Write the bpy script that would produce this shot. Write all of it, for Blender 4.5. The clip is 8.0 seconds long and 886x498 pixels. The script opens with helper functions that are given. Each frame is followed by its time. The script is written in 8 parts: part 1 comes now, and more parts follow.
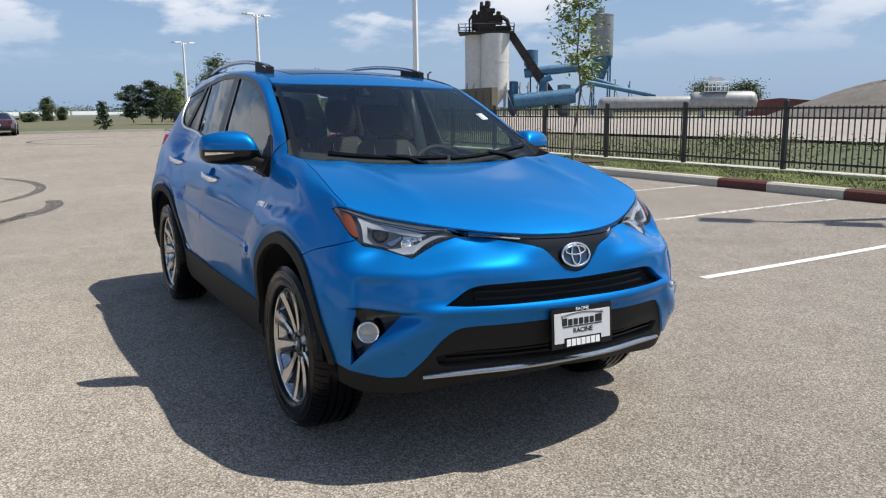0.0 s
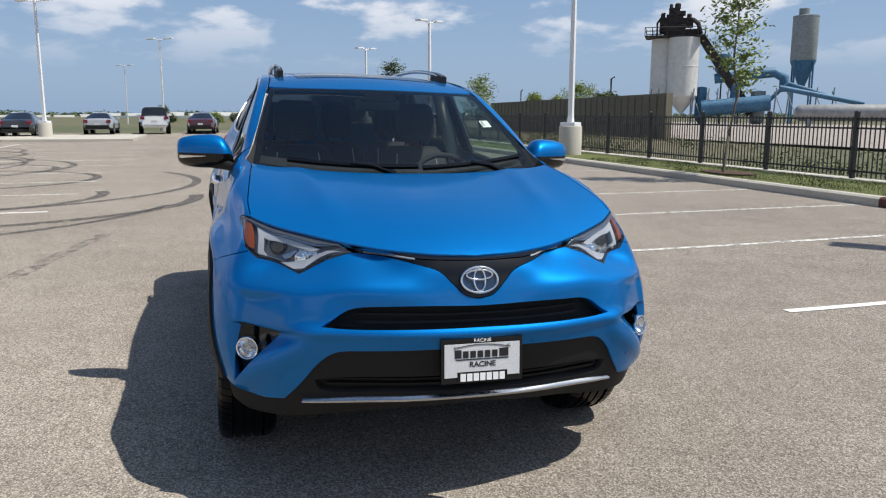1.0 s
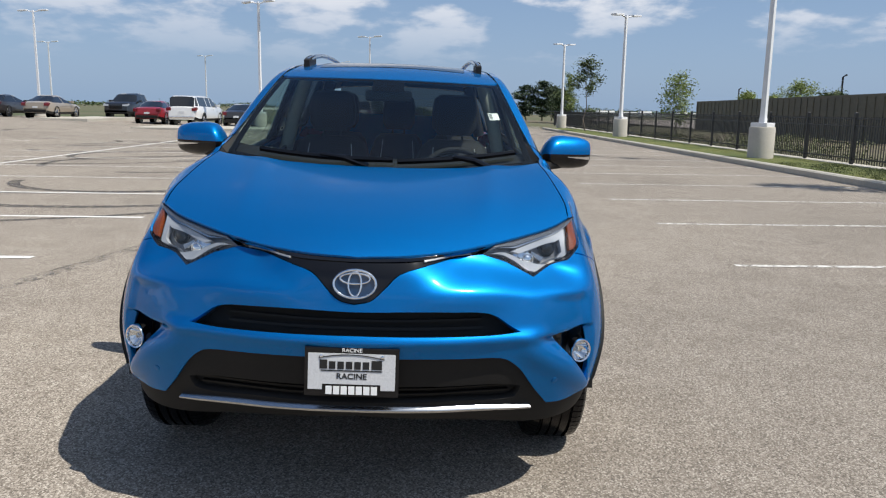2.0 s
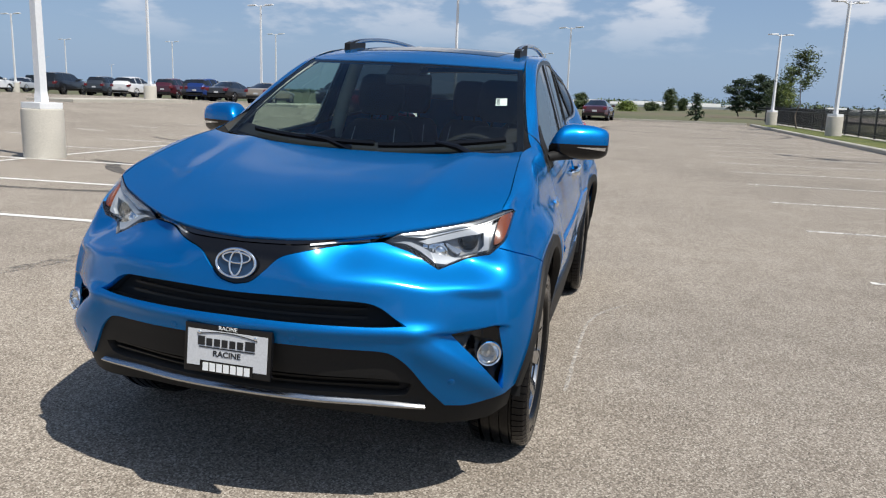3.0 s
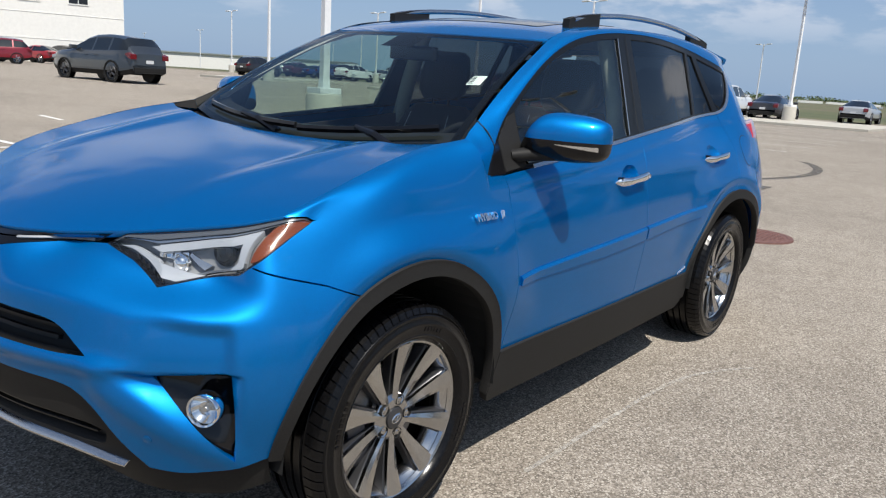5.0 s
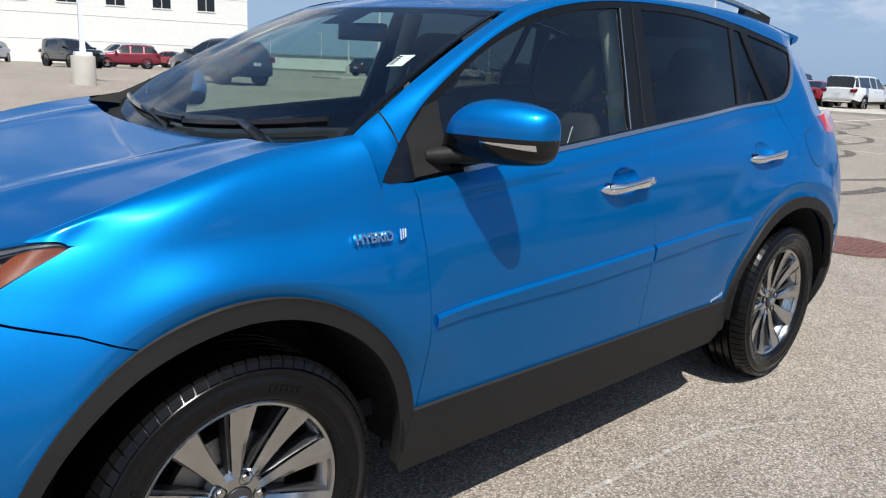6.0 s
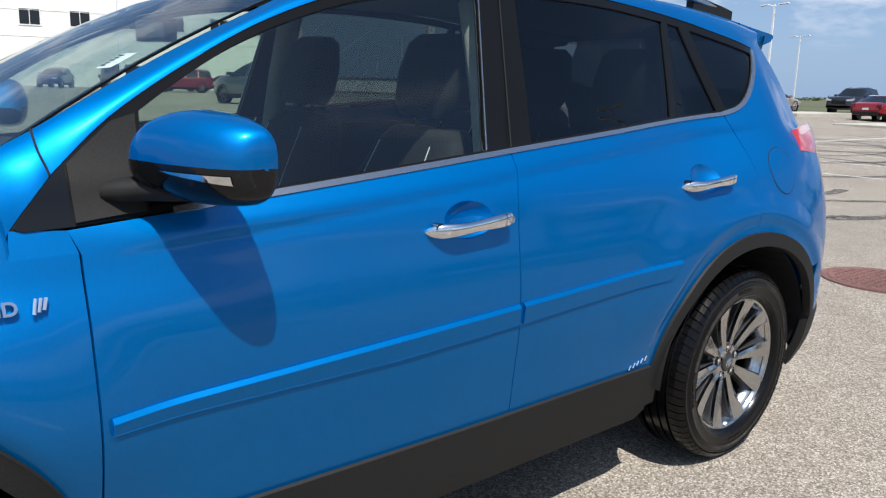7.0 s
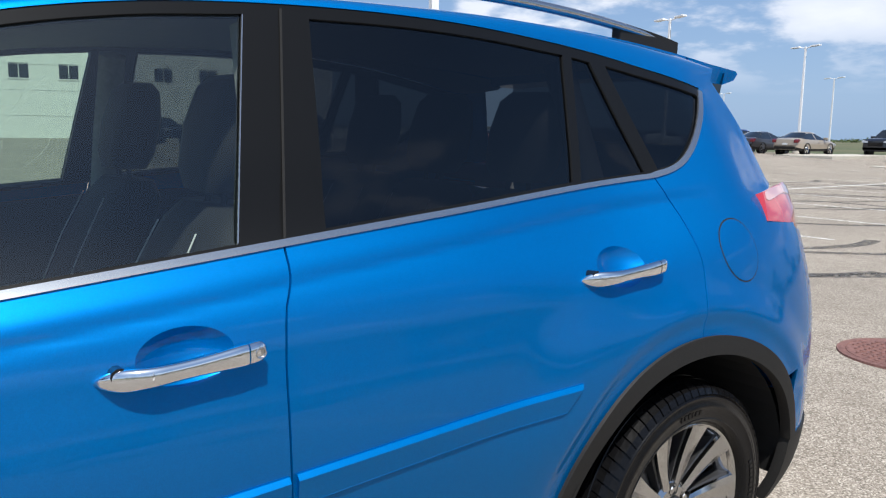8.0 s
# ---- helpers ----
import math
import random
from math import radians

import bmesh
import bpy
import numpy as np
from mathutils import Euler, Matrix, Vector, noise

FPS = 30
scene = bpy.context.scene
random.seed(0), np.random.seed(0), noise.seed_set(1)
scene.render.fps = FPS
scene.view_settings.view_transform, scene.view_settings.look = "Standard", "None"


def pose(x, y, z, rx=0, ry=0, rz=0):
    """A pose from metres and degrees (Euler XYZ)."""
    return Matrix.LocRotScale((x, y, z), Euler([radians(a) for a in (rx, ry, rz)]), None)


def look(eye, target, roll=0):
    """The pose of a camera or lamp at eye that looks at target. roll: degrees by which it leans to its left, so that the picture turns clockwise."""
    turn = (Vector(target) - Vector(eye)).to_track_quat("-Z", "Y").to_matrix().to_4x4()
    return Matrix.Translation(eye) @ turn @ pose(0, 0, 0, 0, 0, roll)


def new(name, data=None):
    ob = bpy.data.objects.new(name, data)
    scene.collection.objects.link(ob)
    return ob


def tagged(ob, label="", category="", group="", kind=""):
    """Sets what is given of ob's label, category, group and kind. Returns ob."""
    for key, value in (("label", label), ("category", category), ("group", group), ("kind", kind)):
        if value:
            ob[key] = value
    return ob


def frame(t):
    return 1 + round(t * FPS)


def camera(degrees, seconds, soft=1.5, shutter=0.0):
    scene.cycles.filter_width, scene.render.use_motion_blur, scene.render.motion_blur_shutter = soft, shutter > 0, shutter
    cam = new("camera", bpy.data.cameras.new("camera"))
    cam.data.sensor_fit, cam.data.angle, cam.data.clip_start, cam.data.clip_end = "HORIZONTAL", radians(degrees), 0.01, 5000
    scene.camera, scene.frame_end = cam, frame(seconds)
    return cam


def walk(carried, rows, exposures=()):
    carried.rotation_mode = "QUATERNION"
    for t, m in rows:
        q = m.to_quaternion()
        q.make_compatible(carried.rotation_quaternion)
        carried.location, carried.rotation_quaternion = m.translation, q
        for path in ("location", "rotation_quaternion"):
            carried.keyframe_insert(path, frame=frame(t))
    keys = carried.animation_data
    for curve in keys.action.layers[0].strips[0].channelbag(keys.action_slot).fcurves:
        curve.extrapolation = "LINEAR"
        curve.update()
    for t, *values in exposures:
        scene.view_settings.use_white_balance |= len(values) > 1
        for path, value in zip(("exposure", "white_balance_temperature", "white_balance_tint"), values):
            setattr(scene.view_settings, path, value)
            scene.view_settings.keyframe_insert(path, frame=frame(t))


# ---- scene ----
cam = camera(59.5, 8.0, 1.2)
PATH = [
    (0, (4.442, -1.864, 1.367), (2.73, -0.893, 1.01), -0.7),
    (0.5, (4.519, -1.379, 1.377), (2.711, -0.599, 1.028), -0.3),
    (1, (4.617, -0.84, 1.37), (2.725, -0.289, 1.027), 0.1),
    (1.5, (4.573, -0.314, 1.348), (2.627, -0.005, 1.001), 0.5),
    (1.7, (4.555, -0.094, 1.354), (2.596, 0.108, 1.005), 0.7),
    (3, (4.278, 1.157, 1.339), (2.37, 0.697, 0.951), 2.0),
    (3.5, (4.074, 1.591, 1.354), (2.243, 0.892, 0.955), 2.5),
    (4, (3.709, 1.89, 1.341), (1.97, 0.989, 0.936), 2.7),
    (4.2, (3.553, 1.984, 1.323), (1.854, 1.012, 0.913), 2.9),
    (5.3, (2.689, 2.223, 1.325), (1.208, 0.953, 0.886), 3.2),
    (5.5, (2.514, 2.233, 1.3), (1.076, 0.914, 0.858), 2.8),
    (6, (2.09, 2.24, 1.3), (0.749, 0.826, 0.849), 2.4),
    (6.5, (1.645, 2.218, 1.298), (0.374, 0.738, 0.857), 1.8),
    (7, (1.168, 2.228, 1.282), (-0.066, 0.708, 0.876), 1.6),
    (7.5, (0.748, 2.18, 1.295), (-0.466, 0.63, 0.942), 1.0),
    (8, (0.331, 2.007, 1.319), (-0.843, 0.415, 1.027), 0.8),
]
EXPO, SKY, SUNPOWER = 0.05, 0.095, 5.45
walk(cam, [(t, look(eye, target, roll)) for t, eye, target, roll in PATH], [(0.0, EXPO + 0.17, 6560, 9), (0.6, EXPO + 0.12, 6560, 9), (1.5, EXPO, 6560, 9), (4.2, EXPO, 6560, 9), (5.4, EXPO + 0.11, 6480, 9), (6.5, EXPO + 0.18, 6345, 9), (8.0, EXPO + 0.25, 6320, 9)])

# ---- light ----
SUN = Vector((0.41, 0.91, 1.76)).normalized()
world = bpy.data.worlds.new("sky")
scene.world = world
world.use_nodes = True
wn, wl = world.node_tree.nodes, world.node_tree.links
wn.clear()
w_out, w_bg, w_sky = wn.new("ShaderNodeOutputWorld"), wn.new("ShaderNodeBackground"), wn.new("ShaderNodeTexSky")
w_sky.sky_type, w_sky.sun_disc = "NISHITA", False
w_sky.sun_elevation = math.asin(SUN.z)
w_sky.sun_rotation = math.atan2(SUN.x, SUN.y)
w_sky.air_density, w_sky.dust_density, w_sky.ozone_density = 1.0, 1.9, 2.0
w_bg.inputs["Strength"].default_value = SKY
# scattered fair-weather cumulus, drawn on a flat layer overhead
w_geo, w_sep = wn.new("ShaderNodeTexCoord"), wn.new("ShaderNodeSeparateXYZ")
wl.new(w_geo.outputs["Generated"], w_sep.inputs[0])


def wmath(op, a, b=None):
    n = wn.new("ShaderNodeMath")
    n.operation = op
    for i, v in enumerate((a, b)):
        if v is None:
            continue
        if isinstance(v, (int, float)):
            n.inputs[i].default_value = v
        else:
            wl.new(v, n.inputs[i])
    return n.outputs[0]


w_zz = wmath("ADD", wmath("MAXIMUM", w_sep.outputs["Z"], 0.0), 0.24)
w_u, w_v = wmath("DIVIDE", w_sep.outputs["X"], w_zz), wmath("DIVIDE", w_sep.outputs["Y"], w_zz)
w_com = wn.new("ShaderNodeCombineXYZ")
wl.new(w_u, w_com.inputs[0]), wl.new(w_v, w_com.inputs[1])
w_com.inputs[2].default_value = 3.7
w_n1, w_n2 = wn.new("ShaderNodeTexNoise"), wn.new("ShaderNodeTexNoise")
wl.new(w_com.outputs[0], w_n1.inputs["Vector"]), wl.new(w_com.outputs[0], w_n2.inputs["Vector"])
w_n1.inputs["Scale"].default_value, w_n1.inputs["Detail"].default_value, w_n1.inputs["Roughness"].default_value = 2.1, 10, 0.56
w_n2.inputs["Scale"].default_value, w_n2.inputs["Detail"].default_value = 0.7, 3
w_bank = wn.new("ShaderNodeMapRange")
w_bank.inputs["From Min"].default_value, w_bank.inputs["From Max"].default_value = 0.12, 0.26
w_bank.inputs["To Min"].default_value, w_bank.inputs["To Max"].default_value = -0.012, 0.02
wl.new(w_sep.outputs["Z"], w_bank.inputs["Value"])
w_dens = wmath("ADD", wmath("ADD", w_n1.outputs[0], wmath("MULTIPLY", w_n2.outputs[0], 0.55)), wmath("MULTIPLY", w_bank.outputs[0], wmath("ADD", wmath("MULTIPLY", w_sep.outputs["Y"], -4.2), 1.0)))
w_map = wn.new("ShaderNodeMapRange")
w_map.inputs["From Min"].default_value, w_map.inputs["From Max"].default_value = 0.775, 0.895
w_map.interpolation_type = "SMOOTHSTEP"
wl.new(w_dens, w_map.inputs["Value"])
w_fade = wn.new("ShaderNodeMapRange")
w_fade.inputs["From Min"].default_value, w_fade.inputs["From Max"].default_value = 0.05, 0.13
wl.new(w_sep.outputs["Z"], w_fade.inputs["Value"])
# the cumulus thins out high overhead
w_open = wn.new("ShaderNodeMapRange")
w_open.inputs["From Min"].default_value, w_open.inputs["From Max"].default_value = 0.26, 0.50
w_open.inputs["To Min"].default_value, w_open.inputs["To Max"].default_value = 0.95, 0.08
wl.new(w_sep.outputs["Z"], w_open.inputs["Value"])
w_amt = wmath("MULTIPLY", wmath("MULTIPLY", w_map.outputs[0], w_fade.outputs[0]), w_open.outputs[0])
w_mix, w_haze = wn.new("ShaderNodeMix"), wn.new("ShaderNodeMix")
w_mix.data_type = w_haze.data_type = "RGBA"
# thin summer haze over the whole vault
w_haze.inputs[0].default_value = 0.7
w_low = wn.new("ShaderNodeMix")
w_low.data_type = "RGBA"
w_low.inputs[6].default_value, w_low.inputs[7].default_value = (3.6, 5.2, 7.7, 1), (1.6, 2.9, 5.5, 1)
w_step = wn.new("ShaderNodeMapRange")
w_step.inputs["From Min"].default_value, w_step.inputs["From Max"].default_value = 0.0, 0.28
wl.new(w_sep.outputs["Z"], w_step.inputs["Value"]), wl.new(w_step.outputs[0], w_low.inputs[0])
# deeper blue towards the zenith
w_top, w_up = wn.new("ShaderNodeMix"), wn.new("ShaderNodeMapRange")
w_top.data_type = "RGBA"
w_up.inputs["From Min"].default_value, w_up.inputs["From Max"].default_value = 0.22, 0.70
wl.new(w_sep.outputs["Z"], w_up.inputs["Value"]), wl.new(w_up.outputs[0], w_top.inputs[0])
wl.new(w_low.outputs[2], w_top.inputs[6])
w_top.inputs[7].default_value = (0.5, 1.25, 3.1, 1)
wl.new(w_top.outputs[2], w_haze.inputs[7])
wl.new(w_sky.outputs[0], w_haze.inputs[6])
# pale haze round the sun
w_dot, w_aur = wn.new("ShaderNodeVectorMath"), wn.new("ShaderNodeMix")
w_dot.operation = "DOT_PRODUCT"
wl.new(w_geo.outputs["Generated"], w_dot.inputs[0])
w_dot.inputs[1].default_value = SUN
w_aur.data_type, w_aur.blend_type = "RGBA", "ADD"
wl.new(wmath("POWER", wmath("MAXIMUM", w_dot.outputs["Value"], 0.0), 7.0), w_aur.inputs[0])
w_aur.inputs[7].default_value = (4.6, 5.4, 6.0, 1)
wl.new(w_haze.outputs[2], w_aur.inputs[6])
w_shade = wn.new("ShaderNodeMix")
w_shade.data_type = "RGBA"
wl.new(w_n1.outputs[0], w_shade.inputs[0])
w_shade.inputs[6].default_value, w_shade.inputs[7].default_value = (4.0, 4.8, 6.4, 1), (10.0, 10.0, 10.3, 1)
wl.new(w_amt, w_mix.inputs[0]), wl.new(w_aur.outputs[2], w_mix.inputs[6]), wl.new(w_shade.outputs[2], w_mix.inputs[7])
wl.new(w_mix.outputs[2], w_bg.inputs["Color"]), wl.new(w_bg.outputs[0], w_out.inputs[0])

sun = new("sun", bpy.data.lights.new("sun", "SUN"))
sun.data.energy, sun.data.angle, sun.data.color = SUNPOWER, radians(0.53), (1.0, 0.955, 0.89)
sun.matrix_world = look((0, 0, 60), Vector((0, 0, 60)) - SUN)


# ---- materials ----
class Mat:
    """A small builder of node materials."""

    def __init__(self, name, color=(0.5, 0.5, 0.5), rough=0.5, metal=0.0, coat=0.0, ior=1.5):
        self.m = bpy.data.materials.new(name)
        self.m.use_nodes = True
        self.n, self.l = self.m.node_tree.nodes, self.m.node_tree.links
        self.b = self.n["Principled BSDF"]
        self.set("Base Color", (*color, 1))
        self.set("Roughness", rough), self.set("Metallic", metal), self.set("IOR", ior)
        if coat:
            self.set("Coat Weight", coat), self.set("Coat Roughness", 0.02)
        self.vec = None

    def dull(self, level):
        """Less surface shine than glossy plastic has."""
        self.set("Specular IOR Level", level)
        return self

    def set(self, key, v):
        if hasattr(v, "links"):
            self.l.new(v, self.b.inputs[key])
        else:
            self.b.inputs[key].default_value = v

    def coords(self):
        if self.vec is None:
            self.vec = self.n.new("ShaderNodeTexCoord").outputs["Object"]
        return self.vec

    def noise(self, scale, detail=4, rough=0.6, kind="Noise"):
        t = self.n.new("ShaderNodeTex" + kind)
        self.l.new(self.coords(), t.inputs["Vector"])
        t.inputs["Scale"].default_value = scale
        if kind == "Noise":
            t.inputs["Detail"].default_value, t.inputs["Roughness"].default_value = detail, rough
        return t.outputs[0]

    def ramp(self, src, stops):
        r = self.n.new("ShaderNodeValToRGB")
        e = r.color_ramp.elements
        while len(e) < len(stops):
            e.new(0.5)
        for k, (p, c) in zip(e, stops):
            k.position, k.color = p, (*c, 1) if len(c) == 3 else c
        self.l.new(src, r.inputs[0])
        return r.outputs[0]

    def mix(self, fac, a, b, mode="MIX"):
        x = self.n.new("ShaderNodeMix")
        x.data_type, x.blend_type = "RGBA", mode
        for i, v in ((0, fac), (6, a), (7, b)):
            if hasattr(v, "links"):
                self.l.new(v, x.inputs[i])
            else:
                x.inputs[i].default_value = v if i == 0 else (*v, 1)
        return x.outputs[2]

    def bump(self, src, strength, distance=0.01):
        b = self.n.new("ShaderNodeBump")
        b.inputs["Strength"].default_value, b.inputs["Distance"].default_value = strength, distance
        self.l.new(src, b.inputs["Height"])
        self.l.new(b.outputs[0], self.b.inputs["Normal"])
        return self

    def done(self):
        return self.m


def speckled(name, base, scale, spread=0.25, rough=0.7, metal=0.0, bump=0.2, dist=0.004, big=0.6, coat=0.0, shine=0.5):
    """A surface with fine grain and slow stains."""
    k = Mat(name, base, rough, metal, coat).dull(shine)
    lo, hi = tuple(c * (1 - spread) for c in base), tuple(min(1, c * (1 + spread)) for c in base)
    grain = k.ramp(k.noise(scale), [(0.3, lo), (0.7, hi)])
    stain = k.ramp(k.noise(big, 5), [(0.3, (1 - spread,) * 3), (0.65, (1, 1, 1))])
    k.set("Base Color", k.mix(1.0, grain, stain, "MULTIPLY"))
    if bump:
        k.bump(k.noise(scale), bump, dist)
    return k.done()


def m_asphalt():
    k = Mat("pale_aggregate_paving", rough=0.9).dull(0.25)
    k.set("Diffuse Roughness", 0.35)
    cells = k.n.new("ShaderNodeTexVoronoi")
    k.l.new(k.coords(), cells.inputs["Vector"])
    cells.inputs["Scale"].default_value = 145
    sep = k.n.new("ShaderNodeSeparateColor")
    k.l.new(cells.outputs["Color"], sep.inputs[0])
    stones = k.ramp(sep.outputs[0], [(0.0, (0.15, 0.132, 0.112)), (0.35, (0.272, 0.240, 0.205)), (0.7, (0.358, 0.320, 0.275)), (1.0, (0.525, 0.487, 0.433))])
    edge = k.ramp(cells.outputs["Distance"], [(0.35, (1, 1, 1)), (0.75, (0.60, 0.58, 0.56))])
    col = k.mix(0.8, stones, edge, "MULTIPLY")
    patches = k.ramp(k.noise(0.23, 6, 0.62), [(0.32, (0.80, 0.79, 0.77)), (0.5, (0.95, 0.94, 0.92)), (0.68, (1.06, 1.05, 1.02))])
    col = k.mix(1.0, col, patches, "MULTIPLY")
    fine = k.ramp(k.noise(2.7, 5, 0.7), [(0.35, (0.86, 0.85, 0.84)), (0.6, (1, 1, 1))])
    col = k.mix(1.0, col, fine, "MULTIPLY")
    k.set("Base Color", col)
    k.bump(cells.outputs["Distance"], 0.4, 0.003)
    return k.done()


def m_grass():
    k = Mat("mown_grass", rough=0.95)
    k.set("Base Color", k.mix(1.0, k.ramp(k.noise(60, 4), [(0.3, (0.05, 0.075, 0.018)), (0.7, (0.15, 0.17, 0.055))]),
                              k.ramp(k.noise(0.4, 5), [(0.35, (0.75, 0.8, 0.6)), (0.65, (1.25, 1.1, 0.9))]), "MULTIPLY"))
    return k.bump(k.noise(90), 0.8, 0.03).done()


def m_field():
    k = Mat("open_farmland", rough=1.0)
    k.set("Base Color", k.mix(1.0, k.ramp(k.noise(0.02, 5), [(0.35, (0.055, 0.075, 0.028)), (0.5, (0.10, 0.10, 0.05)), (0.65, (0.12, 0.095, 0.065))]),
                              k.ramp(k.noise(1.2, 5), [(0.35, (0.75, 0.75, 0.75)), (0.65, (1.15, 1.15, 1.1))]), "MULTIPLY"))
    return k.done()


def m_leaf(name, a, b):
    k = Mat(name, rough=0.65)
    info = k.n.new("ShaderNodeNewGeometry")
    k.set("Base Color", k.ramp(info.outputs["Random Per Island"], [(0.0, a), (1.0, b)]))
    k.set("Subsurface Weight", 0.0)
    return k.done()


def m_paint(name, color, flake=0.0, rough=0.35, metal=0.0, coat=1.0):
    """Body paint; with flake, a tinted metallic base under a sharp clear lacquer."""
    k = Mat(name, color, rough, metal, coat=coat)
    if not flake:
        return k.done()
    n, l = k.n, k.l
    n.remove(k.b)
    out = next(q for q in n if q.type == "OUTPUT_MATERIAL")
    spark = n.new("ShaderNodeTexVoronoi")
    l.new(k.coords(), spark.inputs["Vector"])
    spark.inputs["Scale"].default_value = 1500
    sp = n.new("ShaderNodeSeparateColor")
    l.new(spark.outputs["Color"], sp.inputs[0])
    tint = k.ramp(sp.outputs[0], [(0.0, tuple(c * 0.78 for c in color)), (1.0, tuple(min(1, c * 1.22) for c in color))])
    dif, met, lac = n.new("ShaderNodeBsdfDiffuse"), n.new("ShaderNodeBsdfGlossy"), n.new("ShaderNodeBsdfGlossy")
    l.new(tint, dif.inputs["Color"]), l.new(tint, met.inputs["Color"])
    met.inputs["Roughness"].default_value = rough
    dust = k.ramp(k.noise(3.0, 6, 0.7), [(0.4, (0.055,) * 3), (0.8, (0.085,) * 3)])
    l.new(dust, lac.inputs["Roughness"])
    lac.inputs["Color"].default_value = (1, 1, 1, 1)
    wave = n.new("ShaderNodeBump")
    wave.inputs["Strength"].default_value, wave.inputs["Distance"].default_value = 0.015, 0.002
    l.new(k.noise(160, 2), wave.inputs["Height"])
    l.new(wave.outputs[0], lac.inputs["Normal"])
    # fine swirl scratches spread a little of the lacquer's gloss
    haze, gloss = n.new("ShaderNodeBsdfGlossy"), n.new("ShaderNodeMixShader")
    haze.inputs["Roughness"].default_value, gloss.inputs[0].default_value = 0.20, 0.15
    l.new(lac.outputs[0], gloss.inputs[1]), l.new(haze.outputs[0], gloss.inputs[2])
    base, top = n.new("ShaderNodeMixShader"), n.new("ShaderNodeMixShader")
    base.inputs[0].default_value = flake
    wide, lobes = n.new("ShaderNodeBsdfGlossy"), n.new("ShaderNodeMixShader")
    deep = k.ramp(sp.outputs[0], [(0.0, tuple(c * f for c, f in zip(color, (1, 0.82, 0.76)))), (1.0, tuple(c * f for c, f in zip(color, (1, 1.03, 0.97))))])
    l.new(deep, wide.inputs["Color"])
    wide.inputs["Roughness"].default_value, lobes.inputs[0].default_value = 0.76, 0.51
    l.new(met.outputs[0], lobes.inputs[1]), l.new(wide.outputs[0], lobes.inputs[2])
    l.new(dif.outputs[0], base.inputs[1]), l.new(lobes.outputs[0], base.inputs[2])
    lw, pw, fr = n.new("ShaderNodeLayerWeight"), n.new("ShaderNodeMath"), n.new("ShaderNodeMath")
    lw.inputs["Blend"].default_value = 0.5
    pw.operation, fr.operation = "POWER", "MULTIPLY_ADD"
    pw.inputs[1].default_value, fr.inputs[1].default_value, fr.inputs[2].default_value = 5.0, 0.84 * coat, 0.026 * coat
    l.new(lw.outputs["Facing"], pw.inputs[0]), l.new(pw.outputs[0], fr.inputs[0])
    l.new(fr.outputs[0], top.inputs[0]), l.new(base.outputs[0], top.inputs[1]), l.new(gloss.outputs[0], top.inputs[2])
    l.new(top.outputs[0], out.inputs[0])
    return k.done()


def m_glass(name, tint, rough=0.0, face=0.055):
    """Thin automotive glass: clear sheet with a tint and a reflecting face."""
    m = bpy.data.materials.new(name)
    m.use_nodes = True
    n, l = m.node_tree.nodes, m.node_tree.links
    n.clear()
    out, mix, tr, gl = n.new("ShaderNodeOutputMaterial"), n.new("ShaderNodeMixShader"), n.new("ShaderNodeBsdfTransparent"), n.new("ShaderNodeBsdfGlossy")
    lw = n.new("ShaderNodeLayerWeight")
    lw.inputs["Blend"].default_value = 0.5
    pw, fr = n.new("ShaderNodeMath"), n.new("ShaderNodeMath")
    pw.operation, fr.operation = "POWER", "MULTIPLY_ADD"
    pw.inputs[1].default_value, fr.inputs[1].default_value, fr.inputs[2].default_value = 5.0, 0.92, face
    l.new(lw.outputs["Facing"], pw.inputs[0]), l.new(pw.outputs[0], fr.inputs[0])
    tr.inputs[0].default_value = (*tint, 1)
    gl.inputs["Roughness"].default_value = rough
    l.new(fr.outputs[0], mix.inputs[0]), l.new(tr.outputs[0], mix.inputs[1]), l.new(gl.outputs[0], mix.inputs[2]), l.new(mix.outputs[0], out.inputs[0])
    return m


def m_marks(name, color, lo, hi, scale):
    """A worn film on the paving, broken up where it has rubbed off."""
    k = Mat(name, color, 0.8)
    mask = k.ramp(k.noise(scale, 6, 0.75), [(lo, (0, 0, 0)), (hi, (1, 1, 1))])
    k.set("Alpha", mask)
    return k.done()


ASPHALT, GRASS, FIELD = m_asphalt(), m_grass(), m_field()
CONCRETE = speckled("cast_concrete", (0.50, 0.47, 0.41), 60, 0.16, 0.85, bump=0.25, big=1.1)
KERB = speckled("kerb_concrete", (0.46, 0.43, 0.37), 40, 0.2, 0.9, bump=0.3)
REDKERB = speckled("dark_red_kerb_paint", (0.10, 0.025, 0.02), 30, 0.35, 0.7, bump=0.2)
WHITELINE = m_marks("worn_white_road_paint", (0.66, 0.65, 0.62), 0.30, 0.42, 14)
WORNLINE = m_marks("nearly_worn_away_road_paint", (0.60, 0.585, 0.55), 0.38, 0.54, 14)
FAINT = m_marks("faint_rubber_film", (0.13, 0.12, 0.11), 0.44, 0.80, 9)
SKID = m_marks("tyre_rubber_marks", (0.07, 0.066, 0.062), 0.36, 0.62, 9)
STAIN = m_marks("dried_water_stain", (0.42, 0.39, 0.345), 0.36, 0.62, 30)
POLE = speckled("white_painted_steel", (0.72, 0.73, 0.74), 20, 0.05, 0.4, bump=0.0)
FENCE = Mat("black_powder_coat", (0.012, 0.012, 0.013), 0.45).done()
IRON = speckled("rusty_cast_iron", (0.20, 0.10, 0.085), 45, 0.35, 0.75, 0.3, bump=0.4)
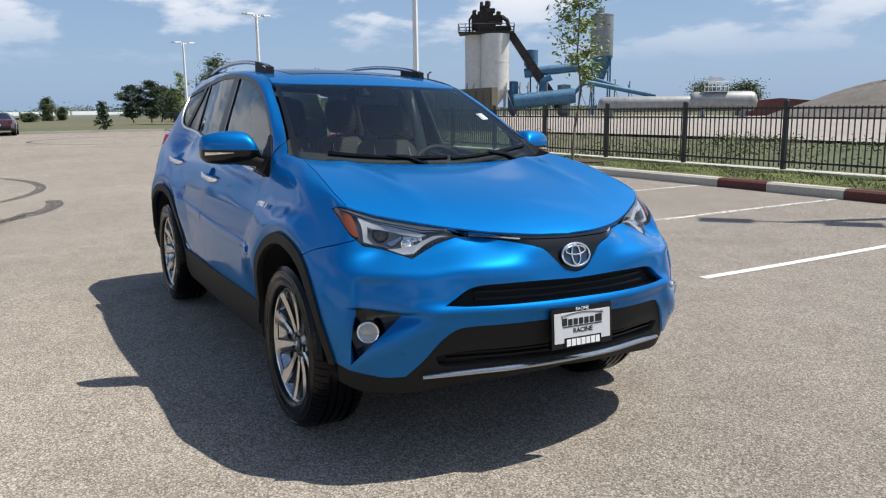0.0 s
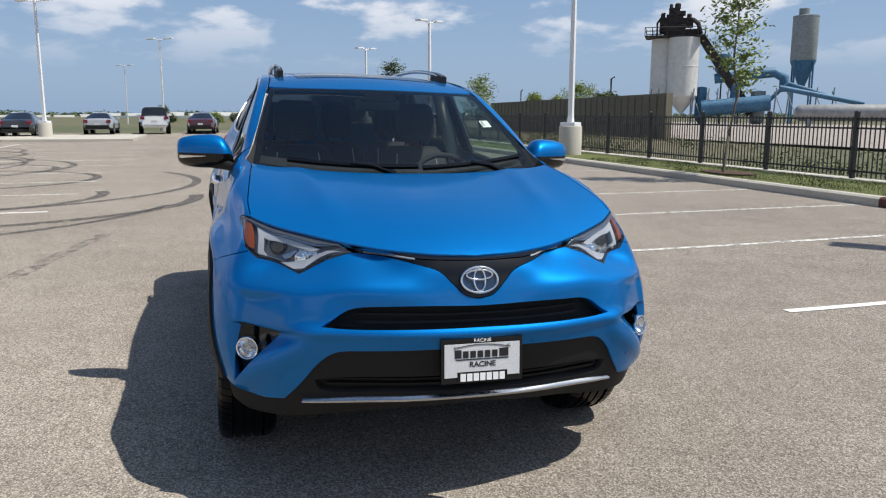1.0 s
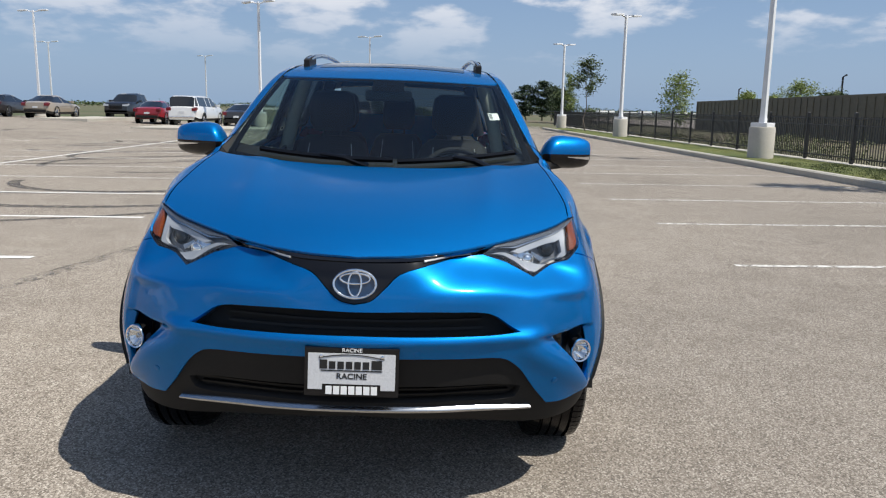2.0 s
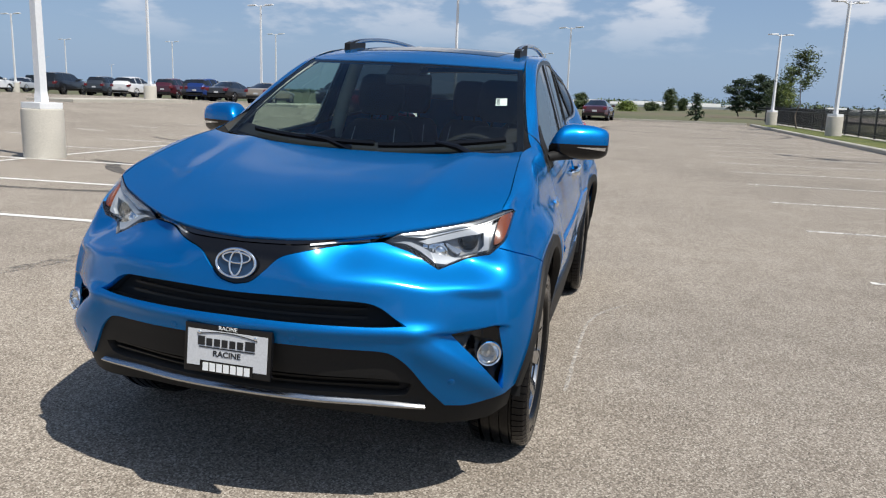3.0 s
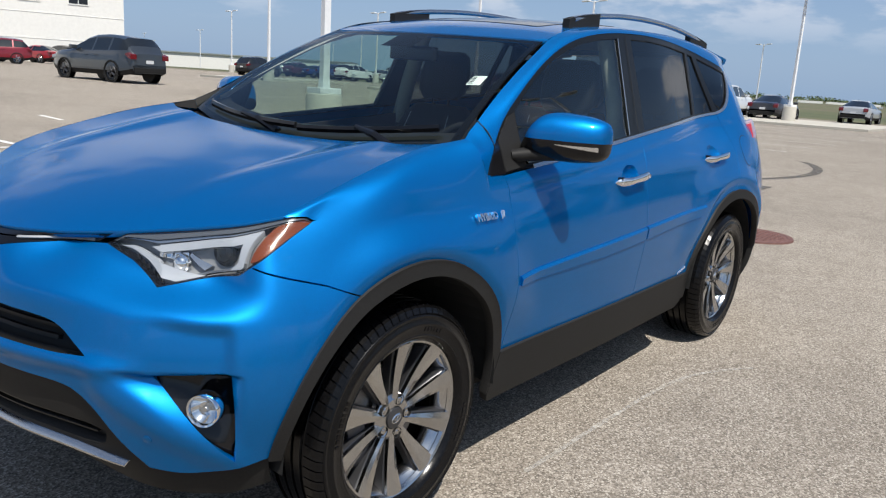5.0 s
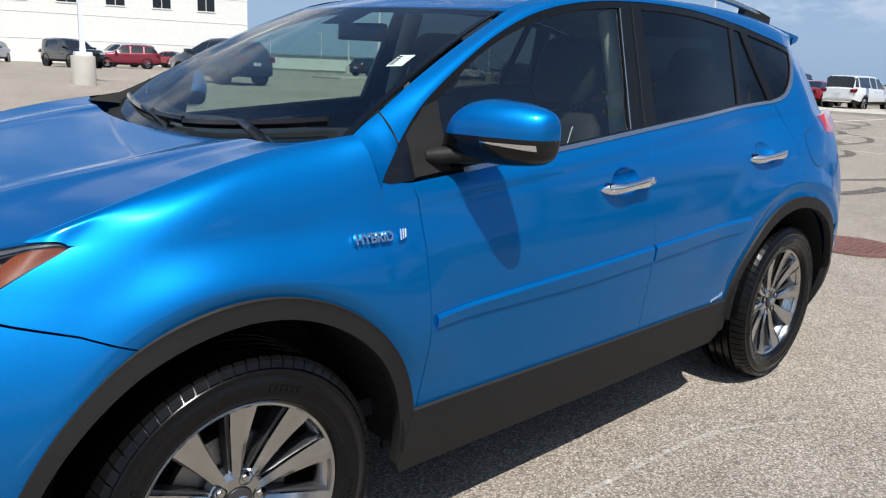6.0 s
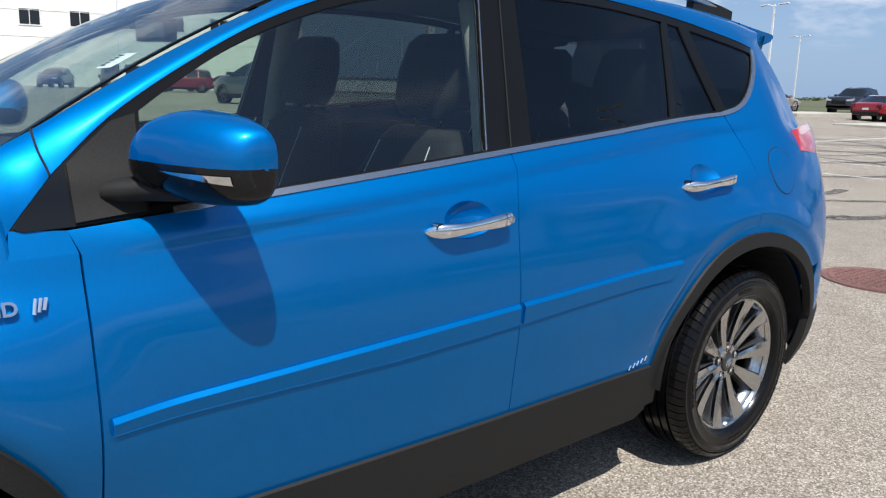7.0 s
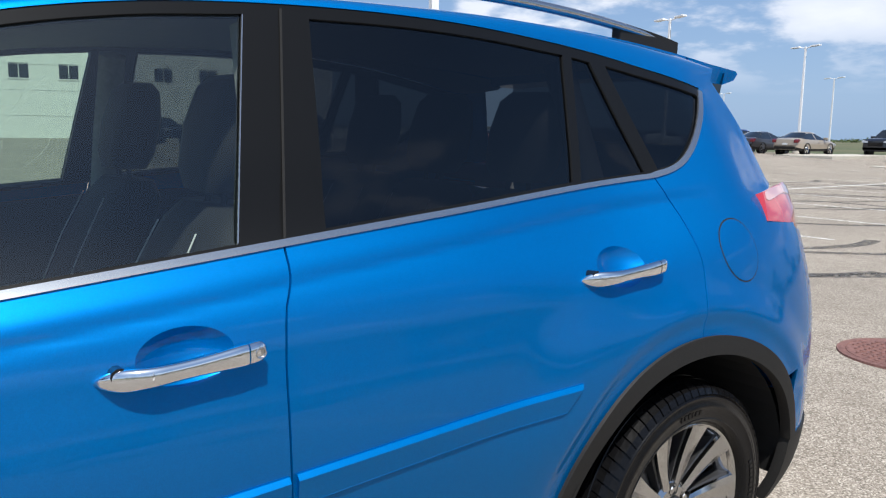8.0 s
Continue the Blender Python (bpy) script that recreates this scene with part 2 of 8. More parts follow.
BARK = speckled("grey_bark", (0.17, 0.14, 0.11), 30, 0.35, 0.95, bump=0.6, dist=0.01)
MULCH = speckled("bark_mulch", (0.09, 0.055, 0.035), 70, 0.5, 1.0, bump=0.9, dist=0.02)
LEAF = m_leaf("young_tree_leaves", (0.09, 0.14, 0.025), (0.24, 0.29, 0.07))
LEAFDARK = m_leaf("dark_tree_leaves", (0.028, 0.05, 0.016), (0.085, 0.12, 0.035))
WEEDS = m_leaf("rough_weeds", (0.045, 0.06, 0.018), (0.13, 0.145, 0.05))
CONIFER = m_leaf("conifer_needles", (0.012, 0.03, 0.016), (0.045, 0.075, 0.03))
WHITEWALL = speckled("white_wall_panel", (0.74, 0.73, 0.69), 3, 0.04, 0.6, bump=0.0, big=0.2)
DARKPANE = Mat("dark_window_glass", (0.012, 0.014, 0.016), 0.08).done()
TANWALL = speckled("olive_brown_cladding", (0.18, 0.16, 0.115), 5, 0.12, 0.8, bump=0.1, big=0.3)
SILO = speckled("weathered_pale_steel", (0.60, 0.60, 0.57), 2.0, 0.08, 0.6, 0.0, bump=0.1, big=0.5)
RUSTDARK = speckled("dark_rusty_steel", (0.05, 0.04, 0.035), 3, 0.5, 0.8, 0.2, bump=0.2, big=0.7)
TANKSTEEL = speckled("dull_silver_tank_steel", (0.34, 0.34, 0.33), 2.0, 0.15, 0.5, 0.3, bump=0.1, big=0.5)
PLANTBLUE = speckled("faded_blue_steel", (0.055, 0.165, 0.28), 3, 0.3, 0.6, 0.0, bump=0.1, big=0.6)
PLANTGREY = speckled("grey_steel", (0.28, 0.31, 0.31), 3, 0.2, 0.55, 0.2, bump=0.1, big=0.6)
GRAVEL = speckled("crushed_stone_heap", (0.16, 0.145, 0.13), 8, 0.3, 1.0, bump=0.8, dist=0.1)
PALEYARD = speckled("pale_gravel_yard", (0.30, 0.265, 0.235), 6, 0.2, 1.0, bump=0.4, dist=0.05)
REDBROWN = speckled("red_brown_steel", (0.17, 0.05, 0.04), 4, 0.3, 0.6)


# ---- mesh helpers ----
def part(name, bm, material, parent=None, label="", smooth=None):
    me = bpy.data.meshes.new(name)
    bmesh.ops.recalc_face_normals(bm, faces=bm.faces)
    bm.to_mesh(me)
    bm.free()
    me.materials.append(material)
    if smooth is not None:
        for p in me.polygons:
            p.use_smooth = True
        me.set_sharp_from_angle(angle=radians(smooth))
    ob = new(name, me)
    if parent:
        ob.parent = parent
    if label:
        tagged(ob, label)
    return ob


def thing(name, label, category, m=None, group="", kind=""):
    ob = new(name)
    ob.empty_display_size = 0.1
    if m is not None:
        ob.matrix_world = m
    return tagged(ob, label, category, group, kind)


def box(bm, lo, hi, m=None, bevel=0.0):
    """A box between two corners."""
    vs = [Vector((x, y, z)) for z in (lo[2], hi[2]) for y in (lo[1], hi[1]) for x in (lo[0], hi[0])]
    v = [bm.verts.new(m @ q if m is not None else q) for q in vs]
    fs = [bm.faces.new([v[i] for i in f]) for f in ((0, 2, 3, 1), (4, 5, 7, 6), (0, 1, 5, 4), (2, 6, 7, 3), (0, 4, 6, 2), (1, 3, 7, 5))]
    if bevel:
        es = list({e for f in fs for e in f.edges})
        bmesh.ops.bevel(bm, geom=es, offset=bevel, segments=2, profile=0.7, affect="EDGES")
    return bm


def lathe(bm, profile, n=24, m=None, axis="Z", cap=False):
    """Turns (radius, height) pairs round an axis."""
    rings = []
    for r, h in profile:
        ring = []
        for i in range(n):
            a = 2 * math.pi * i / n
            q = Vector((r * math.cos(a), r * math.sin(a), h))
            if axis == "Y":
                q = Vector((q.x, q.z, q.y))
            elif axis == "X":
                q = Vector((q.z, q.x, q.y))
            ring.append(bm.verts.new(m @ q if m is not None else q))
        rings.append(ring)
    for a, b in zip(rings, rings[1:]):
        for i in range(n):
            bm.faces.new((a[i], a[(i + 1) % n], b[(i + 1) % n], b[i]))
    if cap:
        for ring in (rings[0], rings[-1]):
            bm.faces.new(ring)
    return bm


def tube(bm, pts, radius, n=8, flat=1.0):
    """A round bar along points; radius may be a list. flat squeezes it upwards."""
    pts = [Vector(p) for p in pts]
    rad = [float(r) for r in radius] if isinstance(radius, (list, tuple)) else [float(radius)] * len(pts)
    rings = []
    for i, p in enumerate(pts):
        d = (pts[min(i + 1, len(pts) - 1)] - pts[max(i - 1, 0)]).normalized()
        side = d.cross(Vector((0, 0, 1)))
        side = side.normalized() if side.length > 1e-3 else Vector((1, 0, 0))
        up = side.cross(d)
        rings.append([bm.verts.new(p + rad[i] * (math.cos(a) * side + flat * math.sin(a) * up)) for a in (2 * math.pi * k / n for k in range(n))])
    for a, b in zip(rings, rings[1:]):
        for i in range(n):
            bm.faces.new((a[i], a[(i + 1) % n], b[(i + 1) % n], b[i]))
    bm.faces.new(rings[0]), bm.faces.new(rings[-1])
    return bm


def prism(bm, outline, lo, hi, axis="Z", m=None):
    """An outline (u, v) pulled along an axis from lo to hi."""
    def at(u, v, w):
        q = {"Z": (u, v, w), "Y": (u, w, v), "X": (w, u, v)}[axis]
        return m @ Vector(q) if m is not None else Vector(q)
    a, b = [bm.verts.new(at(u, v, lo)) for u, v in outline], [bm.verts.new(at(u, v, hi)) for u, v in outline]
    k = len(outline)
    bm.faces.new(a), bm.faces.new(b)
    for i in range(k):
        bm.faces.new((a[i], a[(i + 1) % k], b[(i + 1) % k], b[i]))
    return bm


def smooth01(x, lo, hi):
    t = min(1.0, max(0.0, (x - lo) / (hi - lo)))
    return t * t * (3 - 2 * t)


def ground_z(x, y):
    """The lot tips slightly under the car, towards the manhole, and climbs a little behind."""
    near = -0.0218 * y * math.exp(-((x + 0.5) ** 2 + y * y) / 22.0)
    return near + 0.45 * smooth01(-y, 12, 26) * (1 - 0.4 * smooth01(-x, 30, 70))


def stand(x, y, rz=0.0, lift=0.0):
    return pose(x, y, ground_z(x, y) + lift, 0, 0, rz)


# ---- ground, paving, kerbs ----
def sheet(name, xs, ys, z, material, label):
    """A sheet over a grid of x and y that follows the height z(x, y)."""
    bm = bmesh.new()
    rows = [[bm.verts.new((x, y, z(x, y))) for x in xs] for y in ys]
    for a, b in zip(rows, rows[1:]):
        for i in range(len(xs) - 1):
            bm.faces.new((a[i], a[i + 1], b[i + 1], b[i]))
    ob = part(name, bm, material, None, smooth=60)
    return tagged(ob, label, name, kind="structure")


def steps(lo, hi, fine_lo, fine_hi, fine, coarse):
    out, x = [], lo
    while x < hi - 1e-6:
        out.append(x)
        x += fine if fine_lo - 1e-6 <= x < fine_hi else min(coarse, fine_lo - x) if x < fine_lo else coarse
    return out + [hi]


FAR = [-3000, -1500, -800, -400, -220]
sheet("ground", FAR + steps(-160, 120, -70, 30, 5, 15) + [260, 600, 3000], FAR + steps(-160, 120, -70, 30, 5, 15) + [260, 600, 3000],
      lambda x, y: ground_z(x, y) - 0.05 - 0.25 * smooth01(max(-x - 58, y - 30), 0, 60), FIELD, "flat farmland with rough grass and bare soil")
sheet("pavement", steps(-55, 48, -10, 8, 0.5, 3), steps(-110, 8.72, -8, 8, 0.5, 3), ground_z, ASPHALT, "pale sun-bleached parking lot paving with fine aggregate")


def slab(name, outline, lo, hi, material, label, category, kind="structure", bevel=0.0):
    bm = bmesh.new()
    prism(bm, outline, lo, hi)
    if bevel:
        bmesh.ops.bevel(bm, geom=[e for e in bm.edges if all(v.co.z > hi - 1e-4 for v in e.verts)], offset=bevel, segments=2, affect="EDGES")
    return tagged(part(name, bm, material), label, category, kind=kind)


def rect(x0, y0, x1, y1):
    return [(x0, y0), (x1, y0), (x1, y1), (x0, y1)]


# kerb along the planted strip, cast in lengths, two of them painted dark red
kerb = thing("kerb", "pale concrete kerb with two dark red painted lengths", "kerb", kind="structure")
x = 14.0
cuts = [14.0, 11.0, 8.0, 5.0, 2.0, -1.15, -2.42, -3.75, -4.72] + [-4.72 - 3.05 * i for i in range(1, 17)]
for a, b in zip(cuts, cuts[1:]):
    red = (a, b) in ((-1.15, -2.42), (-3.75, -4.72))
    bm = bmesh.new()
    prism(bm, [(8.72, -0.1), (8.72, 0.12), (8.76, 0.15), (8.90, 0.15), (8.90, -0.1)], b + 0.006, a - 0.006, "X")
    part("kerb_stone", bm, REDKERB if red else KERB, kerb, "dark red painted kerb length" if red else "")

sheet("verge", steps(-52, 20, -30, 10, 1.0, 3), [8.9, 9.3, 9.8, 10.3, 10.72], lambda x, y: 0.15 + 0.012 * math.sin(3 * x + 5 * y), GRASS, "mown grass verge between the kerb and the fence")
rng = random.Random(23)
bm = bmesh.new()
for k in range(15000):
    x, y = rng.uniform(-15, 5), rng.uniform(8.93, 10.70)
    a, hgt = rng.uniform(0, 6.3), rng.uniform(0.015, 0.045)
    c, s0 = math.cos(a) * 0.008, math.sin(a) * 0.008
    z = 0.15 + 0.012 * math.sin(3 * x + 5 * y)
    q = [bm.verts.new(p) for p in ((x - c, y - s0, z - 0.004), (x + c, y + s0, z - 0.004), (x + rng.uniform(-0.02, 0.02), y + rng.uniform(-0.02, 0.02), z + hgt))]
    bm.faces.new(q)
tagged(part("grass_blades", bm, WEEDS), "short mown grass blades on the verge", "grass", kind="stuff")
slab("mow_strip", rect(-58, 10.72, 20, 11.12), 0.0, 0.165, CONCRETE, "pale concrete strip under the fence", "concrete strip")
sheet("yard", steps(-140, 10, -140, 10, 10, 10), [24, 30, 40, 55, 80], lambda x, y: 0.06 + 0.02 * math.sin(x * 0.2 + y), PALEYARD, "pale crushed-stone works yard behind the fence")
slab("edge_kerb", rect(-55.3, -3, -55.0, 8.72), 0.0, 0.15, KERB, "low concrete kerb at the far edge of the lot", "kerb")

# traffic islands under the lamps
for nm, x0, y0, x1, y1 in (("long", -46.0, -15.5, -37.2, -4.8), ("side", -52, -23.5, -42.5, -20.0), ("mid", -37.5, -27.2, -27.5, -24.6), ("far", -36, -40, -26, -37)):
    g = ground_z((x0 + x1) / 2, (y0 + y1) / 2)
    slab("traffic_island", rect(x0, y0, x1, y1), g - 0.2, g + 0.13, KERB, "raised pale concrete traffic island", "traffic island", bevel=0.02)


def strip(name, pts, width, material, label, lift=0.005, category="road marking"):
    """A flat band along points that lies on the paving."""
    bm = bmesh.new()
    pts = [Vector((p[0], p[1], 0)) for p in pts]
    prev = None
    for i, p in enumerate(pts):
        d = (pts[min(i + 1, len(pts) - 1)] - pts[max(i - 1, 0)]).normalized()
        s = Vector((-d.y, d.x, 0)) * width / 2
        row = [bm.verts.new((q.x, q.y, ground_z(q.x, q.y) + lift)) for q in (p - s, p + s)]
        if prev:
            bm.faces.new((prev[0], row[0], row[1], prev[1]))
        prev = row
    return tagged(part(name, bm, material), label, category, kind="structure")


def along(a, b, n=12):
    return [(a[0] + (b[0] - a[0]) * i / n, a[1] + (b[1] - a[1]) * i / n) for i in range(n + 1)]


for i in range(-3, 17):
    xs = 0.05 - 2.55 * i
    strip("parking_line", along((xs, 3.1), (xs, 8.66)), 0.085, WHITELINE if i < 1 else WORNLINE, "worn white painted parking line")
for i in range(-1, 14):
    xs = 0.55 - 2.62 * i
    strip("parking_line", along((xs, -3.15), (xs, -15.2), 24), 0.105, WHITELINE if i < 4 else WORNLINE, "worn white painted parking line")
strip("parking_line", along((4, -9.25), (-34, -9.25), 60), 0.105, WHITELINE, "long white line between two rows of stalls", 0.0065)


def arc(cx, cy, r, a0, a1, n=48, wob=0.15, seed=0):
    out = []
    for i in range(n + 1):
        a = radians(a0 + (a1 - a0) * i / n)
        rr = r * (1 + wob * 0.2 * math.sin(2.3 * a + seed)) + wob * math.sin(1.3 * a + 2 * seed)
        out.append((cx + rr * math.cos(a), cy + rr * math.sin(a)))
    return out


# loops of burnt rubber left by spinning tyres
rnd = random.Random(5)
for cx, cy, r, a0, a1, w in ((-9.0, -4.6, 3.3, -60, 95, 0.24), (-9.6, -5.0, 2.1, -80, 110, 0.20), (-12.5, -6.5, 5.2, -20, 120, 0.18), (-8.6, -6.2, 4.6, -30, 80, 0.15),
                             (-13.5, -6.0, 2.6, 0, 300, 0.2), (-17.5, -8.5, 4.3, -40, 230, 0.18), (-16.5, -7.0, 2.2, 30, 330, 0.2), (-20.5, -9.0, 3.0, -100, 200, 0.22),
                             (-19.0, -11.5, 5.5, 20, 200, 0.16), (-24.5, -10.5, 3.6, -60, 260, 0.2), (-23.0, -13.0, 2.2, 0, 320, 0.22), (-27, -12, 4.4, 30, 250, 0.16), (-30.0, -15.0, 2.8, 0, 300, 0.2)):
    strip("tyre_mark", arc(cx, cy, r, a0, a1, seed=cx), w, SKID, "dark curved tyre skid mark on the paving", 0.003 + 0.0003 * rnd.random(), "tyre mark")
strip("tyre_mark", [(3.2, -4.4), (1.6, -3.6), (-0.3, -2.95), (-2.4, -2.5), (-4.8, -2.1)], 0.16, FAINT, "faint long tyre mark on the paving", 0.0035, "tyre mark")
strip("tyre_mark", arc(-38.0, 5.2, 6.0, 190, 330), 0.25, SKID, "dark curved tyre skid mark on the paving", 0.0032, "tyre mark")
strip("tyre_mark", arc(-36.0, 1.0, 7.0, 20, 150), 0.25, SKID, "dark curved tyre skid mark on the paving", 0.0032, "tyre mark")
strip("stain", [(0.75, 0.925), (0.53, 0.93), (0.33, 0.93), (0.07, 0.935), (-0.16, 0.94), (-0.37, 0.95), (-0.50, 0.965), (-0.63, 0.99), (-0.75, 1.035), (-0.86, 1.09), (-1.0, 1.18)], 0.020, STAIN, "pale dried tide mark on the paving", 0.003, "stain")

# round manhole cover with raised studs
manhole = thing("manhole_cover", "rust-red cast iron manhole cover with raised studs", "manhole cover", stand(-4.75, -0.02))
bm = bmesh.new()
lathe(bm, [(0.0, 0.014), (0.345, 0.014), (0.35, 0.008), (0.355, 0.014), (0.40, 0.014), (0.41, -0.02)], 48)
part("cover_plate", bm, IRON, manhole, smooth=40)
bm = bmesh.new()
for i in range(-6, 7):
    for j in range(-6, 7):
        u, v = 0.055 * i + (0.0275 if j % 2 else 0), 0.05 * j
        if u * u + v * v < 0.31 ** 2:
            lathe(bm, [(0.017, 0.014), (0.014, 0.021), (0.0, 0.021)], 8, pose(u, v, 0))
part("studs", bm, IRON, manhole)


# ---- fence ----
FY = 10.92
fence = thing("fence", "black metal picket fence with square posts and three rails", "fence", kind="structure")
post_me, picket_me = None, None
for k in range(-3, 26):
    px = -5.10 - 2.46 * (k - 2)
    bm = bmesh.new()
    if post_me is None:
        box(bm, (-0.038, -0.038, 0.15), (0.038, 0.038, 1.42), bevel=0.004)
        lathe(bm, [(0.05, 1.42), (0.05, 1.435), (0.0, 1.46)], 4, pose(0, 0, 0, 0, 0, 45))
        post = part("post", bm, FENCE, fence)
        post_me = post.data
    else:
        bm.free()
        post = new("post", post_me)
        post.parent = fence
    post.location = (px, FY, 0)
for z0 in (0.29, 1.10, 1.28):
    bm = bmesh.new()
    box(bm, (-66.6, FY - 0.016, z0), (-5.10 + 2.46 * 5, FY + 0.016, z0 + 0.035))
    part("rail", bm, FENCE, fence)
bm_rest = bmesh.new()
for k in range(0, 620):
    px = 7.1 - 0.1118 * k
    if any(abs(px - (-5.10 - 2.46 * (j - 2))) < 0.06 for j in range(-3, 26)):
        continue
    if -26.5 < px < 2.0:
        if picket_me is None:
            bm = bmesh.new()
            box(bm, (-0.009, -0.009, 0.2), (0.009, 0.009, 1.335))
            pk = part("picket", bm, FENCE, fence)
            picket_me = pk.data
        else:
            pk = new("picket", picket_me)
            pk.parent = fence
        pk.location = (px, FY, 0)
    else:
        box(bm_rest, (px - 0.009, FY - 0.009, 0.2), (px + 0.009, FY + 0.009, 1.335))
tagged(part("picket_run", bm_rest, FENCE, fence), kind="stuff")


# ---- lamps of the lot ----
def street_lamp(x, y, rz=0.0, base=True, h=7.3, lift=0.0):
    t = thing("street_lamp", "white twin-head lot lamp on a round concrete footing", "street lamp", stand(x, y, rz, lift), "lot lamps")
    z0 = 0.0
    if base:
        bm = bmesh.new()
        lathe(bm, [(0.0, -0.3), (0.35, -0.3), (0.35, 0.83), (0.34, 0.86), (0.30, 0.87), (0.0, 0.87)], 28)
        part("footing", bm, CONCRETE, t, "pale round concrete footing", smooth=35)
        z0 = 0.87
        bm = bmesh.new()
        box(bm, (-0.24, -0.24, z0), (0.24, 0.24, z0 + 0.11), bevel=0.015)
        part("base_cover", bm, POLE, t)
    bm = bmesh.new()
    lathe(bm, [(0.115, z0 + 0.05), (0.115, z0 + 0.2), (0.10, z0 + 0.3), (0.075, h - 0.1), (0.06, h)], 4, pose(0, 0, 0, 0, 0, 45), cap=True)
    part("pole", bm, POLE, t)
    bm = bmesh.new()
    tube(bm, [(-0.45, 0, h - 0.02), (0, 0, h - 0.12), (0.45, 0, h - 0.02)], 0.035, 6)
    part("arm", bm, POLE, t)
    for s in (-1, 1):
        bm = bmesh.new()
        box(bm, (0.0, -0.17, -0.05), (0.62, 0.17, 0.04), pose(s * 0.40, 0, h, 0, -4 * s, 0 if s > 0 else 180), bevel=0.02)
        part("lamp_head", bm, POLE, t)
    return t


for x, y, rz in ((-7.63, -9.15, 20), (-42.4, -9.7, 10), (-63.4, -4.8, 20), (-60, -57.3, 30), (-57.5, -79.3, 30),
                 (-101.5, -11.3, 20), (-98, -28.4, 20), (-97, -64, 30), (-96, -81, 30), (-95, -94, 30), (-135, -143, 30), (-169, -147, 30), (-222, -167, 30), (-92, -136, 30),
                 (-6.43, -23.0, 20), (-35.3, -25.8, 25), (-28.4, -36.4, 25), (-108, -183, 20), (-150, -247, 20), (-52.1, -27.4, 30), (-79.4, -39.4, 30)):
    street_lamp(x, y, rz + 60, x > -66)
for x, rz in ((-34.8, 130), (-52.3, 130)):
    street_lamp(x, 9.9, rz, h=5.9, lift=0.15)
street_lamp(-17.42, 9.65, 40, lift=0.15)
street_lamp(0.25, 10.1, 40, lift=0.15)
for x, y in ((-110.7, 61), (-177, 72)):
    t = thing("street_lamp", "dark distant single-head street lamp", "street lamp", stand(x, y), "far lamps")
    bm = bmesh.new()
    tube(bm, [(0, 0, 0), (0, 0, 7.0), (0.5, 0.3, 7.3)], 0.14, 6)
    part("pole", bm, FENCE, t)


# ---- trees ----
def leaves(bm, centre, spread, count, size, rng, squash=0.8):
    """Many small bent leaf blades round a centre."""
    for _ in range(count):
        p = Vector(centre) + Vector((rng.gauss(0, 1), rng.gauss(0, 1), rng.gauss(0, squash))) * spread
        m = Matrix.Translation(p) @ Euler((rng.uniform(-1, 1), rng.uniform(-1, 1), rng.uniform(0, 6.3))).to_matrix().to_4x4()
        s = size * rng.uniform(0.6, 1.3)
        v = [bm.verts.new(m @ Vector(q)) for q in ((0, -s, 0), (0.42 * s, 0, 0.12 * s), (0, s, 0), (-0.42 * s, 0, 0.12 * s))]
        bm.faces.new((v[0], v[1], v[2])), bm.faces.new((v[0], v[2], v[3]))


def tree(x, y, h, w, trunk_r, clumps, count, size, leaf, label, seed, first=0.35, lift=0.0, squash=0.8):
    rng = random.Random(seed)
    t = thing("tree", label, "tree", stand(x, y, 0, lift))
    bm, lf = bmesh.new(), bmesh.new()
    lean = [Vector((0.03 * h * math.sin(1.7 * k + seed), 0.03 * h * math.cos(2.1 * k + seed), h * k / 6)) for k in range(7)]
    tube(bm, lean, [trunk_r * (1 - 0.8 * k / 6) for k in range(7)], 8)
    for c in range(clumps):
        f = first + (1 - first) * (c + rng.random()) / clumps
        a = 2.4 * c + rng.uniform(-0.4, 0.4)
        i = min(5, int(f * 6))
        root = lean[i].lerp(lean[i + 1], f * 6 - i)
        reach = w * (1.05 - 0.75 * abs(f - 0.55)) * rng.uniform(0.35, 1.0) * (1 - 0.5 * smooth01(f, 0.8, 1))
        tip = root + Vector((math.cos(a) * reach, math.sin(a) * reach, rng.uniform(0.05, 0.35) * reach + 0.03 * h))
        tube(bm, [root, root.lerp(tip, 0.5) + Vector((0, 0, 0.04 * reach)), tip], [trunk_r * 0.35, trunk_r * 0.2, trunk_r * 0.08], 5)
        leaves(lf, tip, w * 0.16 + 0.05 * h * 0.3, count, size, rng, squash)
        leaves(lf, root.lerp(tip, 0.55), w * 0.13, count // 2, size, rng, squash)
    part("trunk", bm, BARK, t, smooth=50)
    part("crown", lf, leaf, t)
    return t


def conifer(x, y, h, w, seed):
    rng = random.Random(seed)
    t = thing("tree", "dark green conical spruce tree", "tree", stand(x, y), "far conifers")
    bm, lf = bmesh.new(), bmesh.new()
    tube(bm, [(0, 0, 0), (0, 0, h)], [0.12, 0.02], 6)
    for k in range(int(26 * h / 4)):
        f = k / (26 * h / 4)
        r = w * (1 - f) * rng.uniform(0.6, 1.1)
        a = 2.4 * k
        leaves(lf, (r * 0.7 * math.cos(a), r * 0.7 * math.sin(a), 0.25 + f * (h - 0.3)), 0.18 * w + 0.05, 40, 0.16, rng, 0.5)
    part("trunk", bm, BARK, t)
    part("crown", lf, CONIFER, t)


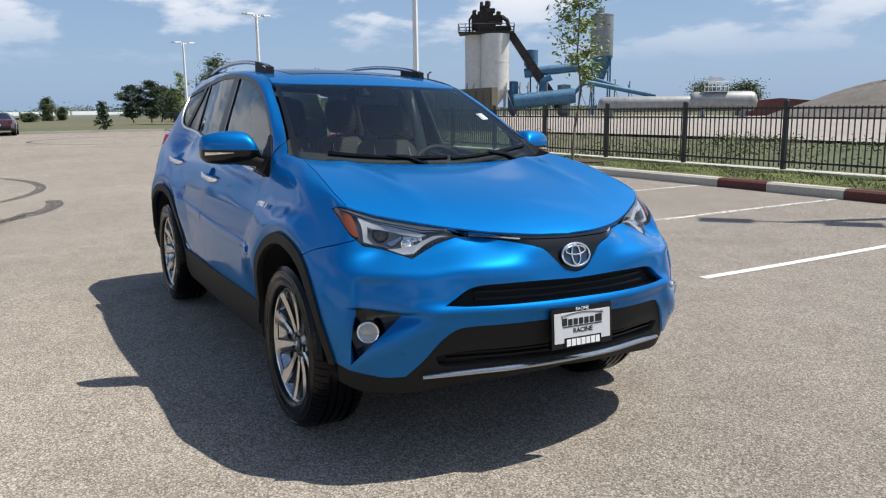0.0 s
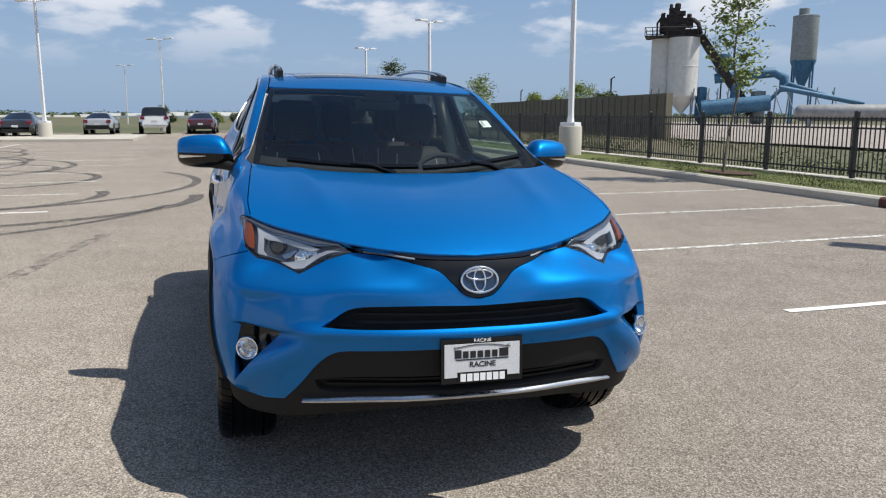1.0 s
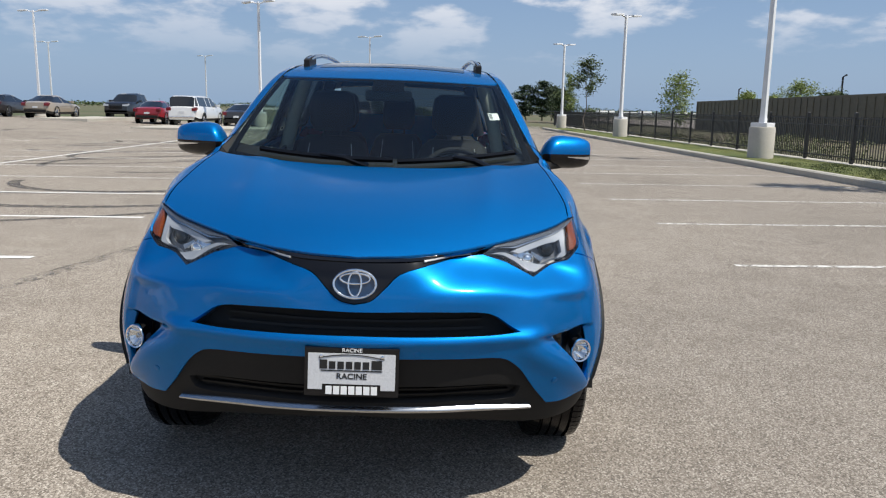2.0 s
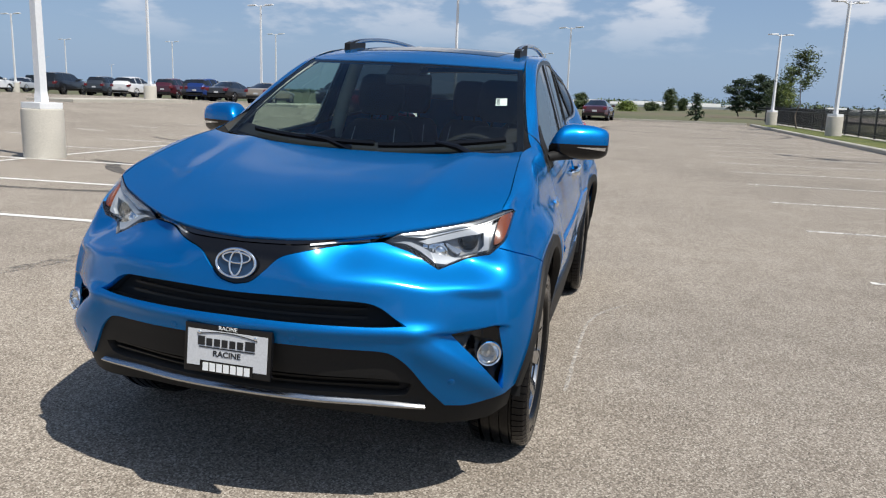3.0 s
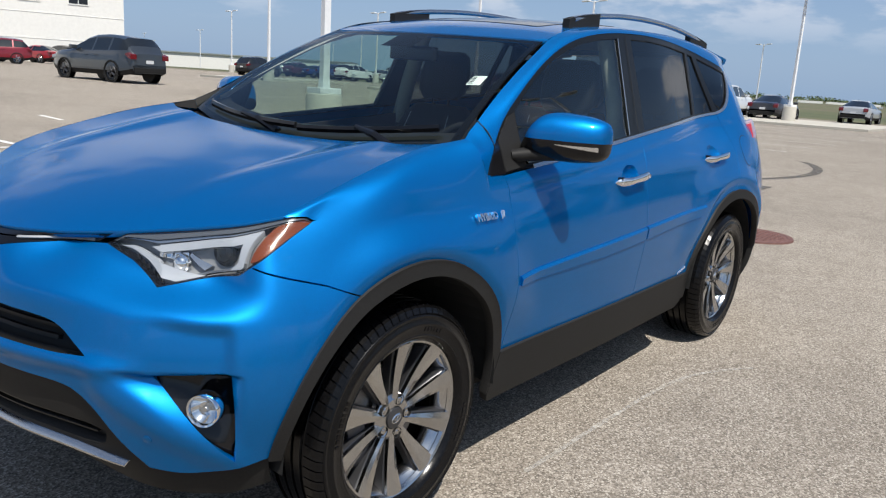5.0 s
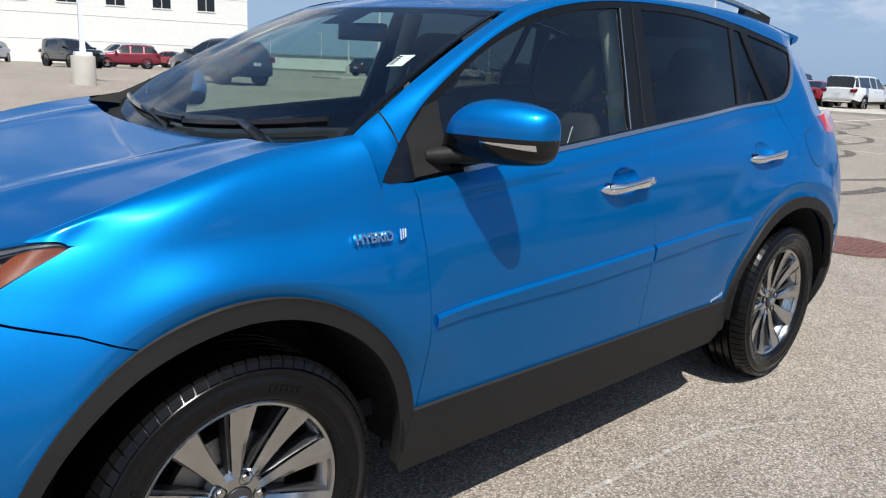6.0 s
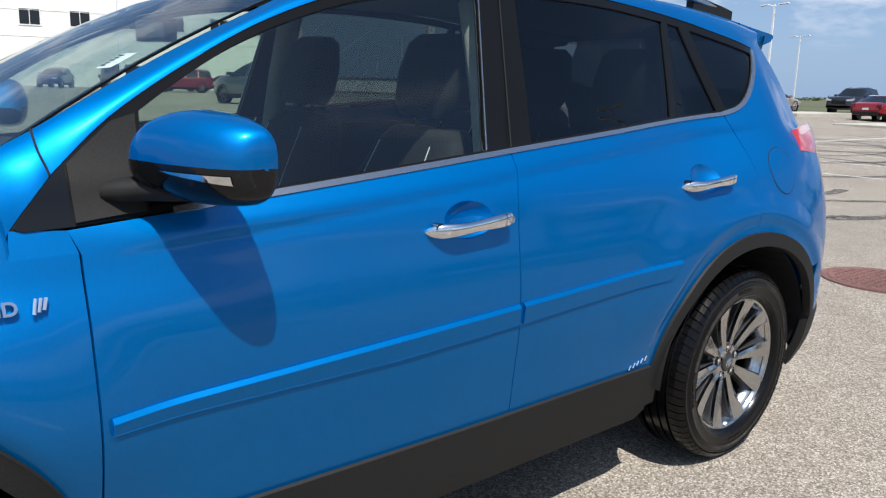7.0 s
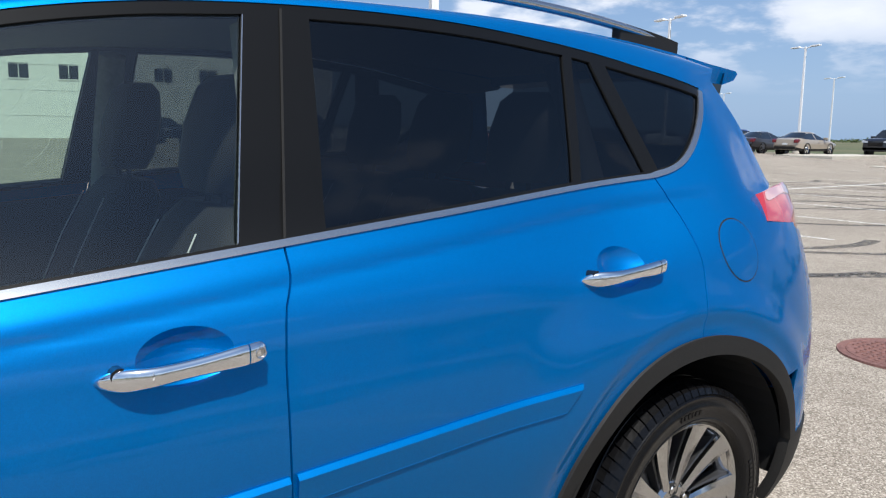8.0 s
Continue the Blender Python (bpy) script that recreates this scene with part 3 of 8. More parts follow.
tree(-9.35, 9.45, 4.7, 0.60, 0.035, 17, 92, 0.06, LEAF, "young slender street tree with sparse light green leaves", 3, 0.36, 0.15)
slab("mulch_bed", [(-9.35 + 0.75 * math.cos(a * 0.524), 9.45 + 0.42 * math.sin(a * 0.524)) for a in range(12)], 0.14, 0.185, MULCH, "ring of dark bark mulch round the young tree", "mulch", "stuff")
tree(-44.8, 10.1, 4.3, 0.95, 0.045, 12, 110, 0.085, LEAFDARK, "young tree with a sparse crown on the verge", 14, 0.5, 0.15)
tree(-38.4, 13.9, 3.2, 1.0, 0.05, 20, 90, 0.075, LEAF, "young leafy green tree beside the fence", 8, 0.25)
tree(-92.5, 17.6, 5.6, 0.9, 0.05, 16, 80, 0.11, LEAF, "slender young tree with sparse leaves at the lot's edge", 9, 0.25)
for x, y, h, w, s0 in ((-105.5, 13.9, 4.6, 1.7, 20), (-105.0, 16.2, 5.2, 1.6, 21), (-108.0, 18.0, 4.4, 1.7, 23)):
    tree(x, y, h, w, 0.1, 30, 130, 0.14, CONIFER, "dark green pine with spreading boughs at the edge of the field", s0, 0.08, 0.0, 0.35)
tree(-101.0, 18.3, 3.9, 1.8, 0.07, 26, 140, 0.13, LEAFDARK, "low leafy bush at the lot's edge", 22, 0.1)
conifer(-67, 6.0, 2.35, 0.72, 4)
for i, (x, y, h, w, nm) in enumerate(((-185, 8, 5.0, 1.7, "rounded field tree with dark leaves"), (-166, 3.8, 2.0, 1.5, "low field bush with dark leaves"), (-195, 11.5, 3.2, 1.2, "small field tree with dark leaves"),
                                      (-185, -12, 3.6, 1.8, "rounded field tree with dark leaves"), (-146, -1, 1.9, 2.0, "low green field bush"), (-150, -9.5, 1.8, 1.8, "low green field bush"))):
    tree(x, y, h, w, 0.12, 30, 130, 0.16, LEAFDARK if i != 4 else LEAF, nm, 31 + i, 0.08, -0.9)
for i, (x, y, h, w) in enumerate(((-63, 32.2, 3.9, 1.6), (-69.4, 30.3, 3.1, 1.1), (-68.6, 32.4, 2.9, 1.1), (-95, 52, 3.6, 2.4), (-120, 150, 5.5, 5), (-150, 170, 6.5, 6), (-60, 130, 4.0, 4))):
    tree(x, y, h, w, 0.12, 28, 120, 0.10 if i < 3 else 0.26, LEAFDARK if i > 2 else LEAF, "rounded green tree behind the works" if i > 2 else "bushy green tree behind the clad wall", 40 + i, 0.1)

# far woods along the horizon
rng = random.Random(11)
bm = bmesh.new()
for k in range(2600):
    a = radians(rng.uniform(95, 262))
    d = rng.uniform(420, 560)
    hgt = 3.0 + 3.2 * smooth01(math.degrees(a), 164, 170) * (1 - smooth01(math.degrees(a), 176, 180)) + 1.2 * math.sin(a * 23) * math.sin(a * 41 + 1)
    hgt = max(1.2, hgt) * rng.uniform(0.75, 1.1)
    leaves(bm, (d * math.cos(a), d * math.sin(a), hgt * 0.45), hgt * 0.36, 12, 0.75, rng, 0.55)
tagged(part("far_woods", bm, LEAFDARK), "distant dark green line of woods", "woods", kind="stuff")
# weeds behind the fence
bm = bmesh.new()
patches = [(rng.uniform(-38, 4), 12.2 + 9 * rng.random() ** 1.6, rng.uniform(0.5, 2.2)) for _ in range(34)]
for k in range(760):
    cx, cy, sp = rng.choice(patches)
    x, y = cx + rng.gauss(0, sp), max(11.6, cy + rng.gauss(0, 0.6 * sp))
    leaves(bm, (x, y, 0.08 + 0.22 * rng.random() ** 2), 0.16, 22, 0.05, rng, 0.5)
tagged(part("weeds", bm, WEEDS), "rough green weeds and low scrub behind the fence", "weeds", kind="stuff")

# ---- far buildings ----
bld = thing("building", "large white flat-roofed hall with small dark square windows", "building", pose(-36.6, -75.0, 0, 0, 0, -16))
bm = bmesh.new()
box(bm, (-4.0, -50, 0), (110, 0, 11.5))
part("wall", bm, WHITEWALL, bld)
for k in range(4):
    bm = bmesh.new()
    box(bm, (-4.05, 0.0, 2.6 + 2.4 * k), (110, 0.03, 2.64 + 2.4 * k))
    part("cladding_joint", bm, WHITEWALL, bld)
for k in range(13):
    bm = bmesh.new()
    for lo, hi in (((-0.95, 0, 6.0), (0.95, 0.06, 6.1)), ((-0.95, 0, 7.5), (0.95, 0.06, 7.6)), ((-0.95, 0, 6.1), (-0.85, 0.06, 7.5)), ((0.85, 0, 6.1), (0.95, 0.06, 7.5)), ((-0.03, 0, 6.1), (0.03, 0.05, 7.5))):
        box(bm, lo, hi)
    w = part("window", bm, WHITEWALL, bld)
    w.location = (0.2 + 4.3 * k, 0, 0)
    bm = bmesh.new()
    box(bm, (-0.85, -0.3, 6.1), (0.85, 0.02, 7.5))
    part("pane", bm, DARKPANE, w, "dark window pane")
far = thing("building", "long low white warehouse on the horizon with blue-grey bays", "building", pose(-330, -40, -1.5, 0, 0, -72))
bm = bmesh.new()
box(bm, (-190, 0, 0), (5, 30, 2.0))
part("wall", bm, PLANTGREY, far, "blue-grey rear wall")
rng = random.Random(17)
X = -190.0
while X < 40:
    w = rng.uniform(5, 11)
    bm = bmesh.new()
    box(bm, (X, -2.5, 0), (X + w, -0.4, rng.choice((2.6, 3.0, 3.5)) if X < 5 else 2.3))
    part("bay", bm, WHITEWALL, far, "white bay front")
    for q in range(int(w / 2.6)):
        bm = bmesh.new()
        box(bm, (X + 0.7 + 2.6 * q, -2.7, 0.8), (X + 2.2 + 2.6 * q, -2.48, 1.7))
        part("loading_door", bm, PLANTGREY, far)
    X += w + rng.uniform(0.8, 3.2)
low = thing("building", "long low white building beyond the parked cars", "building", pose(-118, -160, 0, 0, 0, -48))
bm = bmesh.new()
box(bm, (-30, 0, 0), (60, 25, 3.0))
part("wall", bm, WHITEWALL, low)
bm = bmesh.new()
box(bm, (-30.3, -0.3, 3.0), (60.3, 25.3, 3.25))
part("roof_edge", bm, PLANTGREY, low)
cladding = thing("screen_wall", "long low olive-brown metal clad wall behind the fence", "wall", kind="structure")
bm = bmesh.new()
prism(bm, [(-33.5, 0), (-33.5, 2.52), (-62, 2.35), (-62, 0)], 23.0, 23.4, "Y")
part("wall", bm, TANWALL, cladding)
bm = bmesh.new()
for k in range(36):
    box(bm, (-33.7 - 0.8 * k, 22.95, 0), (-33.62 - 0.8 * k, 23.0, 2.36))
tagged(part("ribs", bm, TANWALL, cladding), kind="stuff")

# ---- the mixing works beyond the fence ----
WORKS = Matrix.Translation((-96.3, 63.3, 0)) @ Matrix(((0.55, -0.835, 0, 0), (0.835, 0.55, 0, 0), (0, 0, 1, 0), (0, 0, 0, 1)))
for X, Y, r, top, nm in ((-1.6, 0.8, 1.75, 12.1, "pale weathered steel storage silo on legs"), (1.2, -0.8, 2.15, 12.1, "broad pale steel storage silo on legs")):
    s = thing("silo", nm, "silo", WORKS @ pose(X, Y, 0))
    bm = bmesh.new()
    lathe(bm, [(0.3, 1.6), (r, 4.0), (r, 8.0), (r + 0.03, 8.02), (r + 0.03, 8.1), (r, 8.12), (r, top), (0, top + 0.1)], 28)
    part("shell", bm, SILO, s, smooth=30)
    for k in range(4):
        a = math.pi * (0.25 + 0.5 * k)
        bm = bmesh.new()
        tube(bm, [(r * 0.9 * math.cos(a), r * 0.9 * math.sin(a), 0), (r * 0.9 * math.cos(a), r * 0.9 * math.sin(a), 4.2)], 0.12, 6)
        part("leg", bm, PLANTGREY, s)
tower = thing("batching_tower", "dark rusty machinery tower on top of the silos", "machinery", WORKS)
for lo, hi in (((-1.7, -1.4, 12.4), (1.3, 1.6, 13.9)), ((-2.3, -0.9, 12.9), (-1.4, 1.0, 15.0)), ((-1.4, -1.0, 13.9), (0.9, 1.2, 15.4)), ((0.9, -0.7, 13.6), (2.3, 0.9, 14.9)), ((-1.1, -0.7, 15.4), (0.4, 0.9, 16.3)), ((1.3, -1.2, 12.4), (3.1, 1.0, 13.3)), ((-0.2, -1.3, 15.2), (1.2, 0.3, 15.8))):
    bm = bmesh.new()
    box(bm, lo, hi, bevel=0.10)
    part("housing", bm, RUSTDARK, tower)
for X, z0, z1, r in ((-1.9, 15.0, 15.7, 0.3), (0.1, 16.3, 17.0, 0.42), (1.7, 14.9, 15.5, 0.35), (-0.8, 16.3, 16.9, 0.25)):
    bm = bmesh.new()
    lathe(bm, [(r, z0 - 0.1), (r, z1 - 0.15), (r * 0.6, z1), (0.0, z1)], 12, pose(X, 0, 0))
    part("cap", bm, RUSTDARK, tower, smooth=40)
bm = bmesh.new()
tube(bm, [(2.2, -0.9, 14.6), (3.0, -0.9, 14.0), (3.4, -0.6, 12.6)], 0.32, 8)
part("chute", bm, RUSTDARK, tower, smooth=40)
bm = bmesh.new()
tube(bm, [(-2.6, -1.0, 12.4), (-2.6, -1.0, 14.2), (-1.6, -1.0, 15.6)], 0.16, 6)
part("pipe", bm, RUSTDARK, tower, smooth=40)
bm = bmesh.new()
box(bm, (-4.2, -2.4, 12.2), (4.0, 2.4, 12.4))
part("platform", bm, RUSTDARK, tower)
bm = bmesh.new()
for z0 in (13.0, 13.5):
    for a, b in (((-4.2, -2.4), (4.0, -2.4)), ((-4.2, 2.4), (4.0, 2.4)), ((-4.2, -2.4), (-4.2, 2.4)), ((4.0, -2.4), (4.0, 2.4))):
        tube(bm, [(*a, z0), (*b, z0)], 0.05, 4)
for k in range(9):
    for y in (-2.4, 2.4):
        tube(bm, [(-4.2 + 1.025 * k, y, 12.4), (-4.2 + 1.025 * k, y, 13.5)], 0.05, 4)
part("railing", bm, RUSTDARK, tower)
conveyor = thing("conveyor", "dark inclined enclosed conveyor leading up to the silos", "conveyor", WORKS)
bm = bmesh.new()
prism(bm, [(2.9, 12.2), (3.9, 12.6), (11.2, 2.0), (10.2, 1.0)], -0.8, 0.8, "Y")
part("casing", bm, RUSTDARK, conveyor)
for X in (6.5, 9.0):
    bm = bmesh.new()
    tube(bm, [(X, 0, 0), (X, 0, 16.6 - 1.45 * X)], 0.12, 5)
    part("support", bm, RUSTDARK, conveyor)
bsilo = thing("silo", "blue-grey cement silo with a cone bottom on steel legs", "silo", WORKS @ pose(17.4, 3, 0))
bm = bmesh.new()
lathe(bm, [(0.25, 4.9), (1.72, 8.9), (1.72, 14.8), (1.75, 14.82), (1.75, 15.0), (0, 15.3)], 24)
part("shell", bm, PLANTGREY, bsilo, smooth=30)
bm = bmesh.new()
lathe(bm, [(0.27, 4.88), (1.74, 8.88)], 24)
part("cone", bm, PLANTBLUE, bsilo, smooth=30)
for k in range(4):
    a = math.pi * (0.25 + 0.5 * k)
    bm = bmesh.new()
    tube(bm, [(1.7 * math.cos(a), 1.7 * math.sin(a), 0), (1.7 * math.cos(a), 1.7 * math.sin(a), 9)], 0.13, 6)
    part("leg", bm, PLANTBLUE, bsilo)
bm = bmesh.new()
lathe(bm, [(0.7, 15.2), (0.7, 16.0), (0.0, 16.1)], 14, pose(-0.3, 0, 0))
part("vent", bm, PLANTGREY, bsilo)
ducts = thing("duct_work", "faded blue ducts, fans and drums of the mixing works", "machinery", WORKS)
for nm, pts, r in (("duct", [(5.6, 0, 6.4), (9, 0, 6.8), (13.5, 0, 7.2), (14.8, 0, 6.4), (14.9, 0, 4.5)], 0.7), ("duct", [(8.0, -1, 1.5), (8.4, -1, 5.2), (9.5, -1, 5.8)], 0.55),
                   ("drum", [(4.0, -2, 2.2), (13.0, -2, 3.0)], 1.1), ("duct", [(12.8, -1, 3.2), (15.2, -1, 5.6), (22.0, -1, 3.4)], 0.3), ("duct", [(14, -3, 5.0), (24.5, -3, 2.8)], 0.35)):
    bm = bmesh.new()
    tube(bm, pts, r, 12)
    part(nm, bm, PLANTBLUE, ducts, smooth=40)
for X, r, lo, hi in ((6.6, 1.05, 7.6, 9.8), (3.9, 0.8, 1.0, 5.2), (11.6, 1.0, 0.5, 4.6)):
    bm = bmesh.new()
    lathe(bm, [(0.2, lo - 1), (r, lo), (r, hi), (0, hi + 0.15)], 16, pose(X, 0.5, 0))
    part("cyclone", bm, PLANTBLUE if X < 10 else PLANTGREY, ducts, smooth=30)
bm = bmesh.new()
for X in (-3.2, -2.2, 2.6, 4.6, 5.8, 7.2, 8.6, 13.4, 15.0, 18.5, 20.6):
    tube(bm, [(X, -2.4, 0), (X + 0.3, -2.4, 5.0)], 0.09, 4)
    tube(bm, [(X, -2.4, 4.5), (X + 1.6, -2.4, 0.5)], 0.06, 4)
tagged(part("bracing", bm, PLANTGREY, ducts), kind="stuff")

TANKS = Matrix.Translation((-57.7, 63.2, 0)) @ Matrix(((0.70, -0.714, 0, 0), (0.714, 0.70, 0, 0), (0, 0, 1, 0), (0, 0, 0, 1)))
for X0, X1, r, z, nm in ((-8.2, 3.5, 0.85, 1.55, "long silver horizontal storage tank on saddles"), (1.5, 7.6, 1.05, 1.75, "pale horizontal tank with domed ends")):
    t = thing("storage_tank", nm, "tank", TANKS @ pose(0, 0, 0))
    bm = bmesh.new()
    lathe(bm, [(0, X0 - 0.5), (r * 0.6, X0 - 0.35), (r * 0.9, X0 - 0.1), (r, X0 + 0.2), (r, X1 - 0.2), (r * 0.9, X1 + 0.1), (r * 0.6, X1 + 0.35), (0, X1 + 0.5)], 20, pose(0, 0, z), "X")
    part("shell", bm, TANKSTEEL, t, smooth=35)
    for X in (X0 + 1, X1 - 1):
        bm = bmesh.new()
        box(bm, (X - 0.2, -r, 0), (X + 0.2, r, z - r * 0.6))
        part("saddle", bm, PLANTGREY, t)
stairs = thing("platform", "white railed access platform on top of the tank", "platform", TANKS)
bm = bmesh.new()
box(bm, (2.6, -0.8, 2.75), (5.0, 0.8, 2.85))
for k in range(7):
    tube(bm, [(2.6 + 0.4 * k, -0.8, 2.8), (2.6 + 0.4 * k, -0.8, 3.8)], 0.03, 4)
for z0 in (3.3, 3.8):
    tube(bm, [(2.6, -0.8, z0), (5.0, -0.8, z0)], 0.035, 4)
box(bm, (3.0, -0.4, 3.6), (4.4, 0.4, 4.3))
part("deck", bm, POLE, stairs)
shed = thing("shed", "low red-brown steel shed beyond the tanks", "shed", TANKS @ pose(12, 14, 0))
bm = bmesh.new()
prism(bm, [(-4.5, 0), (4.5, 0), (4.5, 1.7), (0, 2.1), (-4.5, 1.7)], -3, 3, "Y")
part("wall", bm, REDBROWN, shed)


def heap(x, y, rx, ry, h, material, label, seed):
    bm = bmesh.new()
    n, k = 40, 10
    rings = []
    for j in range(k + 1):
        f = j / k
        rings.append([bm.verts.new((x + rx * f * math.cos(a) * (1 + 0.1 * math.sin(3 * a + seed)), y + ry * f * math.sin(a), h * max(0, 1 - f ** 1.25) + 0.15 * math.sin(5 * a + 7 * f) * (1 - f)))
                      for a in (2 * math.pi * i / n for i in range(n))])
    for a, b in zip(rings, rings[1:]):
        for i in range(n):
            bm.faces.new((a[i], a[(i + 1) % n], b[(i + 1) % n], b[i]))
    bmesh.ops.remove_doubles(bm, verts=bm.verts, dist=1e-4)
    tagged(part("gravel_heap", bm, material, smooth=60), label, "gravel heap", kind="stuff")


heap(-44, 78, 13, 9, 3.6, GRAVEL, "dark grey heap of crushed stone", 1)
heap(-26, 80, 16, 10, 5.2, GRAVEL, "large dark grey heap of crushed stone", 2)
for x, y in ((-46, 105), (-34, 95), (-20, 90)):
    t = thing("utility_pole", "grey wooden utility pole with a crossarm", "utility pole", pose(x, y, 0, 0, 0, 40), "utility poles")
    bm = bmesh.new()
    tube(bm, [(0, 0, 0), (0, 0, 8.0)], [0.17, 0.11], 6)
    part("pole", bm, BARK, t)
    bm = bmesh.new()
    box(bm, (-1.0, -0.06, 7.2), (1.0, 0.06, 7.35))
    part("crossarm", bm, BARK, t)


# ---- the blue car ----
from mathutils.geometry import delaunay_2d_cdt

BLUE = m_paint("metallic_blue_paint", (0.0, 0.178, 0.515), flake=0.98, rough=0.455, coat=1.0)
TRIM = speckled("dark_grey_textured_plastic", (0.017, 0.0165, 0.016), 260, 0.2, 0.58, bump=0.25, dist=0.001, shine=0.18)
GLOSSBLACK = Mat("gloss_black_trim", (0.006, 0.006, 0.007), 0.10).dull(0.42).done()
SATINBLACK = Mat("satin_black_film", (0.006, 0.006, 0.006), 0.34).dull(0.2).done()
FRIT = Mat("black_ceramic_edge", (0.005, 0.005, 0.005), 0.7).dull(0.0).done()
VOID = Mat("unlit_black_cavity", (0.006, 0.006, 0.006), 0.9).done()
CHROME = Mat("bright_chrome", (0.86, 0.87, 0.88), 0.06, 1.0).done()
SATINSILVER = Mat("satin_silver_strip", (0.36, 0.37, 0.38), 0.46, 0.5).done()
SILVERTRIM = Mat("brushed_silver_trim", (0.50, 0.51, 0.52), 0.24, 0.95).done()
RUBBER = speckled("tyre_rubber", (0.0055, 0.0055, 0.006), 90, 0.3, 0.21, bump=0.10, dist=0.002, big=4, shine=0.22)
ALLOY = speckled("machined_alloy", (0.54, 0.535, 0.53), 400, 0.08, 0.15, 1.0, bump=0.03, dist=0.0005, big=6)
ALLOYDARK = Mat("dark_grey_alloy", (0.09, 0.09, 0.095), 0.4, 0.8).done()
STEEL = speckled("brushed_brake_steel", (0.32, 0.31, 0.30), 60, 0.2, 0.4, 0.9, bump=0.1)
LENS = m_glass("clear_lamp_lens", (0.97, 0.98, 0.98))
WINDSCREEN = m_glass("clear_windscreen", (0.72, 0.83, 0.78), 0.0, 0.075)
SIDEGLASS = m_glass("light_green_side_glass", (0.62, 0.73, 0.66), 0.0, 0.10)
PRIVACY = m_glass("dark_privacy_glass", (0.11, 0.12, 0.124), 0.0, 0.065)
AMBER = Mat("amber_reflector", (0.16, 0.036, 0.006), 0.22, coat=0.4).done()
REDLAMP = Mat("red_tail_lamp_plastic", (0.42, 0.03, 0.045), 0.10, coat=1.0).done()
LAMPWHITE = Mat("pale_light_guide", (0.37, 0.39, 0.42), 0.28, 0.2).done()
LEATHER = speckled("black_leather", (0.017, 0.0165, 0.017), 120, 0.2, 0.7, bump=0.3, dist=0.001, shine=0.2)
CABIN = speckled("dark_grey_cabin_plastic", (0.026, 0.026, 0.028), 150, 0.15, 0.65, bump=0.2, dist=0.001, shine=0.25)
HEADLINER = speckled("pale_grey_headlining", (0.42, 0.41, 0.38), 90, 0.1, 0.95, bump=0.2)
PLATEWHITE = speckled("plate_grey_white", (0.60, 0.61, 0.62), 200, 0.12, 0.4, bump=0.05)
INK = Mat("black_print", (0.012, 0.012, 0.012), 0.5).done()
PAPER = Mat("white_paper", (0.8, 0.81, 0.8), 0.6).done()


class Curve1:
    """A smooth curve through (x, y) knots, straight beyond them."""

    def __init__(self, *knots):
        k = sorted(knots)
        self.x, self.y = np.array([a for a, _ in k], float), np.array([b for _, b in k], float)
        h, d = np.diff(self.x), np.diff(self.y) / np.diff(self.x)
        m = np.empty(len(k))
        m[1:-1] = (d[:-1] * h[1:] + d[1:] * h[:-1]) / (h[1:] + h[:-1])
        m[0], m[-1] = d[0], d[-1]
        self.m = m

    def __call__(self, q):
        q = np.asarray(q, float)
        i = np.clip(np.searchsorted(self.x, q) - 1, 0, len(self.x) - 2)
        h = self.x[i + 1] - self.x[i]
        t = np.clip((q - self.x[i]) / h, 0, 1)
        a = (2 * t**3 - 3 * t**2 + 1) * self.y[i] + (t**3 - 2 * t**2 + t) * h * self.m[i] + (3 * t**2 - 2 * t**3) * self.y[i + 1] + (t**3 - t**2) * h * self.m[i + 1]
        return a + np.minimum(q - self.x[0], 0) * self.m[0] + np.maximum(q - self.x[-1], 0) * self.m[-1]


def rise(x, lo, hi):
    t = np.clip((np.asarray(x, float) - lo) / (hi - lo), 0, 1)
    return t * t * t * (t * (6 * t - 15) + 10)


def thread(pts, step=0.02, closed=False):
    """Points along a smooth line through pts, about step apart."""
    P = [np.array(p, float) for p in pts]
    n = len(P)
    out = []
    for i in range(n if closed else n - 1):
        g = lambda k: P[k % n] if closed else P[min(max(k, 0), n - 1)]
        a, b, c, d = g(i - 1), g(i), g(i + 1), g(i + 2)
        k = max(1, int(math.ceil(np.linalg.norm(c - b) / step)))
        la, lb, lc = (max(1e-6, np.linalg.norm(v)) ** 0.5 for v in (b - a, c - b, d - c))
        m1 = (c - b) if la < 1e-2 else lb * ((b - a) / la - (c - a) / (la + lb) + (c - b) / lb)
        m2 = (c - b) if lc < 1e-2 else lb * ((c - b) / lb - (d - b) / (lb + lc) + (d - c) / lc)
        for j in range(k):
            t = j / k
            out.append((2 * t**3 - 3 * t**2 + 1) * b + (t**3 - 2 * t**2 + t) * m1 + (3 * t**2 - 2 * t**3) * c + (t**3 - t**2) * m2)
    if not closed:
        out.append(P[-1])
    return out


def poly(pts, step=0.02):
    """Points along straight sides through pts, open."""
    out = []
    for a, b in zip(pts, pts[1:]):
        a, b = np.array(a, float), np.array(b, float)
        k = max(1, int(math.ceil(np.linalg.norm(b - a) / step)))
        out += [a + (b - a) * j / k for j in range(k)]
    return out + [np.array(pts[-1], float)]


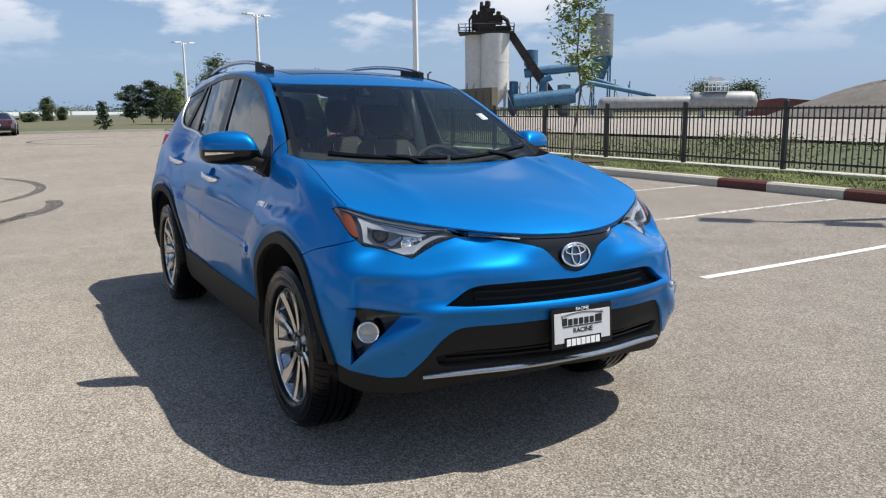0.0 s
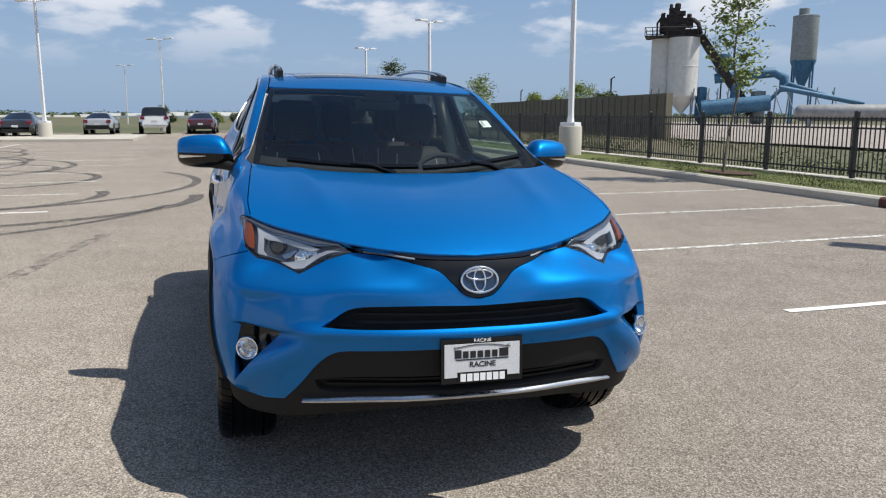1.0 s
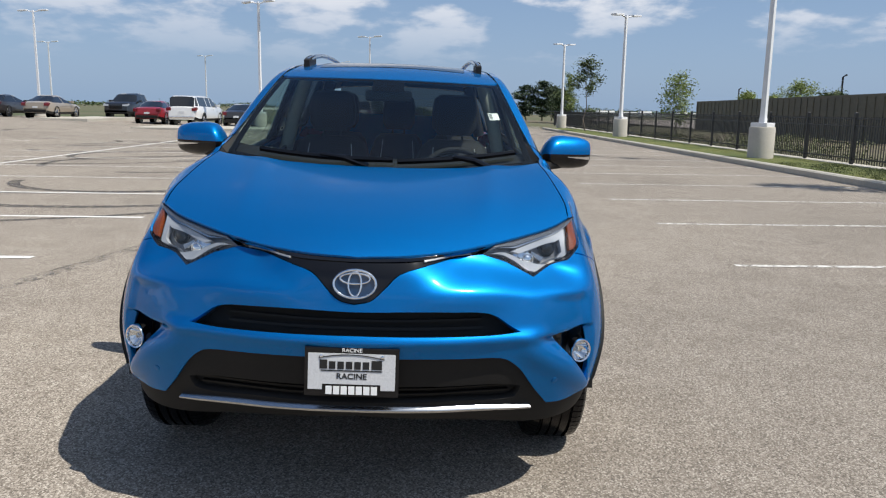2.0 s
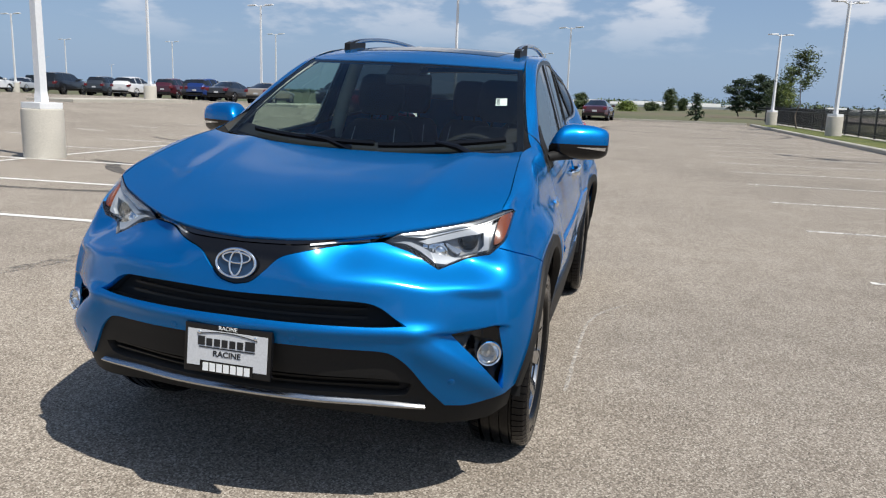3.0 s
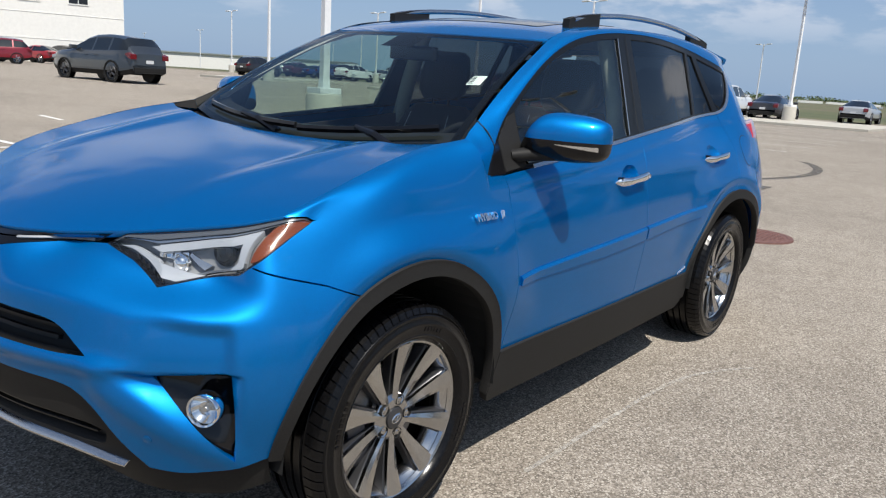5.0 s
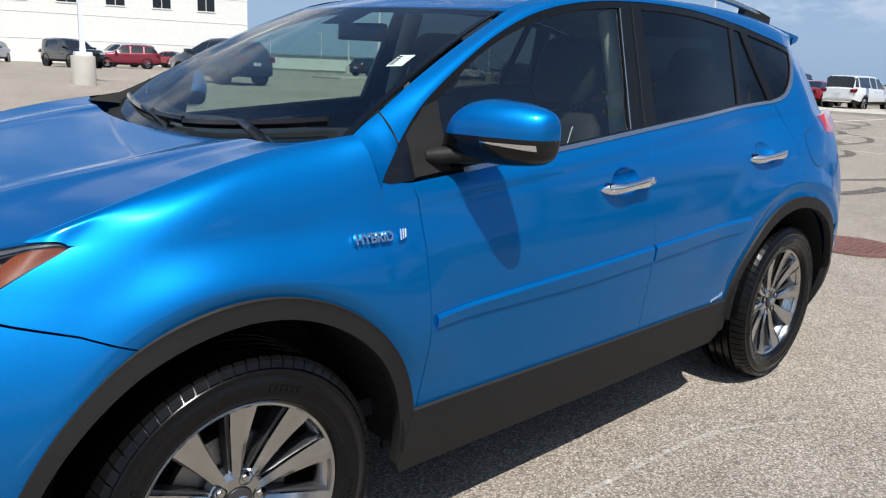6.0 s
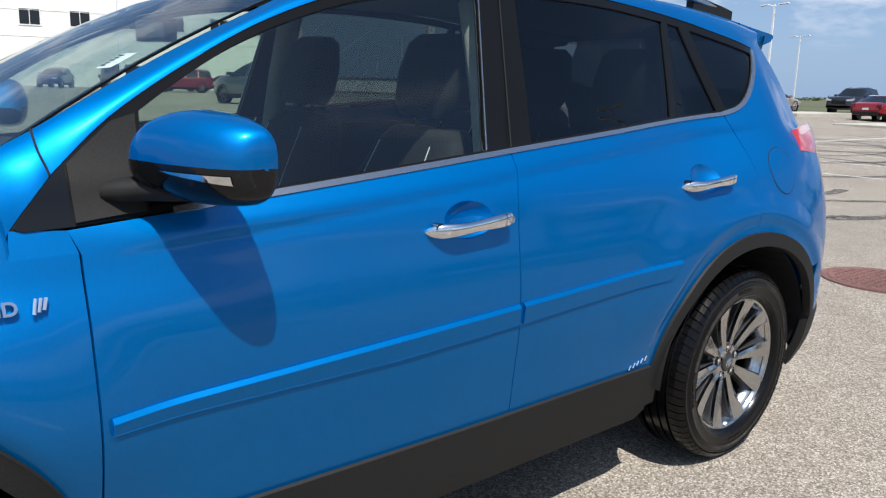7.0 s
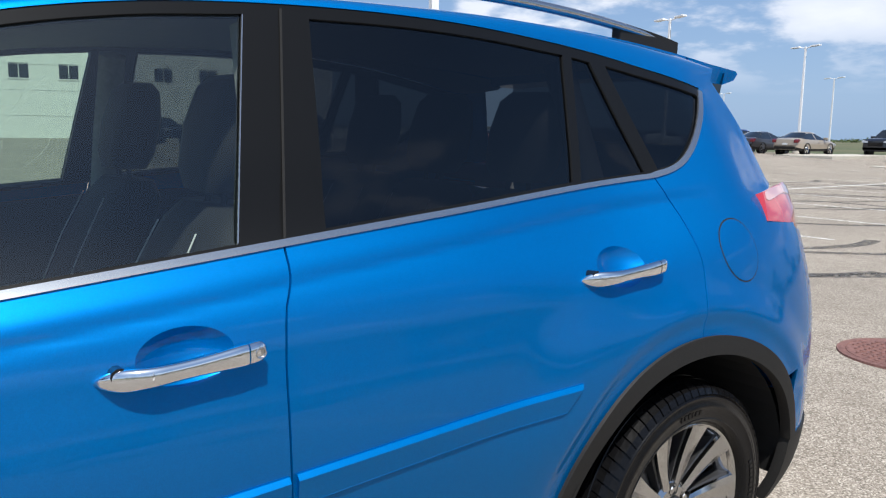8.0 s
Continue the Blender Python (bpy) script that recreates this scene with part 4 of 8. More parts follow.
# plan of the body at bumper height, from the middle of the nose to the middle of the tail
plan = np.array(thread([(2.205, -0.15), (2.212, 0.0), (2.205, 0.15), (2.182, 0.30), (2.143, 0.43), (2.098, 0.54), (2.035, 0.65), (1.948, 0.75), (1.84, 0.832), (1.70, 0.878), (1.53, 0.896), (1.33, 0.896), (0.9, 0.890),
                        (0.0, 0.892), (-0.9, 0.880), (-1.35, 0.892), (-1.65, 0.878), (-1.92, 0.82), (-2.10, 0.70), (-2.20, 0.45), (-2.23, 0.0), (-2.23, -0.1)], 0.004))
first = int(np.argmin(np.abs(plan[:60, 1])))
plan = plan[first:]
plan_s = np.concatenate([[0], np.cumsum(np.linalg.norm(np.diff(plan, axis=0), axis=1))])


def at_plan(s):
    a = np.abs(s)
    return np.interp(a, plan_s, plan[:, 0]), np.interp(a, plan_s, plan[:, 1]) * np.where(np.asarray(s) < 0, -1, 1)


corner = int(np.argmin(np.abs(plan[:, 1] - 0.80) + (plan[:, 0] < 1)))


def s_of_x(x):
    return np.interp(-np.asarray(x, float), -plan[corner - 60:, 0], plan_s[corner - 60:])


def s_of_y(y):
    half = plan[:corner]
    return np.sign(y) * np.interp(np.abs(y), half[:, 1], plan_s[:corner])


# how far the skin stands in or out from that plan, by height
door_in = Curve1((0.15, -0.11), (0.30, -0.070), (0.40, -0.057), (0.55, -0.041), (0.72, -0.026), (0.86, -0.037), (0.95, -0.054), (1.00, -0.064), (1.035, -0.075), (1.065, -0.090), (1.10, -0.112), (1.146, -0.139), (1.30, -0.196), (1.55, -0.289))
front_in = Curve1((0.15, -0.20), (0.30, -0.125), (0.37, -0.075), (0.45, -0.035), (0.55, -0.012), (0.60, 0.0), (0.66, -0.004), (0.73, -0.020), (0.80, -0.038), (0.85, -0.056), (0.90, -0.092), (0.97, -0.17))
corner_in = Curve1((0.15, -0.12), (0.30, -0.042), (0.45, 0.002), (0.535, 0.014), (0.65, 0.006), (0.78, -0.028), (0.875, -0.072), (0.97, -0.130), (1.05, -0.21))
rear_in = Curve1((0.15, -0.10), (0.35, -0.008), (0.6, 0.012), (0.85, 0.0), (1.0, -0.035), (1.15, -0.09), (1.3, -0.17), (1.5, -0.30), (1.6, -0.36))
tail_tuck = Curve1((1.12, 0.0), (1.155, 0.012), (1.195, 0.034), (1.26, 0.036), (1.34, 0.030), (1.45, 0.022), (1.6, 0.022))


def skin(s, z):
    """The painted wall of the body: distance s round the plan, height z."""
    s, z = np.asarray(s, float), np.asarray(z, float)
    a = np.abs(s)
    px, py = at_plan(s)
    h = 0.03
    xa, ya = at_plan(s - h)
    xb, yb = at_plan(s + h)
    nx, ny = (yb - ya), -(xb - xa)
    ln = np.hypot(nx, ny)
    nx, ny = nx / ln, ny / ln
    wf, ws = 1 - rise(a, 0.30, 0.85), rise(a, 0.98, 1.48)
    wr = rise(a, 3.75, 4.60)
    d = wf * front_in(z) + (1 - wf) * (1 - ws) * corner_in(z) + ws * ((1 - wr) * door_in(z) + wr * rear_in(z))
    # flares that run round the wheel arches, with a crest just outside the trim
    for cx, tall, tuck, crest in ((1.33, 0.028, 0.015, 0.012), (-1.33, 0.016, 0.011, 0.045)):
        r = np.hypot(px - cx, z - 0.352) - 0.494
        d = d + ws * rise(z, 0.40, 0.74) * (tall * (1 - rise(r, crest, crest + 0.13 + 0.15 * rise(np.sign(cx) * (cx - px), 0.05, 0.45))) - tuck * rise(crest + 0.027 - r, 0.0, 0.055))
    d = d + ws * 0.018 * (1 - rise(z, 0.50, 0.80)) * np.exp(-((px - 1.40) / 0.46) ** 4)
    # the nose leans back beside the badge panel and under the lamps
    z0, z1 = 0.775 - 0.032 * rise(a, 0.34, 0.74), 0.892 - 0.044 * rise(a, 0.34, 0.74)
    d = d - 0.083 * rise(a, 0.14, 0.42) * (1 - rise(a, 0.78, 1.02)) * rise((z - z0) / (z1 - z0), 0.0, 1.0)
    # the upper body draws in towards the tail and over the front doors
    d = d - ws * (1 - wr) * 0.046 * rise(-px, 0.5, 1.4) * rise(z, 0.95, 1.2)
    d = d - ws * 0.014 * rise(px, 0.3, 0.9) * rise(z, 0.85, 1.02) * (1 - rise(z, 1.05, 1.14))
    d = d - tail_tuck(np.clip(z, 1.12, 1.6)) * rise(-px, 1.52, 1.86)
    # rolled shoulder under the windows with a pressed groove below it
    w = z - (1.122 - 0.089 * px - 0.066)
    on = ws * (1 - wr) * rise(0.9 - px, 0, 0.4) * (1 - rise(-px, 1.25, 1.7))
    d = d + on * (0.0045 * np.exp(-((w - 0.028) / 0.022) ** 2) - 0.0022 * np.exp(-((w + 0.002) / 0.011) ** 2))
    return np.stack([px + nx * d, py + ny * d, z + 0 * px], -1)


def side(x, z):
    return skin(s_of_x(x), z)


hood_mid = Curve1((0.95, 1.118), (1.12, 1.106), (1.4, 1.072), (1.7, 1.022), (1.9, 0.974), (2.03, 0.932), (2.13, 0.886), (2.17, 0.858))
hood_bend = Curve1((1.0, 0.07), (1.2, 0.05), (1.45, 0.0), (1.7, -0.066), (1.9, -0.15), (2.0, -0.21), (2.15, -0.28))


def hood(x, y):
    x, y = np.asarray(x, float), np.asarray(y, float)
    ridge = 0.007 * np.exp(-((np.abs(y) - (0.50 - 0.10 * (x - 1.1))) / 0.055) ** 2) * rise(2.0 - x, 0, 0.5)
    return np.stack([x, y, hood_mid(x) + hood_bend(x) * y * y + ridge], -1)


roof_mid = Curve1((0.44, 1.482), (0.38, 1.503), (0.25, 1.542), (0.0, 1.588), (-0.4, 1.622), (-0.9, 1.634), (-1.4, 1.618), (-1.8, 1.583), (-2.05, 1.55))


def roof(x, y):
    x, y = np.asarray(x, float), np.asarray(y, float)
    return np.stack([x, y, roof_mid(x) - 0.09 * y * y], -1)


def screen(u, v):
    """Windscreen: u across from -1 to 1, v up from 0 to 1."""
    u, v = np.asarray(u, float), np.asarray(v, float)
    b = np.stack([1.13 - 0.15 * u * u, 0.695 * u, 1.075 + 0.055 * u * u], -1)
    t = np.stack([0.395 - 0.08 * u * u, 0.565 * u, 1.500 - 0.006 * u * u], -1)
    bulge = (4 * v * (1 - v) * 0.022)[..., None] * np.array([0.5, 0, 0.86])
    return b + (t - b) * v[..., None] + bulge


def inside(pts, loop):
    """Which of the points (n, 2) lie within the closed loop."""
    x, y = pts[:, 0], pts[:, 1]
    hit = np.zeros(len(pts), bool)
    L = np.asarray(loop)
    for (x0, y0), (x1, y1) in zip(L, np.roll(L, -1, 0)):
        c = (y0 > y) != (y1 > y)
        with np.errstate(divide="ignore", invalid="ignore"):
            hit ^= c & (x < (x1 - x0) * (y - y0) / (y1 - y0 + 1e-12) + x0)
    return hit


def normals(f, uv, h=0.004, flip=False):
    u, v = uv[:, 0], uv[:, 1]
    n = np.cross(f(u + h, v) - f(u - h, v), f(u, v + h) - f(u, v - h))
    n /= np.linalg.norm(n, axis=1)[:, None] + 1e-12
    return -n if flip else n


def cut(f, loop, holes=(), step=0.035, lift=0.0, fold=0.012, out=None):
    """A piece of the surface f(u, v) trimmed to a loop with holes; its edges fold inwards. Returns vertices, faces and normals."""
    loops = [np.asarray(loop, float)] + [np.asarray(q, float) for q in holes]
    loops = [q[:-1] if np.linalg.norm(q[0] - q[-1]) < 1e-6 else q for q in loops]
    verts, edges = [], []
    for q in loops:
        k = len(verts)
        verts += [tuple(p) for p in q]
        edges += [(k + i, k + (i + 1) % len(q)) for i in range(len(q))]
    rim = np.array(verts)
    lo, hi = rim.min(0), rim.max(0)
    gu, gv = np.arange(lo[0] + step / 2, hi[0], step), np.arange(lo[1] + step / 2, hi[1], step)
    grid = np.array([(a, b) for a in gu for b in gv]) if len(gu) and len(gv) else np.zeros((0, 2))
    if len(grid):
        ok = inside(grid, loops[0])
        for q in loops[1:]:
            ok &= ~inside(grid, q)
        grid = grid[ok]
    if len(grid):
        near = np.min(np.linalg.norm(grid[:, None, :] - rim[None, :, :], axis=2), axis=1)
        grid = grid[near > step * 0.35]
    allv = [Vector(p) for p in verts] + [Vector(p) for p in grid]
    vv, ee, ff = delaunay_2d_cdt(allv, edges, [], 0, 1e-6)[:3]
    uv = np.array([(p.x, p.y) for p in vv])
    mid = np.array([uv[list(t)].mean(0) for t in ff])
    keep = inside(mid, loops[0])
    for q in loops[1:]:
        keep &= ~inside(mid, q)
    ff = [list(t) for t, k in zip(ff, keep) if k]
    N = normals(f, uv)
    P = f(uv[:, 0], uv[:, 1])
    away = np.array(out if out is not None else (0, 0, 0.0))
    if out is None:
        centre = np.array([0.0, 0.0, 0.7])
        sgn = np.sign(np.sum((P - centre) * N, axis=1).mean())
    else:
        sgn = np.sign((N @ away).mean())
    N = N * sgn
    P = P + N * lift
    V, F, NN = P.tolist(), [], N.tolist()
    for t in ff:
        g = np.cross(P[t[1]] - P[t[0]], P[t[2]] - P[t[0]])
        F.append(t if g @ N[t[0]] >= 0 else t[::-1])
    if fold:
        count = {}
        for t in F:
            for i in range(3):
                a, b = t[i], t[(i + 1) % 3]
                count[(a, b)] = 1
        for a, b in list(count):
            if (b, a) in count:
                continue
            g = np.cross(P[b] - P[a], N[a])
            g /= np.linalg.norm(g) + 1e-12
            k = len(V)
            V += [P[a].tolist(), P[b].tolist(), (P[b] - N[b] * fold).tolist(), (P[a] - N[a] * fold).tolist()]
            NN += [((g + N[q] * w) / np.linalg.norm(g + N[q] * w)).tolist() for q, w in ((a, 0.6), (b, 0.6), (b, 0.0), (a, 0.0))]
            F.append([k, k + 3, k + 2, k + 1])
    return V, F, NN


def ribbon(A, B, TA, TB, n=10, out=(0, 0, 1)):
    """A swept band between two lines with given directions at both."""
    A, B, TA, TB = (np.asarray(q, float) for q in (A, B, TA, TB))
    w = np.linalg.norm(B - A, axis=1)[:, None]
    TA, TB = TA / np.linalg.norm(TA, axis=1)[:, None] * w, TB / np.linalg.norm(TB, axis=1)[:, None] * w
    G = []
    for j in range(n + 1):
        t = j / n
        G.append((2 * t**3 - 3 * t**2 + 1) * A + (t**3 - 2 * t**2 + t) * TA + (3 * t**2 - 2 * t**3) * B + (t**3 - t**2) * TB)
    return lattice(np.array(G), out)


def lattice(G, out=(0, 0, 1)):
    """Faces and normals for a grid of points (rows, columns, 3)."""
    du, dv = np.gradient(G, axis=1), np.gradient(G, axis=0)
    N = np.cross(du, dv)
    N /= np.linalg.norm(N, axis=2)[..., None] + 1e-12
    if (N @ np.array(out)).mean() < 0:
        N = -N
        swap = True
    else:
        swap = False
    r, c = G.shape[:2]
    F = []
    for i in range(r - 1):
        for j in range(c - 1):
            q = [i * c + j, i * c + j + 1, (i + 1) * c + j + 1, (i + 1) * c + j]
            F.append(q if not swap else q[::-1])
    return G.reshape(-1, 3).tolist(), F, N.reshape(-1, 3).tolist()


def skinned(name, pieces, material, parent, label="", flip=False):
    """One mesh out of cut pieces; flip mirrors it to the other side of the car."""
    V, F, N = [], [], []
    for v, f, n in pieces:
        k = len(V)
        V += v
        N += n
        F += [[i + k for i in t] for t in f]
    if flip:
        V, N, F = [(a, -b, c) for a, b, c in V], [(a, -b, c) for a, b, c in N], [t[::-1] for t in F]
    me = bpy.data.meshes.new(name)
    me.from_pydata(V, [], F)
    me.materials.append(material)
    for p in me.polygons:
        p.use_smooth = True
    me.normals_split_custom_set_from_vertices([Vector(n) for n in N])
    ob = new(name, me)
    ob.parent = parent
    if label:
        tagged(ob, label)
    return ob


def both(name, pieces, material, parent, label=""):
    return skinned(name, pieces, material, parent, label), skinned(name, pieces, material, parent, label, True)


def ring(cx, cz, r, a0, a1, step=0.02):
    k = max(2, int(abs(radians(a1 - a0)) * r / step))
    return [np.array((cx + r * math.cos(radians(a0 + (a1 - a0) * i / k)), cz + r * math.sin(radians(a0 + (a1 - a0) * i / k)))) for i in range(k + 1)]


CAR = pose(0, -0.017, 0, -1.25, 0, 0)
car = thing("car", "metallic blue compact sport utility vehicle with chrome and black trim", "car", CAR)

WX, WZ, RO, RI = 1.33, 0.352, 0.494, 0.446
belt = lambda x: 1.122 - 0.089 * x
SEAM_F, SEAM_M = 0.830, -0.192
SEAM = [(-0.210, 0.452), (-0.206, 0.62), (-0.204, 0.80), (-0.210, 0.97), (-0.222, 1.045), (-0.238, 1.078), (-0.244, 1.139)]
GAP = 0.0022

# wings
def s_near(x, y, z):
    """Distance round the plan at which the skin passes nearest to a point."""
    q = np.linspace(0.2, 1.6, 1401)
    p = skin(q, np.full(1401, z))
    return float(q[np.argmin(np.hypot(p[:, 0] - x, p[:, 1] - y))])


# lower edge of the headlamp on the skin, from its inner point to its tip
LAMP_LOW = [(s_near(1.992, 0.410, 0.886), 0.886), (s_near(1.985, 0.50, 0.860), 0.860), (s_near(1.970, 0.596, 0.811), 0.811), (s_near(1.925, 0.662, 0.827), 0.827),
            (s_near(1.880, 0.734, 0.849), 0.849), (s_near(1.827, 0.756, 0.874), 0.874), (s_near(1.765, 0.765, 0.906), 0.906), (s_near(1.70, 0.766, 0.941), 0.941), (s_near(1.633, 0.758, 0.972), 0.972)]
TIP_S, SEAM_S = LAMP_LOW[-1][0], LAMP_LOW[5][0]
x_of_s = lambda q: float(at_plan(q)[0])
fender = poly([(SEAM_F + GAP, 0.452), (SEAM_F + GAP, 1.003)])[:-1]
top_line = thread([(SEAM_F + GAP, 1.003), (1.0, 1.0), (1.2, 0.997), (1.4, 0.988), (1.54, 0.979), (x_of_s(TIP_S), 0.972)])
fender += top_line
fender += [np.array((x_of_s(a), b)) for a, b in poly(LAMP_LOW[5:], 0.015)[::-1]][1:]
fender += poly([(x_of_s(SEAM_S), 0.874), (1.66, 0.826), (1.545, 0.782)])[1:]
fender += [p for p in ring(WX, WZ, RO, math.degrees(math.atan2(0.782 - WZ, 1.545 - WX)), 168, 0.02) if p[0] > SEAM_F + 0.02]
fender += [np.array((0.853, 0.452))]
up = np.array(top_line)
shut = np.array(thread([(0.97, 0.722, 1.155), (1.09, 0.705, 1.137), (1.25, 0.714, 1.105), (1.45, 0.730, 1.055), (1.60, 0.740, 1.013), (1.706, 0.735, 0.985)], 0.02))


def refit(line, n):
    line = np.asarray(line)
    d = np.concatenate([[0], np.cumsum(np.linalg.norm(np.diff(line, axis=0), axis=1))])
    return np.stack([np.interp(np.linspace(0, d[-1], n), d, line[:, k]) for k in range(line.shape[1])], -1)


lowline = refit(up[up[:, 0] > 0.93], 40)
hiline = refit(shut, 40)
hiline[:, 2] = np.where(hiline[:, 0] > 1.05, hood(hiline[:, 0], hiline[:, 1])[:, 2], hiline[:, 2])
e = 0.004
low3 = side(lowline[:, 0], lowline[:, 1])
ltan = side(lowline[:, 0], lowline[:, 1] + e) - side(lowline[:, 0], lowline[:, 1] - e)
ltan /= np.linalg.norm(ltan, axis=1)[:, None]
# past the tip the wing's edge follows the top of the lamp to the corner of the hood
tip3, corner3 = low3[-1], hiline[-1]
lead = np.array(thread([tip3, tip3 + np.array([0.014, -0.006, 0.010]), (tip3 + corner3) / 2 + np.array([0.0, 0.004, 0.006]), corner3 + np.array([-0.003, 0.003, -0.002])], 0.008))
low_all = np.concatenate([low3, lead[1:]])
tan_all = np.concatenate([ltan, np.linspace(ltan[-1], np.array([-0.25, -0.5, 0.83]), len(lead) - 1)])
both_lines = refit(np.concatenate([low_all, tan_all], 1), 56)
crown = ribbon(both_lines[:, :3], refit(hiline, 56), both_lines[:, 3:], np.array([[0.05, -1.0, 0.12]] * 56), 12)
# the part of the wing that runs up to the foot of the screen pillar
foot_lo = refit(poly([(0.832, 1.003), (float(lowline[0, 0]), float(lowline[0, 1]))]), 8)
tri_edge = side(np.linspace(0.845, 0.934, 8), np.linspace(1.042, 1.048, 8))
foot = lattice(np.stack([side(foot_lo[:, 0], foot_lo[:, 1]) * (1 - t) + tri_edge * t for t in np.linspace(0, 1, 5)]), (0, 1, 0.3))
cheek_lo = refit(np.concatenate([side(np.linspace(0.934, 0.858, 8), np.linspace(1.048, 1.133, 8))]), 12)
cheek_hi = refit(np.array([(0.97, 0.722, 1.155), (0.93, 0.705, 1.175), (0.87, 0.690, 1.205)]), 12)
cheek = ribbon(cheek_lo, cheek_hi, np.array([[0.0, -0.3, 1.0]] * 12), np.array([[0.0, -1.0, 0.35]] * 12), 8)
near_edge, pillar_edge = np.array(crown[0][::56]), np.array(cheek[0][::12])
bridge = ribbon(refit(near_edge, 8), refit(pillar_edge, 8), np.array([[-1.0, 0, 0.1]] * 8), np.array([[-1.0, 0, 0.1]] * 8), 3, (0, 1, 0.6))
inner_edge = screen(np.full(12, 0.992), np.linspace(0.0, 0.24, 12)) - np.array([0.004, 0, 0.006])
corner_edge = np.array(thread([(1.10, 0.700, 1.128), (1.03, 0.708, 1.146), (0.97, 0.717, 1.153)], 0.03))
corner_in_ = np.repeat(inner_edge[:1], len(corner_edge), 0) + np.linspace(0, 1, len(corner_edge))[:, None] * np.array([[0.0, 0.0, 0.0]])
both("cowl_end", [lattice(np.stack([cheek_hi - np.array([0, 0.004, 0]), inner_edge]), (0, -0.5, 1)), lattice(np.stack([corner_edge, corner_in_ - np.array([0, 0, 0.006])]), (0, 0, 1))], TRIM, car, "black plastic end of the cowl")
both("front_wing", [cut(side, fender, step=0.010), crown, foot, cheek, bridge], BLUE, car)

# doors
fd = poly([(SEAM_F - GAP, 0.452), (SEAM_F - GAP, 1.0), (0.845, 1.042)])[:-1]
fd += poly([(0.845, 1.042), (-0.244 + GAP, 1.139)])[:-1]
fd += [p + np.array((GAP, 0)) for p in thread(SEAM[::-1])][:-1]
fd += poly([(-0.210 + GAP, 0.452), (SEAM_F - GAP, 0.452)])[:-1]
rd = [p - np.array((GAP, 0)) for p in thread(SEAM)][:-1]
rd += poly([(-0.244 - GAP, 1.139), (-1.295, belt(-1.295) - 0.005)])[:-1]
rd_back = thread([(-1.295, belt(-1.295) - 0.005), (-1.345, 1.13), (-1.352, 1.03), (-1.328, 0.93), (-1.313, 0.8455)])
rd += rd_back[:-1]
rd += ring(-WX, WZ, RO, 88, 11.6)
